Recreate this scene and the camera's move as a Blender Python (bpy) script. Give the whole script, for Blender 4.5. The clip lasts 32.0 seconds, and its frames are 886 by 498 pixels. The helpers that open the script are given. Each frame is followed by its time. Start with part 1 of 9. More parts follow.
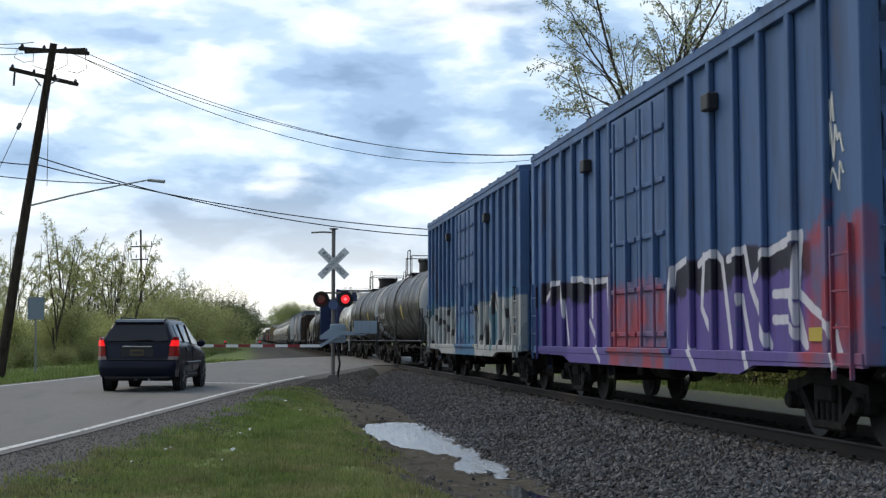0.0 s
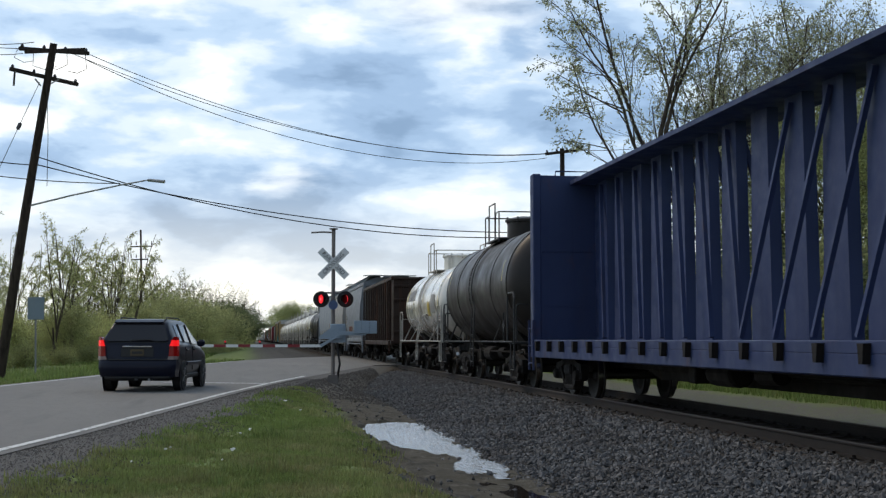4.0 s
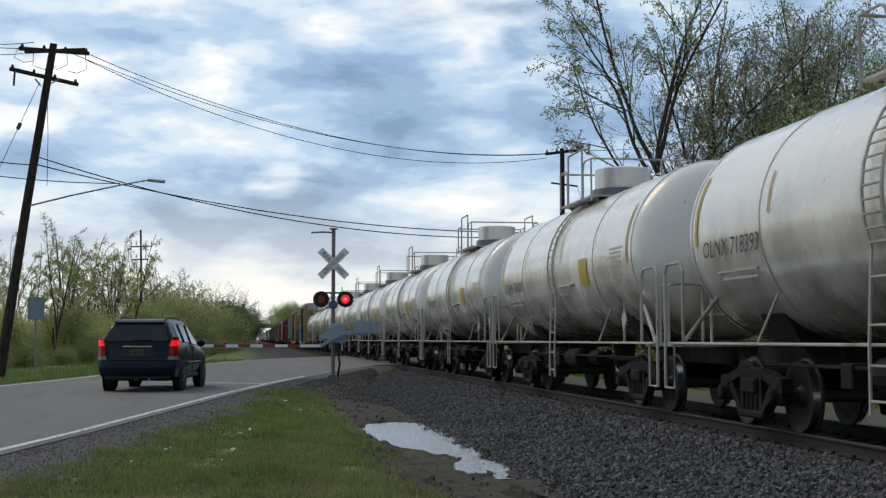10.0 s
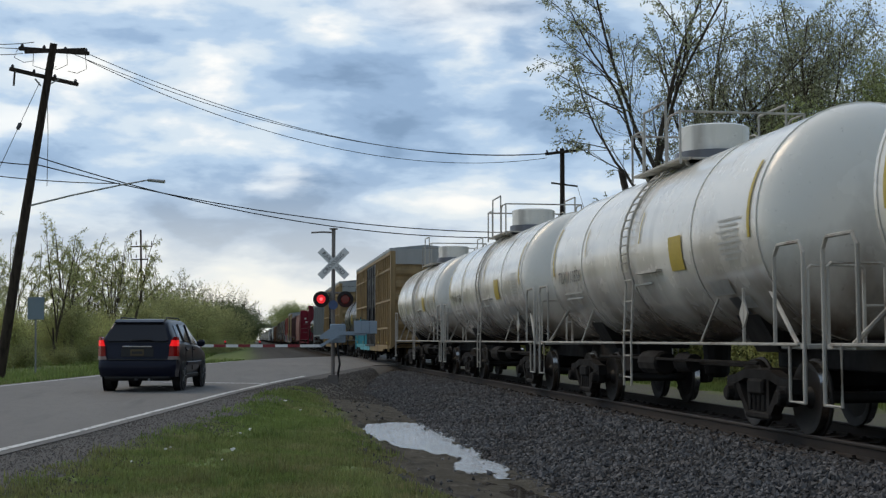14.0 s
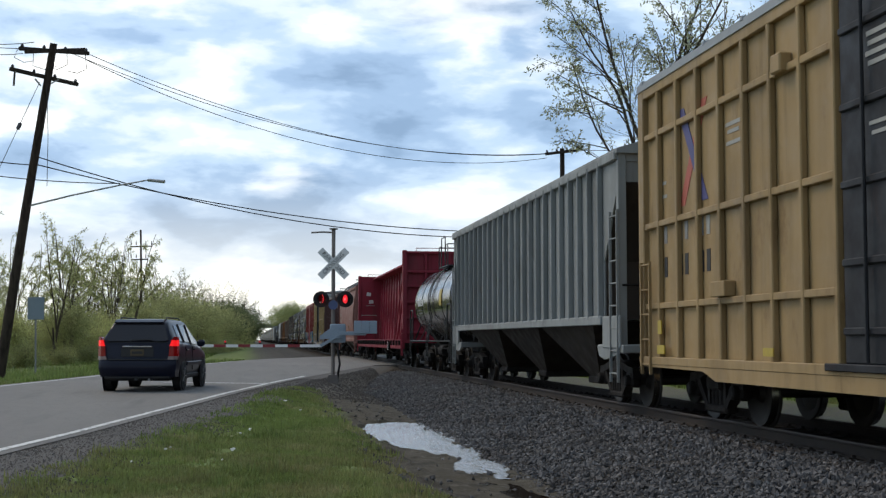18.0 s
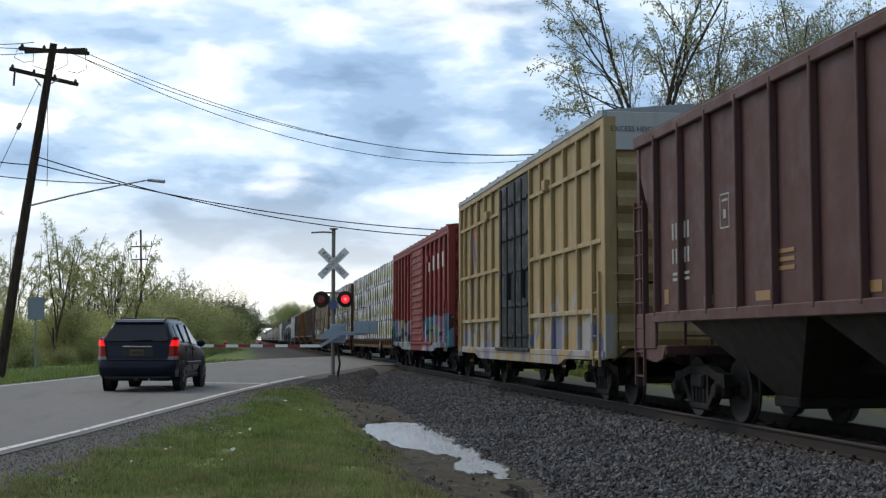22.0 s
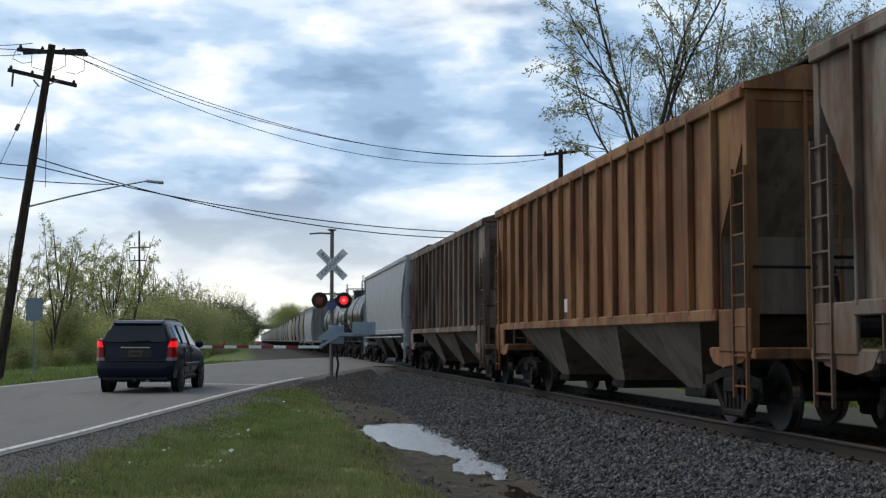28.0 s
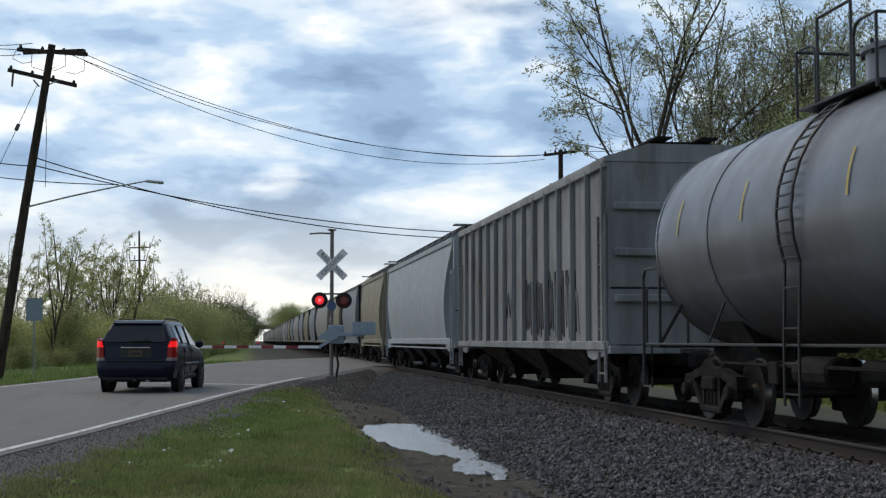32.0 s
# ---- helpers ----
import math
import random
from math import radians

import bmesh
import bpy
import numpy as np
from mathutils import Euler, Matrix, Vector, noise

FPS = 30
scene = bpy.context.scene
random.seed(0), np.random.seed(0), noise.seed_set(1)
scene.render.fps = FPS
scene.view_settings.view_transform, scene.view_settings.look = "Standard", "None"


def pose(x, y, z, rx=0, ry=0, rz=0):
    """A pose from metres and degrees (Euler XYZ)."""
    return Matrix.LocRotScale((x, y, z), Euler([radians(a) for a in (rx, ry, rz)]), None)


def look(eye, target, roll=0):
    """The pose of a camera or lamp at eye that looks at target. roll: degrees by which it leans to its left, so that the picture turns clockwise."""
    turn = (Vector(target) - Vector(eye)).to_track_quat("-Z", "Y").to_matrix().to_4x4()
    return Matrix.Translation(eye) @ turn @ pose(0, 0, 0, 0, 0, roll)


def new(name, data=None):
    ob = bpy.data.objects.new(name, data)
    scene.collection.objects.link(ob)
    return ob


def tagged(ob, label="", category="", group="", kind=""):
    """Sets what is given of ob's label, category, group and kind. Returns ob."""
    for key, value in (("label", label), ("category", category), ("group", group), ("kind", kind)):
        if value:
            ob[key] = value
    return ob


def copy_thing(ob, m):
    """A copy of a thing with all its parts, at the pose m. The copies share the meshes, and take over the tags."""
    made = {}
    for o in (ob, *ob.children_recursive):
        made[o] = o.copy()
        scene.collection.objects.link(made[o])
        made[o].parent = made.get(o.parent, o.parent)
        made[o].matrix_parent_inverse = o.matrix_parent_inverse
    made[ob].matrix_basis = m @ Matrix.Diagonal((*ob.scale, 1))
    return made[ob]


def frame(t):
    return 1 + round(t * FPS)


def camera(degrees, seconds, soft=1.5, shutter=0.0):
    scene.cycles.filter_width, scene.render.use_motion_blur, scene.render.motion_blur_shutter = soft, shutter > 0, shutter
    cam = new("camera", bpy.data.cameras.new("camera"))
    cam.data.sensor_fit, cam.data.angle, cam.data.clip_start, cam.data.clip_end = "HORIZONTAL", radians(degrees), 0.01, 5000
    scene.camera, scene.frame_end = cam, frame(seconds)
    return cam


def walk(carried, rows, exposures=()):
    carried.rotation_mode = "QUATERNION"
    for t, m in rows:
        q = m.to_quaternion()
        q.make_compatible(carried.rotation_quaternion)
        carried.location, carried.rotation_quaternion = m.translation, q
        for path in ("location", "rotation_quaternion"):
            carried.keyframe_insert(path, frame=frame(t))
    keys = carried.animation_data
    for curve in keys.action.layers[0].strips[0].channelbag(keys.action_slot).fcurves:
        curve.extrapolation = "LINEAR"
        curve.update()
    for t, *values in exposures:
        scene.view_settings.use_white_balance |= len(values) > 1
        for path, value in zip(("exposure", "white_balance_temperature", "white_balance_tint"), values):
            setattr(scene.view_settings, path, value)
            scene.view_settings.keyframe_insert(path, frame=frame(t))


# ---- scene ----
# World: metres; y runs along the railway away from the viewer, x to the right, rail top at z = 0.
SPEED = 22.4          # train speed, m/s
TRACK_X = 7.6         # centre line of the track
EYE = (0.0, 0.0, 1.17)


def aim(yaw, tilt):
    """The camera's pose, yaw degrees to the right of the track's direction and tilt degrees upwards."""
    a, b = radians(yaw), radians(tilt)
    way = Vector((math.sin(a) * math.cos(b), math.cos(a) * math.cos(b), math.sin(b)))
    return look(EYE, Vector(EYE) + way)


cam = camera(37.41, 32.0, soft=1.3, shutter=0.03)
walk(cam, [(0.0, aim(8.332, 3.952)), (24.9, aim(8.332, 3.952)), (25.3, aim(8.390, 4.012)), (25.6, aim(8.399, 3.999)),
           (32.0, aim(8.399, 3.999))], exposures=[(0.0, 0.20), (3.0, 0.10), (6.0, 0.0), (8.0, -0.10), (10.0, -0.12), (12.0, -0.20), (14.0, -0.20), (15.6, -0.1),
                                           (16.8, 0.15), (23.6, 0.15), (25.0, -0.08), (26.5, -0.05), (28.0, 0.0), (32.0, -0.05)])

# ---------------------------------------------------------------- light
SUN_FROM = Vector((-0.50, 0.45, 0.74)).normalized()
sun = new("sun", bpy.data.lights.new("sun", "SUN"))
sun.data.energy, sun.data.angle, sun.data.color = 1.25, radians(28), (1.0, 0.80, 0.56)
sun.matrix_world = look((0, 0, 60), Vector((0, 0, 60)) - SUN_FROM)


def build_world():
    """A broken overcast: blue-grey and white cloud sheets over a Nishita sky, brighter towards the horizon."""
    w = bpy.data.worlds.new("sky")
    w.use_nodes = True
    scene.world = w
    nt = w.node_tree
    nt.nodes.clear()
    N = lambda kind, **kw: node(nt, kind, **kw)
    out, bg = N("ShaderNodeOutputWorld"), N("ShaderNodeBackground")
    bg.inputs["Strength"].default_value = 1.0
    sky = N("ShaderNodeTexSky")
    sky.sky_type, sky.sun_disc = "NISHITA", False
    sky.sun_elevation, sky.sun_rotation = math.asin(SUN_FROM.z), math.atan2(SUN_FROM.x, SUN_FROM.y)
    skys = N("ShaderNodeVectorMath", operation="SCALE")
    nt.links.new(sky.outputs[0], skys.inputs[0])
    skys.inputs["Scale"].default_value = 0.07
    tc = N("ShaderNodeTexCoord")
    mp = N("ShaderNodeMapping")
    nt.links.new(tc.outputs["Generated"], mp.inputs["Vector"])
    mp.inputs["Scale"].default_value = (3.8, 3.8, 10.5)
    mp.inputs["Location"].default_value = (3.1, 1.7, 0.35)
    n1 = N("ShaderNodeTexNoise")
    n1.inputs["Scale"].default_value, n1.inputs["Detail"].default_value, n1.inputs["Roughness"].default_value = 1.25, 7, 0.52
    n1.inputs["Distortion"].default_value = 0.2
    nt.links.new(mp.outputs[0], n1.inputs["Vector"])
    n2 = N("ShaderNodeTexNoise")
    n2.inputs["Scale"].default_value, n2.inputs["Detail"].default_value, n2.inputs["Roughness"].default_value = 3.6, 8, 0.50
    n2.inputs["Distortion"].default_value = 0.15
    nt.links.new(mp.outputs[0], n2.inputs["Vector"])
    mix = N("ShaderNodeMix", data_type="FLOAT")
    mix.inputs[0].default_value = 0.50
    nt.links.new(n1.outputs[0], mix.inputs[2]), nt.links.new(n2.outputs[0], mix.inputs[3])
    ramp = N("ShaderNodeValToRGB")
    ramp.color_ramp.interpolation = "EASE"
    ramps(ramp, [(0.36, (0.24, 0.365, 0.55)), (0.44, (0.355, 0.51, 0.73)), (0.51, (0.52, 0.685, 0.89)), (0.58, (0.76, 0.87, 0.97)), (0.66, (1.12, 1.11, 1.08))])
    nt.links.new(mix.outputs[0], ramp.inputs[0])
    # the clearer, paler strip low over the horizon
    sep = N("ShaderNodeSeparateXYZ")
    nt.links.new(tc.outputs["Generated"], sep.inputs[0])
    low = N("ShaderNodeMapRange")
    low.interpolation_type = "SMOOTHERSTEP"
    for i, v in zip((1, 2, 3, 4), (0.03, 0.145, 0.80, 0.0)):
        low.inputs[i].default_value = v
    nt.links.new(sep.outputs[2], low.inputs[0])
    pale = N("ShaderNodeMix", data_type="RGBA")
    pale.inputs[7].default_value = (1.17, 1.12, 0.99, 1)
    veil = N("ShaderNodeMapRange")
    for i, v in zip((1, 2, 3, 4), (0.40, 0.56, 0.50, 1.0)):
        veil.inputs[i].default_value = v
    nt.links.new(mix.outputs[0], veil.inputs[0])
    amt = N("ShaderNodeMath", operation="MULTIPLY")
    nt.links.new(low.outputs[0], amt.inputs[0]), nt.links.new(veil.outputs[0], amt.inputs[1])
    nt.links.new(amt.outputs[0], pale.inputs[0]), nt.links.new(ramp.outputs[0], pale.inputs[6])
    # thin places in the cloud where the light breaks through: (yaw, height above the horizon, half width) in degrees
    last = pale.outputs[2]
    for yaw, el, wide, amount in ((-6.6, 11.4, 2.4, 0.85), (1.9, 7.0, 2.6, 0.75), (8.6, 15.4, 5.5, 0.95), (-1.5, 12.6, 1.6, 0.4), (12.6, 12.2, 2.2, 0.6), (-9.5, 9.2, 2.0, 0.6), (-4.0, 14.6, 2.4, 0.5)):
        a, b = radians(yaw), radians(el)
        way = N("ShaderNodeVectorMath", operation="SUBTRACT")
        nt.links.new(tc.outputs["Generated"], way.inputs[0])
        way.inputs[1].default_value = (math.sin(a) * math.cos(b), math.cos(a) * math.cos(b), math.sin(b))
        sq = N("ShaderNodeVectorMath", operation="MULTIPLY")
        nt.links.new(way.outputs[0], sq.inputs[0])
        sq.inputs[1].default_value = (1.0, 1.0, 2.3)
        ln = N("ShaderNodeVectorMath", operation="LENGTH")
        nt.links.new(sq.outputs[0], ln.inputs[0])
        rag = N("ShaderNodeMath", operation="MULTIPLY_ADD")
        nt.links.new(n2.outputs[0], rag.inputs[0])
        rag.inputs[1].default_value = -0.20
        nt.links.new(ln.outputs["Value"], rag.inputs[2])
        k = N("ShaderNodeMapRange")
        k.interpolation_type = "SMOOTHSTEP"
        r = radians(wide)
        for i, v in zip((1, 2, 3, 4), (r * 1.25 - 0.10, -0.115, 0.0, amount)):
            k.inputs[i].default_value = v
        nt.links.new(rag.outputs[0], k.inputs[0])
        mx = N("ShaderNodeMix", data_type="RGBA")
        mx.inputs[7].default_value = (1.18, 1.17, 1.12, 1)
        nt.links.new(k.outputs[0], mx.inputs[0]), nt.links.new(last, mx.inputs[6])
        last = mx.outputs[2]
    # the evening sky is bright towards the low sun and dull behind the viewer
    dot = N("ShaderNodeVectorMath", operation="DOT_PRODUCT")
    nt.links.new(tc.outputs["Generated"], dot.inputs[0])
    dot.inputs[1].default_value = (-0.42, 0.90, -0.10)
    high = N("ShaderNodeMapRange")
    high.interpolation_type = "SMOOTHSTEP"
    for i, v in zip((1, 2, 3, 4), (-0.8, 0.80, 0.62, 1.13)):
        high.inputs[i].default_value = v
    nt.links.new(dot.outputs["Value"], high.inputs[0])
    lift = N("ShaderNodeVectorMath", operation="SCALE")
    nt.links.new(last, lift.inputs[0]), nt.links.new(high.outputs[0], lift.inputs["Scale"])
    add = N("ShaderNodeMix", data_type="RGBA")
    add.inputs[0].default_value = 0.12
    nt.links.new(lift.outputs[0], add.inputs[6]), nt.links.new(skys.outputs[0], add.inputs[7])
    nt.links.new(add.outputs[2], bg.inputs["Color"])
    nt.links.new(bg.outputs[0], out.inputs[0])


def node(nt, kind, **kw):
    n = nt.nodes.new(kind)
    for k, v in kw.items():
        if k == "operation":
            n.operation = v
        elif k == "data_type":
            n.data_type = v
        elif k == "blend_type":
            n.blend_type = v
    return n


def ramps(ramp, stops):
    e = ramp.color_ramp.elements
    while len(e) < len(stops):
        e.new(0.5)
    for el, (p, c) in zip(e, stops):
        el.position, el.color = p, (*c, 1)


build_world()

# ---------------------------------------------------------------- materials


class Mat:
    """Builds one node material: a base colour broken up at two scales, streaks, dirt and a fine bump."""

    def __init__(self, name, rough=0.6, metal=0.0, coat=0.0, spec=0.5):
        self.m = bpy.data.materials.new(name)
        self.m.use_nodes = True
        self.nt = self.m.node_tree
        self.b = self.nt.nodes["Principled BSDF"]
        self.b.inputs["Roughness"].default_value, self.b.inputs["Metallic"].default_value = rough, metal
        self.b.inputs["Coat Weight"].default_value = coat
        self.b.inputs["Specular IOR Level"].default_value = spec
        self.tc = self.nt.nodes.new("ShaderNodeTexCoord")
        self.col = None

    def link(self, a, b):
        self.nt.links.new(a, b)

    def noise(self, scale, stretch=(1, 1, 1), detail=5, rough=0.55, dist=0.0, offset=(0, 0, 0), slant=0.0):
        mp, n = node(self.nt, "ShaderNodeMapping"), node(self.nt, "ShaderNodeTexNoise")
        mp.inputs["Scale"].default_value, mp.inputs["Location"].default_value = stretch, offset
        src = self.tc.outputs["Object"]
        if slant:
            turn = node(self.nt, "ShaderNodeMapping")
            turn.inputs["Rotation"].default_value = (radians(slant), 0, 0)
            self.link(src, turn.inputs["Vector"])
            src = turn.outputs[0]
        self.link(src, mp.inputs["Vector"])
        n.inputs["Scale"].default_value, n.inputs["Detail"].default_value = scale, detail
        n.inputs["Roughness"].default_value, n.inputs["Distortion"].default_value = rough, dist
        self.link(mp.outputs[0], n.inputs["Vector"])
        return n.outputs[0]

    def step(self, sock, lo, hi, a=0.0, b=1.0):
        r = node(self.nt, "ShaderNodeMapRange")
        for i, v in zip((1, 2, 3, 4), (lo, hi, a, b)):
            r.inputs[i].default_value = v
        self.link(sock, r.inputs[0])
        return r.outputs[0]

    def math(self, op, a, b=None):
        n = node(self.nt, "ShaderNodeMath", operation=op)
        for i, v in enumerate((a, b)):
            if v is None:
                continue
            if isinstance(v, (int, float)):
                n.inputs[i].default_value = v
            else:
                self.link(v, n.inputs[i])
        return n.outputs[0]

    def axis(self, i):
        s = node(self.nt, "ShaderNodeSeparateXYZ")
        self.link(self.tc.outputs["Object"], s.inputs[0])
        return s.outputs[i]

    def base(self, c):
        r = node(self.nt, "ShaderNodeRGB")
        r.outputs[0].default_value = (*c, 1)
        self.col = r.outputs[0]
        return self

    def over(self, c, fac, blend="MIX"):
        """Lays colour c (a tuple or a socket) over what is there, by fac."""
        n = node(self.nt, "ShaderNodeMix", data_type="RGBA", blend_type=blend)
        if isinstance(fac, (int, float)):
            n.inputs[0].default_value = fac
        else:
            self.link(fac, n.inputs[0])
        self.link(self.col, n.inputs[6])
        if isinstance(c, tuple):
            n.inputs[7].default_value = (*c, 1)
        else:
            self.link(c, n.inputs[7])
        self.col = n.outputs[2]
        return self

    def vary(self, amount=0.25):
        """A small change of lightness from object to object."""
        o = node(self.nt, "ShaderNodeObjectInfo")
        h = node(self.nt, "ShaderNodeHueSaturation")
        self.link(self.step(o.outputs["Random"], 0, 1, 1 - amount, 1 + amount), h.inputs["Value"])
        self.link(self.col, h.inputs["Color"])
        self.col = h.outputs[0]
        return self

    def island(self, amount=0.3):
        g = node(self.nt, "ShaderNodeNewGeometry")
        h = node(self.nt, "ShaderNodeHueSaturation")
        self.link(self.step(g.outputs["Random Per Island"], 0, 1, 1 - amount, 1 + amount), h.inputs["Value"])
        self.link(self.col, h.inputs["Color"])
        self.col = h.outputs[0]
        return self

    def bump(self, sock, strength=0.3, dist=0.01):
        n = node(self.nt, "ShaderNodeBump")
        n.inputs["Strength"].default_value, n.inputs["Distance"].default_value = strength, dist
        self.link(sock, n.inputs["Height"])
        self.link(n.outputs[0], self.b.inputs["Normal"])
        return self

    def rough(self, sock):
        self.link(sock, self.b.inputs["Roughness"])
        return self

    def glow(self, c, s):
        self.b.inputs["Emission Color"].default_value, self.b.inputs["Emission Strength"].default_value = (*c, 1), s
        return self

    def done(self):
        if self.col is not None:
            self.link(self.col, self.b.inputs["Base Color"])
        return self.m


def mul(c, k):
    return tuple(min(1.0, v * k) for v in c)


def paint(name, c, rough=0.55, dirt=0.5, rust=0.3, fade=0.25, rustc=(0.13, 0.055, 0.025), coat=0.0, spec=0.2, streak=0.45, grime=None):
    """Weathered rolling-stock paint: fading, vertical dirt streaks, rust blooms and a grimy lower edge with uneven splash."""
    m = Mat(name, rough=rough, coat=coat, spec=spec).base(c)
    m.over(mul(c, 1.35), m.math("MULTIPLY", m.step(m.noise(0.55, detail=3), 0.35, 0.7), fade))
    m.over(mul(c, 0.45), m.math("MULTIPLY", m.step(m.noise(2.2, (1, 1.0, 0.09), detail=6), 0.45, 0.75), dirt))
    m.over((0.06, 0.05, 0.042), m.math("MULTIPLY", m.step(m.noise(1.1, (1, 1, 0.35), detail=7), 0.52, 0.8), dirt))
    m.over(mul(c, 0.3), m.math("MULTIPLY", m.step(m.noise(5.0, (1, 1, 0.06), detail=4, offset=(2, 6, 4)), 0.60, 0.74), min(1.0, dirt * 0.8)))
    if grime:
        m.over(grime, m.math("MULTIPLY", m.step(m.axis(2), 2.5, 1.25), m.step(m.noise(1.3, (1, 1, 0.6), detail=6), 0.40, 0.62)))
    if rust:
        m.over(rustc, m.math("MULTIPLY", m.step(m.noise(1.7, (1, 1, streak), detail=8, rough=0.7, offset=(7, 3, 1)), 0.60 - 0.12 * rust, 0.74 - 0.1 * rust), min(1, rust + 0.25)))
    m.vary(0.06)
    n = m.noise(24, detail=4)
    m.rough(m.step(m.noise(3.0, detail=4), 0.3, 0.7, max(0.12, rough - 0.12), min(0.95, rough + 0.2)))
    m.bump(n, 0.12, 0.004)
    return m.done()


def streaked_paint(name, c, pale, rust, dark, amount=0.8):
    """Old hopper paint worn down in long vertical runs: pale primer, rust and black soot, different from panel to panel."""
    m = Mat(name, rough=0.7, spec=0.25).base(c)
    m.over(pale, m.math("MULTIPLY", m.step(m.noise(1.3, (1, 1, 0.22), detail=6, rough=0.65, offset=(1, 4, 2)), 0.50, 0.64), amount))
    m.over(rust, m.math("MULTIPLY", m.step(m.noise(1.2, (1, 1, 0.30), detail=7, rough=0.65, offset=(5, 2, 7)), 0.46, 0.60), amount))
    m.over(dark, m.math("MULTIPLY", m.step(m.noise(3.4, (1, 1, 0.07), detail=6, offset=(8, 1, 3)), 0.52, 0.66), amount))
    m.over(rust, m.math("MULTIPLY", m.step(m.noise(7.0, (1, 1, 0.30), detail=7, rough=0.7, offset=(2, 7, 1)), 0.56, 0.66), 0.7))
    m.over(dark, m.math("MULTIPLY", m.step(m.noise(0.5, detail=5, offset=(9, 9, 4)), 0.52, 0.70), 0.5))
    m.vary(0.12)
    m.bump(m.noise(20, detail=5), 0.2, 0.006)
    return m.done()


def tank_paint(name, c, rough, grime, coat=0.3, stain=0.35, spec=0.5):
    """Smooth glossy tank enamel: faint blotches, a few run-down stains from the manway and a ragged brown film low on
    the shell, part dirt, part painted shade.
    """
    m = Mat(name, rough=rough, coat=coat, spec=spec).base(c)
    m.b.inputs["Coat Roughness"].default_value = 0.12
    m.over(mul(c, 0.80), m.math("MULTIPLY", m.step(m.noise(0.5, detail=4), 0.45, 0.75), stain))
    run = m.math("MULTIPLY", m.step(m.noise(2.6, (0.3, 1, 0.05), detail=4, offset=(3, 2, 5)), 0.58, 0.72), m.step(m.math("ABSOLUTE", m.axis(1)), 2.2, 0.4))
    m.over(grime, m.math("MULTIPLY", run, 0.45))
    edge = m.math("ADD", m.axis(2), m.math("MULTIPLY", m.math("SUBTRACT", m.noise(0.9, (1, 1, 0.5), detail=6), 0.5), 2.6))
    # on white shells the film also imitates the ground's dark reflection
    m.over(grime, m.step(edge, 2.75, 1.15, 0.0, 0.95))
    m.over(grime, m.math("MULTIPLY", m.step(m.noise(9, detail=5, rough=0.7), 0.64, 0.72), 0.35))
    m.vary(0.05)
    m.rough(m.step(m.noise(1.6, detail=4), 0.3, 0.7, rough * 0.75, rough * 1.5))
    return m.done()


def plain(name, c, rough=0.6, metal=0.0, var=0.2, scale=6.0, bump=0.1, coat=0.0, spec=0.5):
    m = Mat(name, rough=rough, metal=metal, coat=coat, spec=spec).base(c)
    m.over(mul(c, 0.6), m.math("MULTIPLY", m.step(m.noise(scale * 0.25, detail=3), 0.4, 0.7), var))
    m.over(mul(c, 1.3), m.math("MULTIPLY", m.step(m.noise(scale * 3, detail=5), 0.45, 0.75), var))
    if bump:
        m.bump(m.noise(scale * 8), bump, 0.004)
    return m.done()


def strokes(m, words, width):
    """A mask of spray-can lines: how near the surface point lies to any leg of the outlines, given as (y, z)."""
    best = None
    for word in words:
        for a, b in zip(word, word[1:]):
            d = Vector((0, b[0] - a[0], b[1] - a[1]))
            pa = node(m.nt, "ShaderNodeVectorMath", operation="MULTIPLY_ADD")
            m.link(m.tc.outputs["Object"], pa.inputs[0])
            pa.inputs[1].default_value, pa.inputs[2].default_value = (0, 1, 1), (0, -a[0], -a[1])
            dot = node(m.nt, "ShaderNodeVectorMath", operation="DOT_PRODUCT")
            m.link(pa.outputs[0], dot.inputs[0])
            dot.inputs[1].default_value = d / d.length_squared
            h = m.step(dot.outputs["Value"], 0, 1)
            off = node(m.nt, "ShaderNodeVectorMath", operation="SCALE")
            off.inputs[0].default_value = -d
            m.link(h, off.inputs["Scale"])
            add = node(m.nt, "ShaderNodeVectorMath", operation="ADD")
            m.link(pa.outputs[0], add.inputs[0]), m.link(off.outputs[0], add.inputs[1])
            ln = node(m.nt, "ShaderNodeVectorMath", operation="LENGTH")
            m.link(add.outputs[0], ln.inputs[0])
            best = ln.outputs["Value"] if best is None else m.math("MINIMUM", best, ln.outputs["Value"])
    rag = m.math("ADD", best, m.math("MULTIPLY", m.math("SUBTRACT", m.noise(4.0, detail=3), 0.5), width))
    return m.step(rag, width * 1.15, width * 0.85)


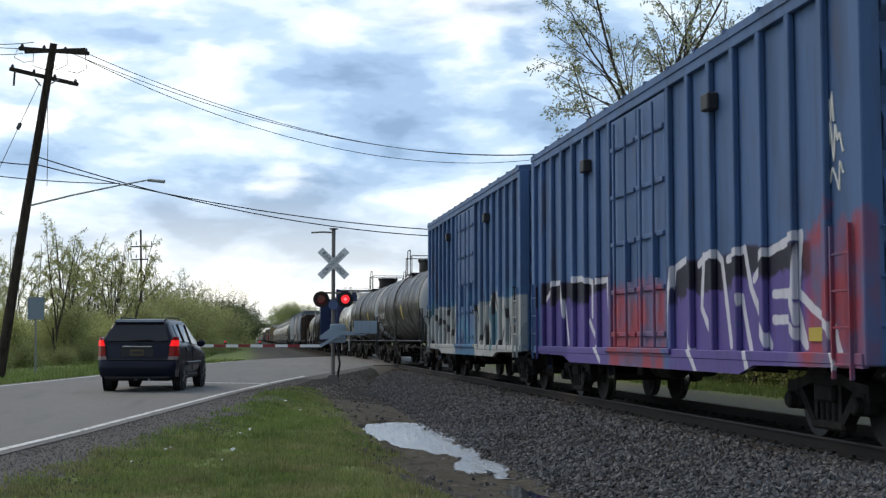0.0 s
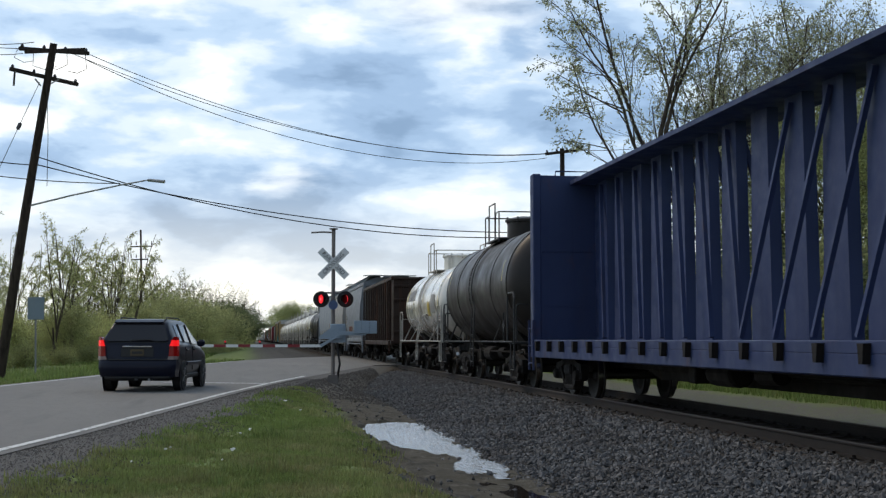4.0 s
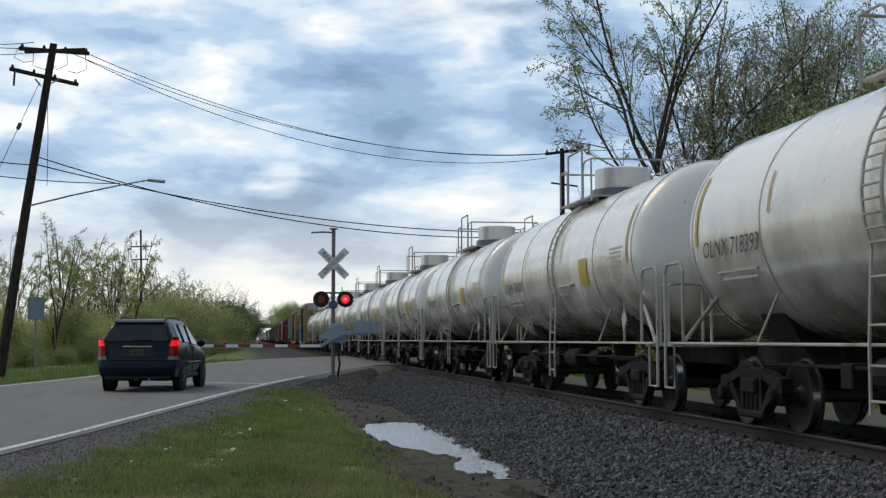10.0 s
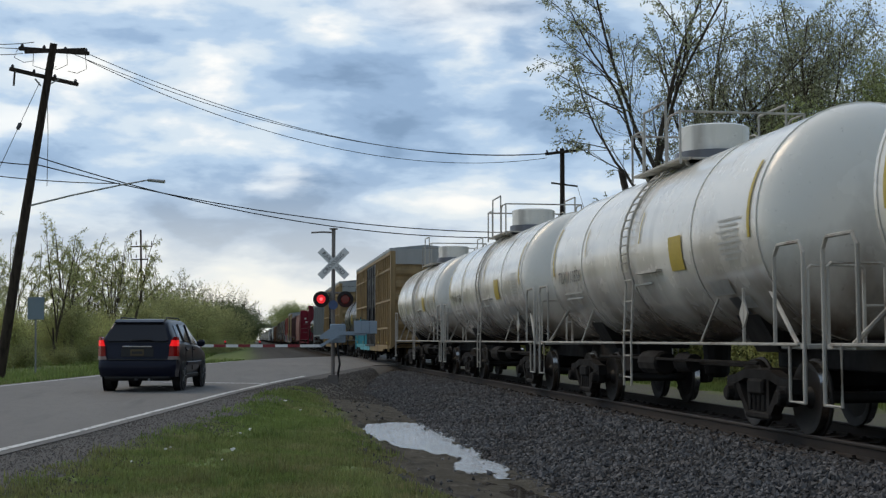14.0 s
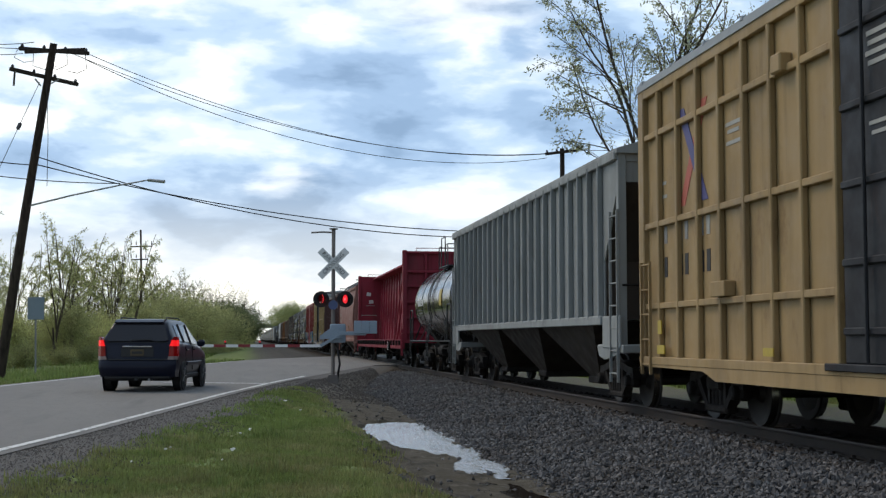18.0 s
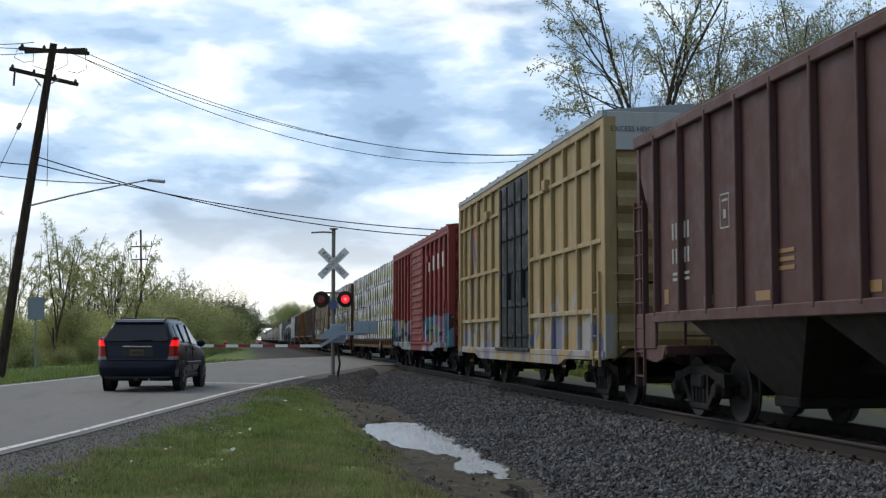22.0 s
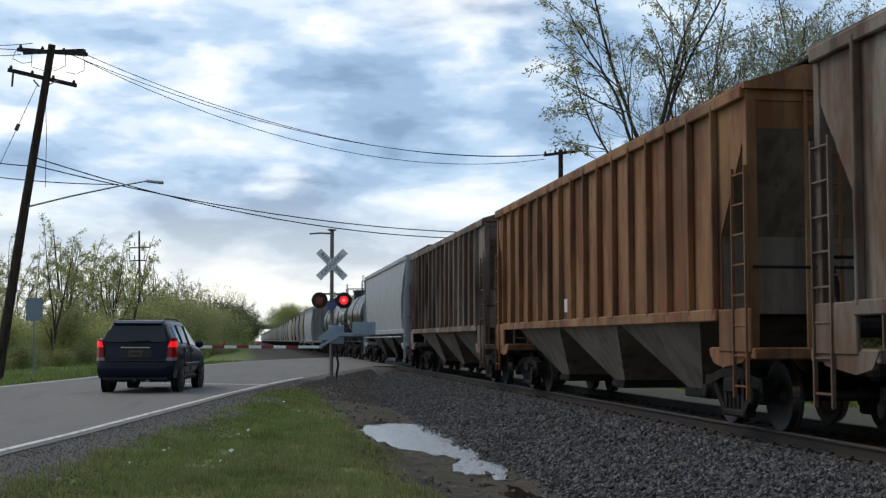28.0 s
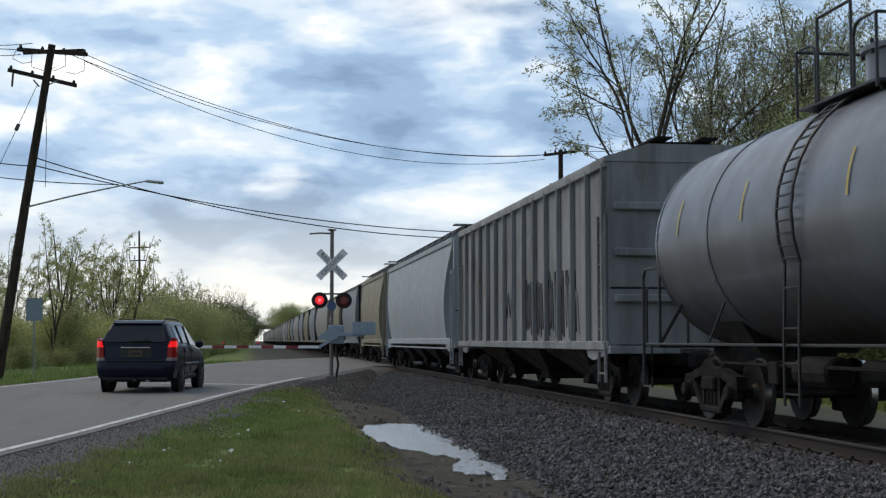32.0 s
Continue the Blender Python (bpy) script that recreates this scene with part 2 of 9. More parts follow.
def tagged_paint(name, c, top, wave, fills, line, dirt=0.4, rust=0.15, cells=0.85, span=(-99, 99), dark=None, reds=(), words=None, doorway=None, halo=None):
    """Boxcar paint with a band of spray-paint lettering along its lower half: overlapping flat colours and pale outlines."""
    m = Mat(name, rough=0.55, spec=0.22).base(c)
    m.over(mul(c, 1.35), m.math("MULTIPLY", m.step(m.noise(0.5, detail=3), 0.35, 0.7), 0.3))
    m.over(mul(c, 0.45), m.math("MULTIPLY", m.step(m.noise(2.2, (1, 1, 0.09), detail=6), 0.45, 0.75), dirt))
    m.over((0.10, 0.06, 0.04), m.math("MULTIPLY", m.step(m.noise(1.5, (1, 1, 0.4), detail=8, offset=(4, 2, 8)), 0.57, 0.7), rust))
    y, z = m.axis(1), m.axis(2)
    crest = m.math("ADD", top, m.math("MULTIPLY", m.math("SUBTRACT", m.noise(0.75, (0.2, 1, 0.15), detail=2), 0.5), wave))
    inside = m.step(m.math("SUBTRACT", crest, z), -0.02, 0.03)
    inside = m.math("MULTIPLY", inside, m.step(m.math("ABSOLUTE", m.axis(0)), 1.40, 1.44))
    inside = m.math("MULTIPLY", inside, m.math("MULTIPLY", m.step(y, span[0], span[0] + 0.1), m.step(y, span[1], span[1] - 0.1)))
    if doorway:
        inside = m.math("MULTIPLY", inside, m.step(m.math("ABSOLUTE", y), doorway, doorway + 0.3))
    mp, vo = node(m.nt, "ShaderNodeMapping"), node(m.nt, "ShaderNodeTexVoronoi")
    mp.inputs["Scale"].default_value = (0.0, cells, cells * 0.62)
    warp = node(m.nt, "ShaderNodeMix", data_type="RGBA")
    warp.inputs[0].default_value = 0.42
    wn = node(m.nt, "ShaderNodeTexNoise")
    wn.inputs["Scale"].default_value, wn.inputs["Detail"].default_value = 1.3, 3
    m.link(m.tc.outputs["Object"], wn.inputs["Vector"])
    m.link(m.tc.outputs["Object"], warp.inputs[6]), m.link(wn.outputs[1], warp.inputs[7])
    m.link(warp.outputs[2], mp.inputs["Vector"])
    vo.feature = "DISTANCE_TO_EDGE"
    vo.inputs["Scale"].default_value = 1.0
    m.link(mp.outputs[0], vo.inputs["Vector"])
    cell = node(m.nt, "ShaderNodeTexVoronoi")
    cell.inputs["Scale"].default_value = 1.0
    m.link(mp.outputs[0], cell.inputs["Vector"])
    pick = node(m.nt, "ShaderNodeSeparateColor")
    m.link(cell.outputs["Color"], pick.inputs[0])
    ramp = node(m.nt, "ShaderNodeValToRGB")
    ramp.color_ramp.interpolation = "CONSTANT"
    ramps(ramp, [(i / len(fills), f) for i, f in enumerate(fills)])
    m.link(pick.outputs[0], ramp.inputs[0])
    if halo:
        fringe = m.math("MULTIPLY", m.step(m.math("SUBTRACT", crest, z), -0.55, -0.05), m.step(m.math("ABSOLUTE", m.axis(0)), 1.40, 1.44))
        m.over(halo, m.math("MULTIPLY", fringe, m.step(m.noise(1.1, detail=3, offset=(6, 6, 1)), 0.45, 0.66, 0.0, 0.4)))
    m.over(ramp.outputs[0], m.math("MULTIPLY", inside, m.step(m.noise(3.5, detail=5), 0.28, 0.36, 0.35, 0.93)))
    if dark:
        # letters filled with a darker colour towards their tops
        hi = m.math("ADD", m.math("SUBTRACT", crest, z), m.math("MULTIPLY", m.noise(1.4, (0.2, 1, 1), detail=3), 0.9))
        m.over(dark, m.math("MULTIPLY", inside, m.step(hi, 0.86, 0.80, 0.0, 0.95)))
    for y0, y1, h in reds:
        blot = m.math("ADD", z, m.math("MULTIPLY", m.noise(1.8, detail=4, offset=(y0, 2, 6)), 1.4))
        k = m.math("MULTIPLY", m.math("MULTIPLY", m.step(y, y0, y0 + 0.25), m.step(y, y1, y1 - 0.25)), m.step(blot, h + 0.75, h + 0.55))
        k = m.math("MULTIPLY", k, m.step(m.math("ABSOLUTE", m.axis(0)), 1.40, 1.44))
        m.over((0.34, 0.045, 0.055), m.math("MULTIPLY", k, m.step(m.noise(1.5, detail=5, offset=(1, y0, 9)), 0.40, 0.58, 0.25, 0.85)))
    if words:
        m.over(line, m.math("MULTIPLY", m.math("MULTIPLY", strokes(m, words, 0.055), m.step(m.math("ABSOLUTE", m.axis(0)), 1.40, 1.44)), 0.92))
    else:
        edge = m.math("MULTIPLY", inside, m.step(vo.outputs["Distance"], 0.05, 0.025, 0.0, 0.7))
        rim = m.math("MULTIPLY", inside, m.step(m.math("SUBTRACT", crest, z), 0.13, 0.10))
        m.over(line, m.math("MULTIPLY", m.math("MAXIMUM", edge, rim), 0.9))
    m.over((0.05, 0.045, 0.04), m.math("MULTIPLY", m.step(m.noise(6, (1, 1, 0.2), detail=6), 0.5, 0.8), 0.35))
    m.bump(m.noise(24), 0.12, 0.004)
    return m.done()


def tag_lines(seed, y0, y1, z0, z1, n):
    """Made-up letterless outlines: n upright strokes with hooks, leaning and crossing."""
    rng = random.Random(seed)
    out, w = [], (y1 - y0) / n
    for i in range(n):
        y = y0 + w * (i + 0.5)
        a, b = (z0, z1) if i % 2 else (z1, z0)
        j = lambda k: rng.uniform(-k, k)
        out.append([(y + j(0.1), a + j(0.15)), (y + j(0.18), (a + b) / 2 + j(0.2)), (y + w * 0.7 + j(0.1), b + j(0.12)), (y + w * 0.9, b + (a - b) * rng.uniform(0.2, 0.5))])
    return out


FAR_WORD = [[(6.7, 2.0), (5.9, 2.3), (5.2, 2.3), (4.8, 1.1)], [(4.4, 2.3), (3.6, 2.3), (3.0, 2.2), (3.0, 1.6)], [(2.7, 2.2), (2.0, 2.2), (1.9, 1.6)], [(3.2, 1.5), (2.2, 0.8)]]
NEAR_WORD = [[(-1.5, 1.2), (-1.5, 1.6), (-1.7, 2.2), (-2.2, 2.3), (-2.4, 1.1), (-2.8, 0.7)], [(-2.7, 2.2), (-3.0, 2.3), (-3.4, 2.3), (-3.6, 2.2), (-3.9, 1.1)], [(-2.9, 2.3), (-2.8, 1.6), (-3.2, 1.2)],
             [(-3.8, 2.2), (-4.4, 2.3), (-4.6, 1.8), (-5.2, 1.1)], [(-4.7, 1.9), (-5.1, 2.2), (-6.1, 2.35), (-6.0, 1.7), (-5.3, 1.7)], [(-4.3, 1.7), (-4.7, 0.7)],
             [(-6.0, 1.7), (-6.4, 1.5), (-6.9, 1.3), (-7.1, 0.9)], [(-5.3, 1.4), (-5.8, 1.4), (-6.2, 1.1), (-5.9, 1.7)]]
BLUE_A = tagged_paint("blue_boxcar_paint", (0.068, 0.128, 0.265), 2.28, 0.35, [(0.085, 0.055, 0.23), (0.11, 0.075, 0.27), (0.15, 0.11, 0.31), (0.07, 0.045, 0.20)], (0.60, 0.60, 0.66), cells=0.62, dark=(0.014, 0.014, 0.02), reds=((-7.9, -6.1, 2.45), (-1.5, 1.7, 2.15)), words=FAR_WORD + NEAR_WORD, span=(-6.4, 7.2), doorway=1.45, dirt=0.7, rust=0.3)
BLUE_B = tagged_paint("blue_boxcar_paint_pale_tag", (0.070, 0.130, 0.265), 2.2, 1.0, [(0.44, 0.44, 0.42), (0.40, 0.41, 0.40), (0.08, 0.17, 0.22), (0.46, 0.46, 0.44), (0.30, 0.33, 0.33), (0.42, 0.42, 0.40)], (0.02, 0.02, 0.025), cells=2.2, doorway=1.45, dirt=0.6, rust=0.35, words=tag_lines(5, 1.7, 7.4, 1.0, 2.15, 8) + tag_lines(6, -7.4, -1.7, 1.0, 2.25, 8), halo=(0.08, 0.33, 0.45))
TAN_O = tagged_paint("tan_boxcar_paint_cyan_tag", (0.315, 0.225, 0.115), 2.25, 0.9, [(0.09, 0.38, 0.45), (0.11, 0.44, 0.52), (0.03, 0.05, 0.06), (0.10, 0.40, 0.47)], (0.02, 0.025, 0.03), cells=0.7, span=(0.3, 12), dirt=0.6, rust=0.4)
TAN_Q = paint("tan_boxcar_paint", (0.335, 0.235, 0.115), dirt=0.45, rust=0.25, rustc=(0.11, 0.06, 0.03), streak=0.45)
TAN_X = tagged_paint("tan_boxcar_paint_grey_tag", (0.34, 0.255, 0.128), 1.55, 1.5, [(0.34, 0.255, 0.128), (0.32, 0.31, 0.30), (0.34, 0.255, 0.128), (0.37, 0.29, 0.15), (0.16, 0.17, 0.25), (0.34, 0.255, 0.128)], (0.30, 0.30, 0.31), cells=3.2, dirt=0.5, rust=0.3, words=tag_lines(14, 1.9, 7.2, 1.0, 1.7, 7) + tag_lines(15, -7.2, -1.9, 1.0, 2.0, 7))
RED_Y = tagged_paint("red_boxcar_paint", (0.20, 0.034, 0.03), 1.95, 0.9, [(0.34, 0.22, 0.30), (0.10, 0.33, 0.37), (0.26, 0.20, 0.32), (0.36, 0.35, 0.13), (0.42, 0.40, 0.44), (0.035, 0.03, 0.04), (0.38, 0.24, 0.31), (0.08, 0.25, 0.32)], (0.06, 0.05, 0.07), cells=4.4, rust=0.3, doorway=1.55, words=tag_lines(9, 1.8, 6.8, 1.05, 2.0, 9) + tag_lines(10, -6.6, -1.8, 1.05, 2.1, 6))
BLUE_DK = paint("dark_blue_steel_paint", (0.035, 0.05, 0.12), dirt=0.3, rust=0.1)
RED_CB = paint("red_steel_paint", (0.235, 0.027, 0.044), dirt=0.5, rust=0.3, rustc=(0.12, 0.035, 0.03))
BLACK_DOOR = paint("black_door_paint", (0.025, 0.026, 0.03), dirt=0.3, rust=0.05)
TANK_BLACK = tank_paint("black_tank_paint", (0.022, 0.018, 0.0165), 0.42, (0.030, 0.024, 0.020), coat=0.05, stain=0.3, spec=0.3)
TANK_GLOSS = tank_paint("glossy_black_tank_paint", (0.014, 0.014, 0.016), 0.20, (0.026, 0.022, 0.020), coat=0.3)
TANK_DULL = tank_paint("dusty_black_tank_paint", (0.010, 0.0102, 0.0115), 0.30, (0.022, 0.018, 0.016), coat=0.1, spec=0.42)
TANK_GREY = tank_paint("grey_tank_paint", (0.13, 0.14, 0.165), 0.36, (0.06, 0.05, 0.042), coat=0.1)
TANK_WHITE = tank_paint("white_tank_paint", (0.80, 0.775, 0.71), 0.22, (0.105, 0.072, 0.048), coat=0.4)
HEAD_GREY = paint("pale_grey_head_paint", (0.42, 0.43, 0.43), dirt=0.25, rust=0.0)
HOP_GREY = paint("grey_hopper_paint", (0.255, 0.29, 0.33), dirt=0.2, rust=0.08)
HOP_LIGHT = paint("pale_grey_hopper_paint", (0.32, 0.35, 0.375), dirt=0.12, rust=0.06, fade=0.15)
HOP_DIM = paint("dull_blue_grey_hopper_paint", (0.20, 0.22, 0.245), dirt=0.2, rust=0.08)
HOP_WARM = paint("warm_grey_hopper_paint", (0.285, 0.28, 0.27), dirt=0.25, rust=0.12)
HOP_MID = paint("mid_grey_hopper_paint", (0.245, 0.26, 0.26), dirt=0.35, rust=0.12)
HOP_PINK = paint("faded_red_hopper_paint", (0.225, 0.112, 0.096), dirt=0.13, rust=0.1)
HOP_BROWN = paint("brown_hopper_paint", (0.102, 0.054, 0.052), dirt=0.4, rust=0.2)
HOP_ORANGE = streaked_paint("rusty_orange_hopper_paint", (0.25, 0.125, 0.055), (0.31, 0.18, 0.085), (0.155, 0.052, 0.020), (0.075, 0.042, 0.028))
HOP_DIRTY = streaked_paint("dirty_grey_hopper_paint", (0.19, 0.15, 0.122), (0.30, 0.265, 0.23), (0.115, 0.056, 0.032), (0.050, 0.036, 0.028))
# blacker than the grime alone: shade under the cars is in this colour
HOP_UNDER = paint("hopper_underside_shade_grime", (0.036, 0.030, 0.026), dirt=0.6, rust=0.4, rustc=(0.04, 0.028, 0.02))
HOP_WORN = paint("worn_neutral_grey_hopper_paint", (0.25, 0.255, 0.26), dirt=0.75, rust=0.2)
PATCH = paint("greyed_repaint_patch", (0.56, 0.555, 0.53), rough=0.4, dirt=0.2, rust=0.1)
HOP_BAY = streaked_paint("pale_dusty_bay_paint", (0.21, 0.175, 0.145), (0.29, 0.25, 0.21), (0.10, 0.072, 0.055), (0.06, 0.047, 0.038), 0.5)
RED_DOOR = paint("red_sliding_door_paint", (0.20, 0.036, 0.032), dirt=0.45, rust=0.25)
HOP_CREAM = paint("cream_hopper_paint", (0.25, 0.23, 0.17), dirt=0.35, rust=0.15)
GON_RUST = paint("rusted_gondola_paint", (0.032, 0.019, 0.0145), dirt=0.8, rust=0.75, rustc=(0.085, 0.033, 0.017), streak=0.16)
YELLOW_CB = paint("yellow_flatcar_paint", (0.120, 0.074, 0.030), dirt=0.95, rust=0.7, rustc=(0.055, 0.028, 0.015))
BROWN_CB = paint("brown_flatcar_paint", (0.10, 0.03, 0.022), dirt=0.4, rust=0.2)
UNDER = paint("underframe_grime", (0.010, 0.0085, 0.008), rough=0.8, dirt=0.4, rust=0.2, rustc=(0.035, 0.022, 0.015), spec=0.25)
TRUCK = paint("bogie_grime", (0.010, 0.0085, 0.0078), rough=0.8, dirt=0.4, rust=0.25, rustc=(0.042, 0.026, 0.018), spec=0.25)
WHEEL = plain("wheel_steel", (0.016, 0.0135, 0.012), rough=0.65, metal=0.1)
TREAD = plain("polished_tread_steel", (0.45, 0.44, 0.43), rough=0.25, metal=1.0, var=0.1)
RAIL_TOP = plain("worn_rail_steel", (0.060, 0.046, 0.038), rough=0.55, metal=0.5, var=0.3)
RAIL_WEB = plain("rusty_rail_steel", (0.028, 0.021, 0.017), rough=0.9, var=0.4)
TIE = plain("creosoted_timber", (0.055, 0.043, 0.034), rough=0.9, var=0.4)
WHITE = plain("white_lettering", (0.62, 0.62, 0.60), rough=0.6, var=0.25)
BLACK = plain("black_lettering", (0.02, 0.02, 0.022), rough=0.6, var=0.1, bump=0)
YELLOW = plain("yellow_marking", (0.44, 0.33, 0.04), rough=0.5, var=0.35, bump=0)
DATA = plain("faded_grey_stencil", (0.34, 0.34, 0.32), rough=0.6, var=0.4, bump=0)
DATA_DK = plain("worn_stencil_panel", (0.26, 0.255, 0.24), rough=0.6, var=0.7, scale=30, bump=0)
PALEDATA = plain("faded_print_on_white", (0.44, 0.44, 0.42), rough=0.6, var=0.5, bump=0)
GREYBAR = plain("grey_lettering", (0.22, 0.22, 0.22), rough=0.6, var=0.2, bump=0)
OCHRE = plain("ochre_reflector", (0.28, 0.16, 0.06), rough=0.5, var=0.3, bump=0)
RAILING_W = paint("chipped_white_railing_paint", (0.44, 0.42, 0.38), dirt=0.5, rust=0.5, rustc=(0.12, 0.07, 0.04))
RAILING_K = plain("black_railing_paint", (0.016, 0.016, 0.018), rough=0.5, var=0.2)

# ---------------------------------------------------------------- mesh building


class Geo:
    """Collects vertices and faces of one mesh."""

    def __init__(self):
        self.v, self.f = [], []

    def add(self, verts, faces):
        n = len(self.v)
        self.v += [tuple(p) for p in verts]
        self.f += [tuple(i + n for i in f) for f in faces]
        return self

    def box(self, x0, x1, y0, y1, z0, z1, b=0.0, m=None):
        if b <= 0:
            vs = [(x, y, z) for x in (x0, x1) for y in (y0, y1) for z in (z0, z1)]
            fs = [(0, 1, 3, 2), (4, 6, 7, 5), (0, 4, 5, 1), (2, 3, 7, 6), (0, 2, 6, 4), (1, 5, 7, 3)]
        else:
            b = min(b, (x1 - x0) * 0.45, (y1 - y0) * 0.45, (z1 - z0) * 0.45)
            vs, idx = [], {}
            lo, hi = (x0, y0, z0), (x1, y1, z1)
            for c in [(i, j, k) for i in (0, 1) for j in (0, 1) for k in (0, 1)]:
                for a in range(3):
                    p = [lo[t] + b if c[t] == 0 else hi[t] - b for t in range(3)]
                    p[a] = (lo, hi)[c[a]][a]
                    idx[c, a] = len(vs)
                    vs.append(tuple(p))
            fs = []
            for a in range(3):
                u, w = (a + 1) % 3, (a + 2) % 3
                for s in (0, 1):
                    ring = []
                    for p, q in ((0, 0), (1, 0), (1, 1), (0, 1)):
                        c = [0, 0, 0]
                        c[a], c[u], c[w] = s, p, q
                        ring.append(idx[tuple(c), a])
                    fs.append(tuple(ring if s else ring[::-1]))
                for p in (0, 1):
                    for q in (0, 1):
                        c0, c1 = [0, 0, 0], [0, 0, 0]
                        c0[u] = c1[u] = p
                        c0[w] = c1[w] = q
                        c1[a] = 1
                        c0, c1 = tuple(c0), tuple(c1)
                        fs.append((idx[c0, u], idx[c1, u], idx[c1, w], idx[c0, w]))
            for c in [(i, j, k) for i in (0, 1) for j in (0, 1) for k in (0, 1)]:
                fs.append((idx[c, 0], idx[c, 1], idx[c, 2]))
        if m is not None:
            vs = [m @ Vector(p) for p in vs]
        return self.add(vs, fs)

    def bar(self, p, q, w, h=None):
        """A square bar from p to q."""
        p, q = Vector(p), Vector(q)
        d = (q - p).normalized()
        up = Vector((0, 0, 1)) if abs(d.z) < 0.9 else Vector((0, 1, 0))
        s = d.cross(up).normalized() * (w / 2)
        u = d.cross(s).normalized() * ((h or w) / 2)
        vs = [o + a * s + c * u for o in (p, q) for a, c in ((-1, -1), (1, -1), (1, 1), (-1, 1))]
        return self.add(vs, [(3, 2, 1, 0), (4, 5, 6, 7), (0, 1, 5, 4), (1, 2, 6, 5), (2, 3, 7, 6), (3, 0, 4, 7)])

    def tube(self, pts, r, seg=6, r2=None, caps=True):
        """A round tube along the points; the radius runs from r to r2."""
        pts = [Vector(p) for p in pts]
        n, base = len(pts), len(self.v)
        r2 = r if r2 is None else r2
        d0 = (pts[1] - pts[0]).normalized()
        ref = Vector((0, 0, 1)) if abs(d0.z) < 0.9 else Vector((1, 0, 0))
        for i, p in enumerate(pts):
            d = (pts[min(i + 1, n - 1)] - pts[max(i - 1, 0)]).normalized()
            s = d.cross(ref)
            s = s.normalized() if s.length > 1e-4 else Vector((1, 0, 0))
            u = d.cross(s)
            rr = r + (r2 - r) * i / (n - 1)
            for k in range(seg):
                a = 2 * math.pi * k / seg
                self.v.append(tuple(p + s * (rr * math.cos(a)) + u * (rr * math.sin(a))))
        for i in range(n - 1):
            for k in range(seg):
                a, b = base + i * seg + k, base + i * seg + (k + 1) % seg
                self.f.append((a, b, b + seg, a + seg))
        if caps:
            self.f.append(tuple(base + k for k in range(seg))[::-1])
            self.f.append(tuple(base + (n - 1) * seg + k for k in range(seg)))
        return self

    def lathe(self, prof, axis, centre, seg=20):
        """Turns the profile [(along, radius)] round an axis ('x', 'y' or 'z') through centre."""
        base, c = len(self.v), Vector(centre)
        for al, r in prof:
            for k in range(seg):
                a = 2 * math.pi * k / seg
                p, q = r * math.cos(a), r * math.sin(a)
                o = {"x": (al, p, q), "y": (q, al, p), "z": (p, q, al)}[axis]
                self.v.append(tuple(c + Vector(o)))
        for i in range(len(prof) - 1):
            for k in range(seg):
                a, b = base + i * seg + k, base + i * seg + (k + 1) % seg
                self.f.append((a, b, b + seg, a + seg))
        self.f.append(tuple(base + k for k in range(seg))[::-1])
        self.f.append(tuple(base + (len(prof) - 1) * seg + k for k in range(seg)))
        return self

    def slab(self, outline, axis, a, b):
        """An outline of 2D points pushed along an axis from a to b; the plane is (y, z), (x, z) or (x, y)."""
        put = {"x": lambda p, t: (t, p[0], p[1]), "y": lambda p, t: (p[0], t, p[1]), "z": lambda p, t: (p[0], p[1], t)}[axis]
        n = len(outline)
        vs = [put(p, a) for p in outline] + [put(p, b) for p in outline]
        return self.add(vs, [tuple(range(n))[::-1], tuple(range(n, 2 * n))] + [(i, (i + 1) % n, n + (i + 1) % n, n + i) for i in range(n)])

    def mesh(self, name, mat, smooth=False):
        me = bpy.data.meshes.new(name)
        me.from_pydata(self.v, [], self.f)
        bm = bmesh.new()
        bm.from_mesh(me)
        bmesh.ops.recalc_face_normals(bm, faces=bm.faces)
        bm.to_mesh(me)
        bm.free()
        me.materials.append(mat)
        if smooth:
            me.polygons.foreach_set("use_smooth", [True] * len(me.polygons))
            me.set_sharp_from_angle(angle=radians(40))
        return me


def thing(name, label, category, group="", kind=""):
    ob = new(name)
    ob.empty_display_size = 0.1
    return tagged(ob, label, category, group, kind)


def part(name, geo, mat, parent, label="", smooth=False, at=None):
    """Links a mesh as one object under a thing or under a part. geo: a Geo, or a mesh to share."""
    me = geo if isinstance(geo, bpy.types.Mesh) else geo.mesh(name, mat, smooth)
    ob = new(name, me)
    ob.parent = parent
    if at is not None:
        ob.matrix_basis = at
    return tagged(ob, label)


def solid(name, geo, mat, label, category, group="", kind="", smooth=False, at=None):
    me = geo if isinstance(geo, bpy.types.Mesh) else geo.mesh(name, mat, smooth)
    ob = new(name, me)
    if at is not None:
        ob.matrix_basis = at
    return tagged(ob, label, category, group, kind)


def lettering(text, size, mat, parent, m, spread=1.0, name="lettering"):
    """Flat letters of the built-in font as a mesh part."""
    cu = bpy.data.curves.new(name, "FONT")
    cu.body, cu.size, cu.align_x, cu.align_y = text, size, "CENTER", "CENTER"
    cu.space_character, cu.resolution_u = spread, 2
    tmp = bpy.data.objects.new(name, cu)
    me = bpy.data.meshes.new_from_object(tmp)
    bpy.data.objects.remove(tmp)
    me.materials.clear()
    me.materials.append(mat)
    ob = new(name, me)
    ob.parent = parent
    ob.matrix_basis = m
    return ob


def on_side(x, y, z):
    """The pose of something flat on the side that faces the road: it reads from -x, its own x runs towards -y."""
    return Matrix(((0, 0, -1, x), (-1, 0, 0, y), (0, 1, 0, z), (0, 0, 0, 1)))


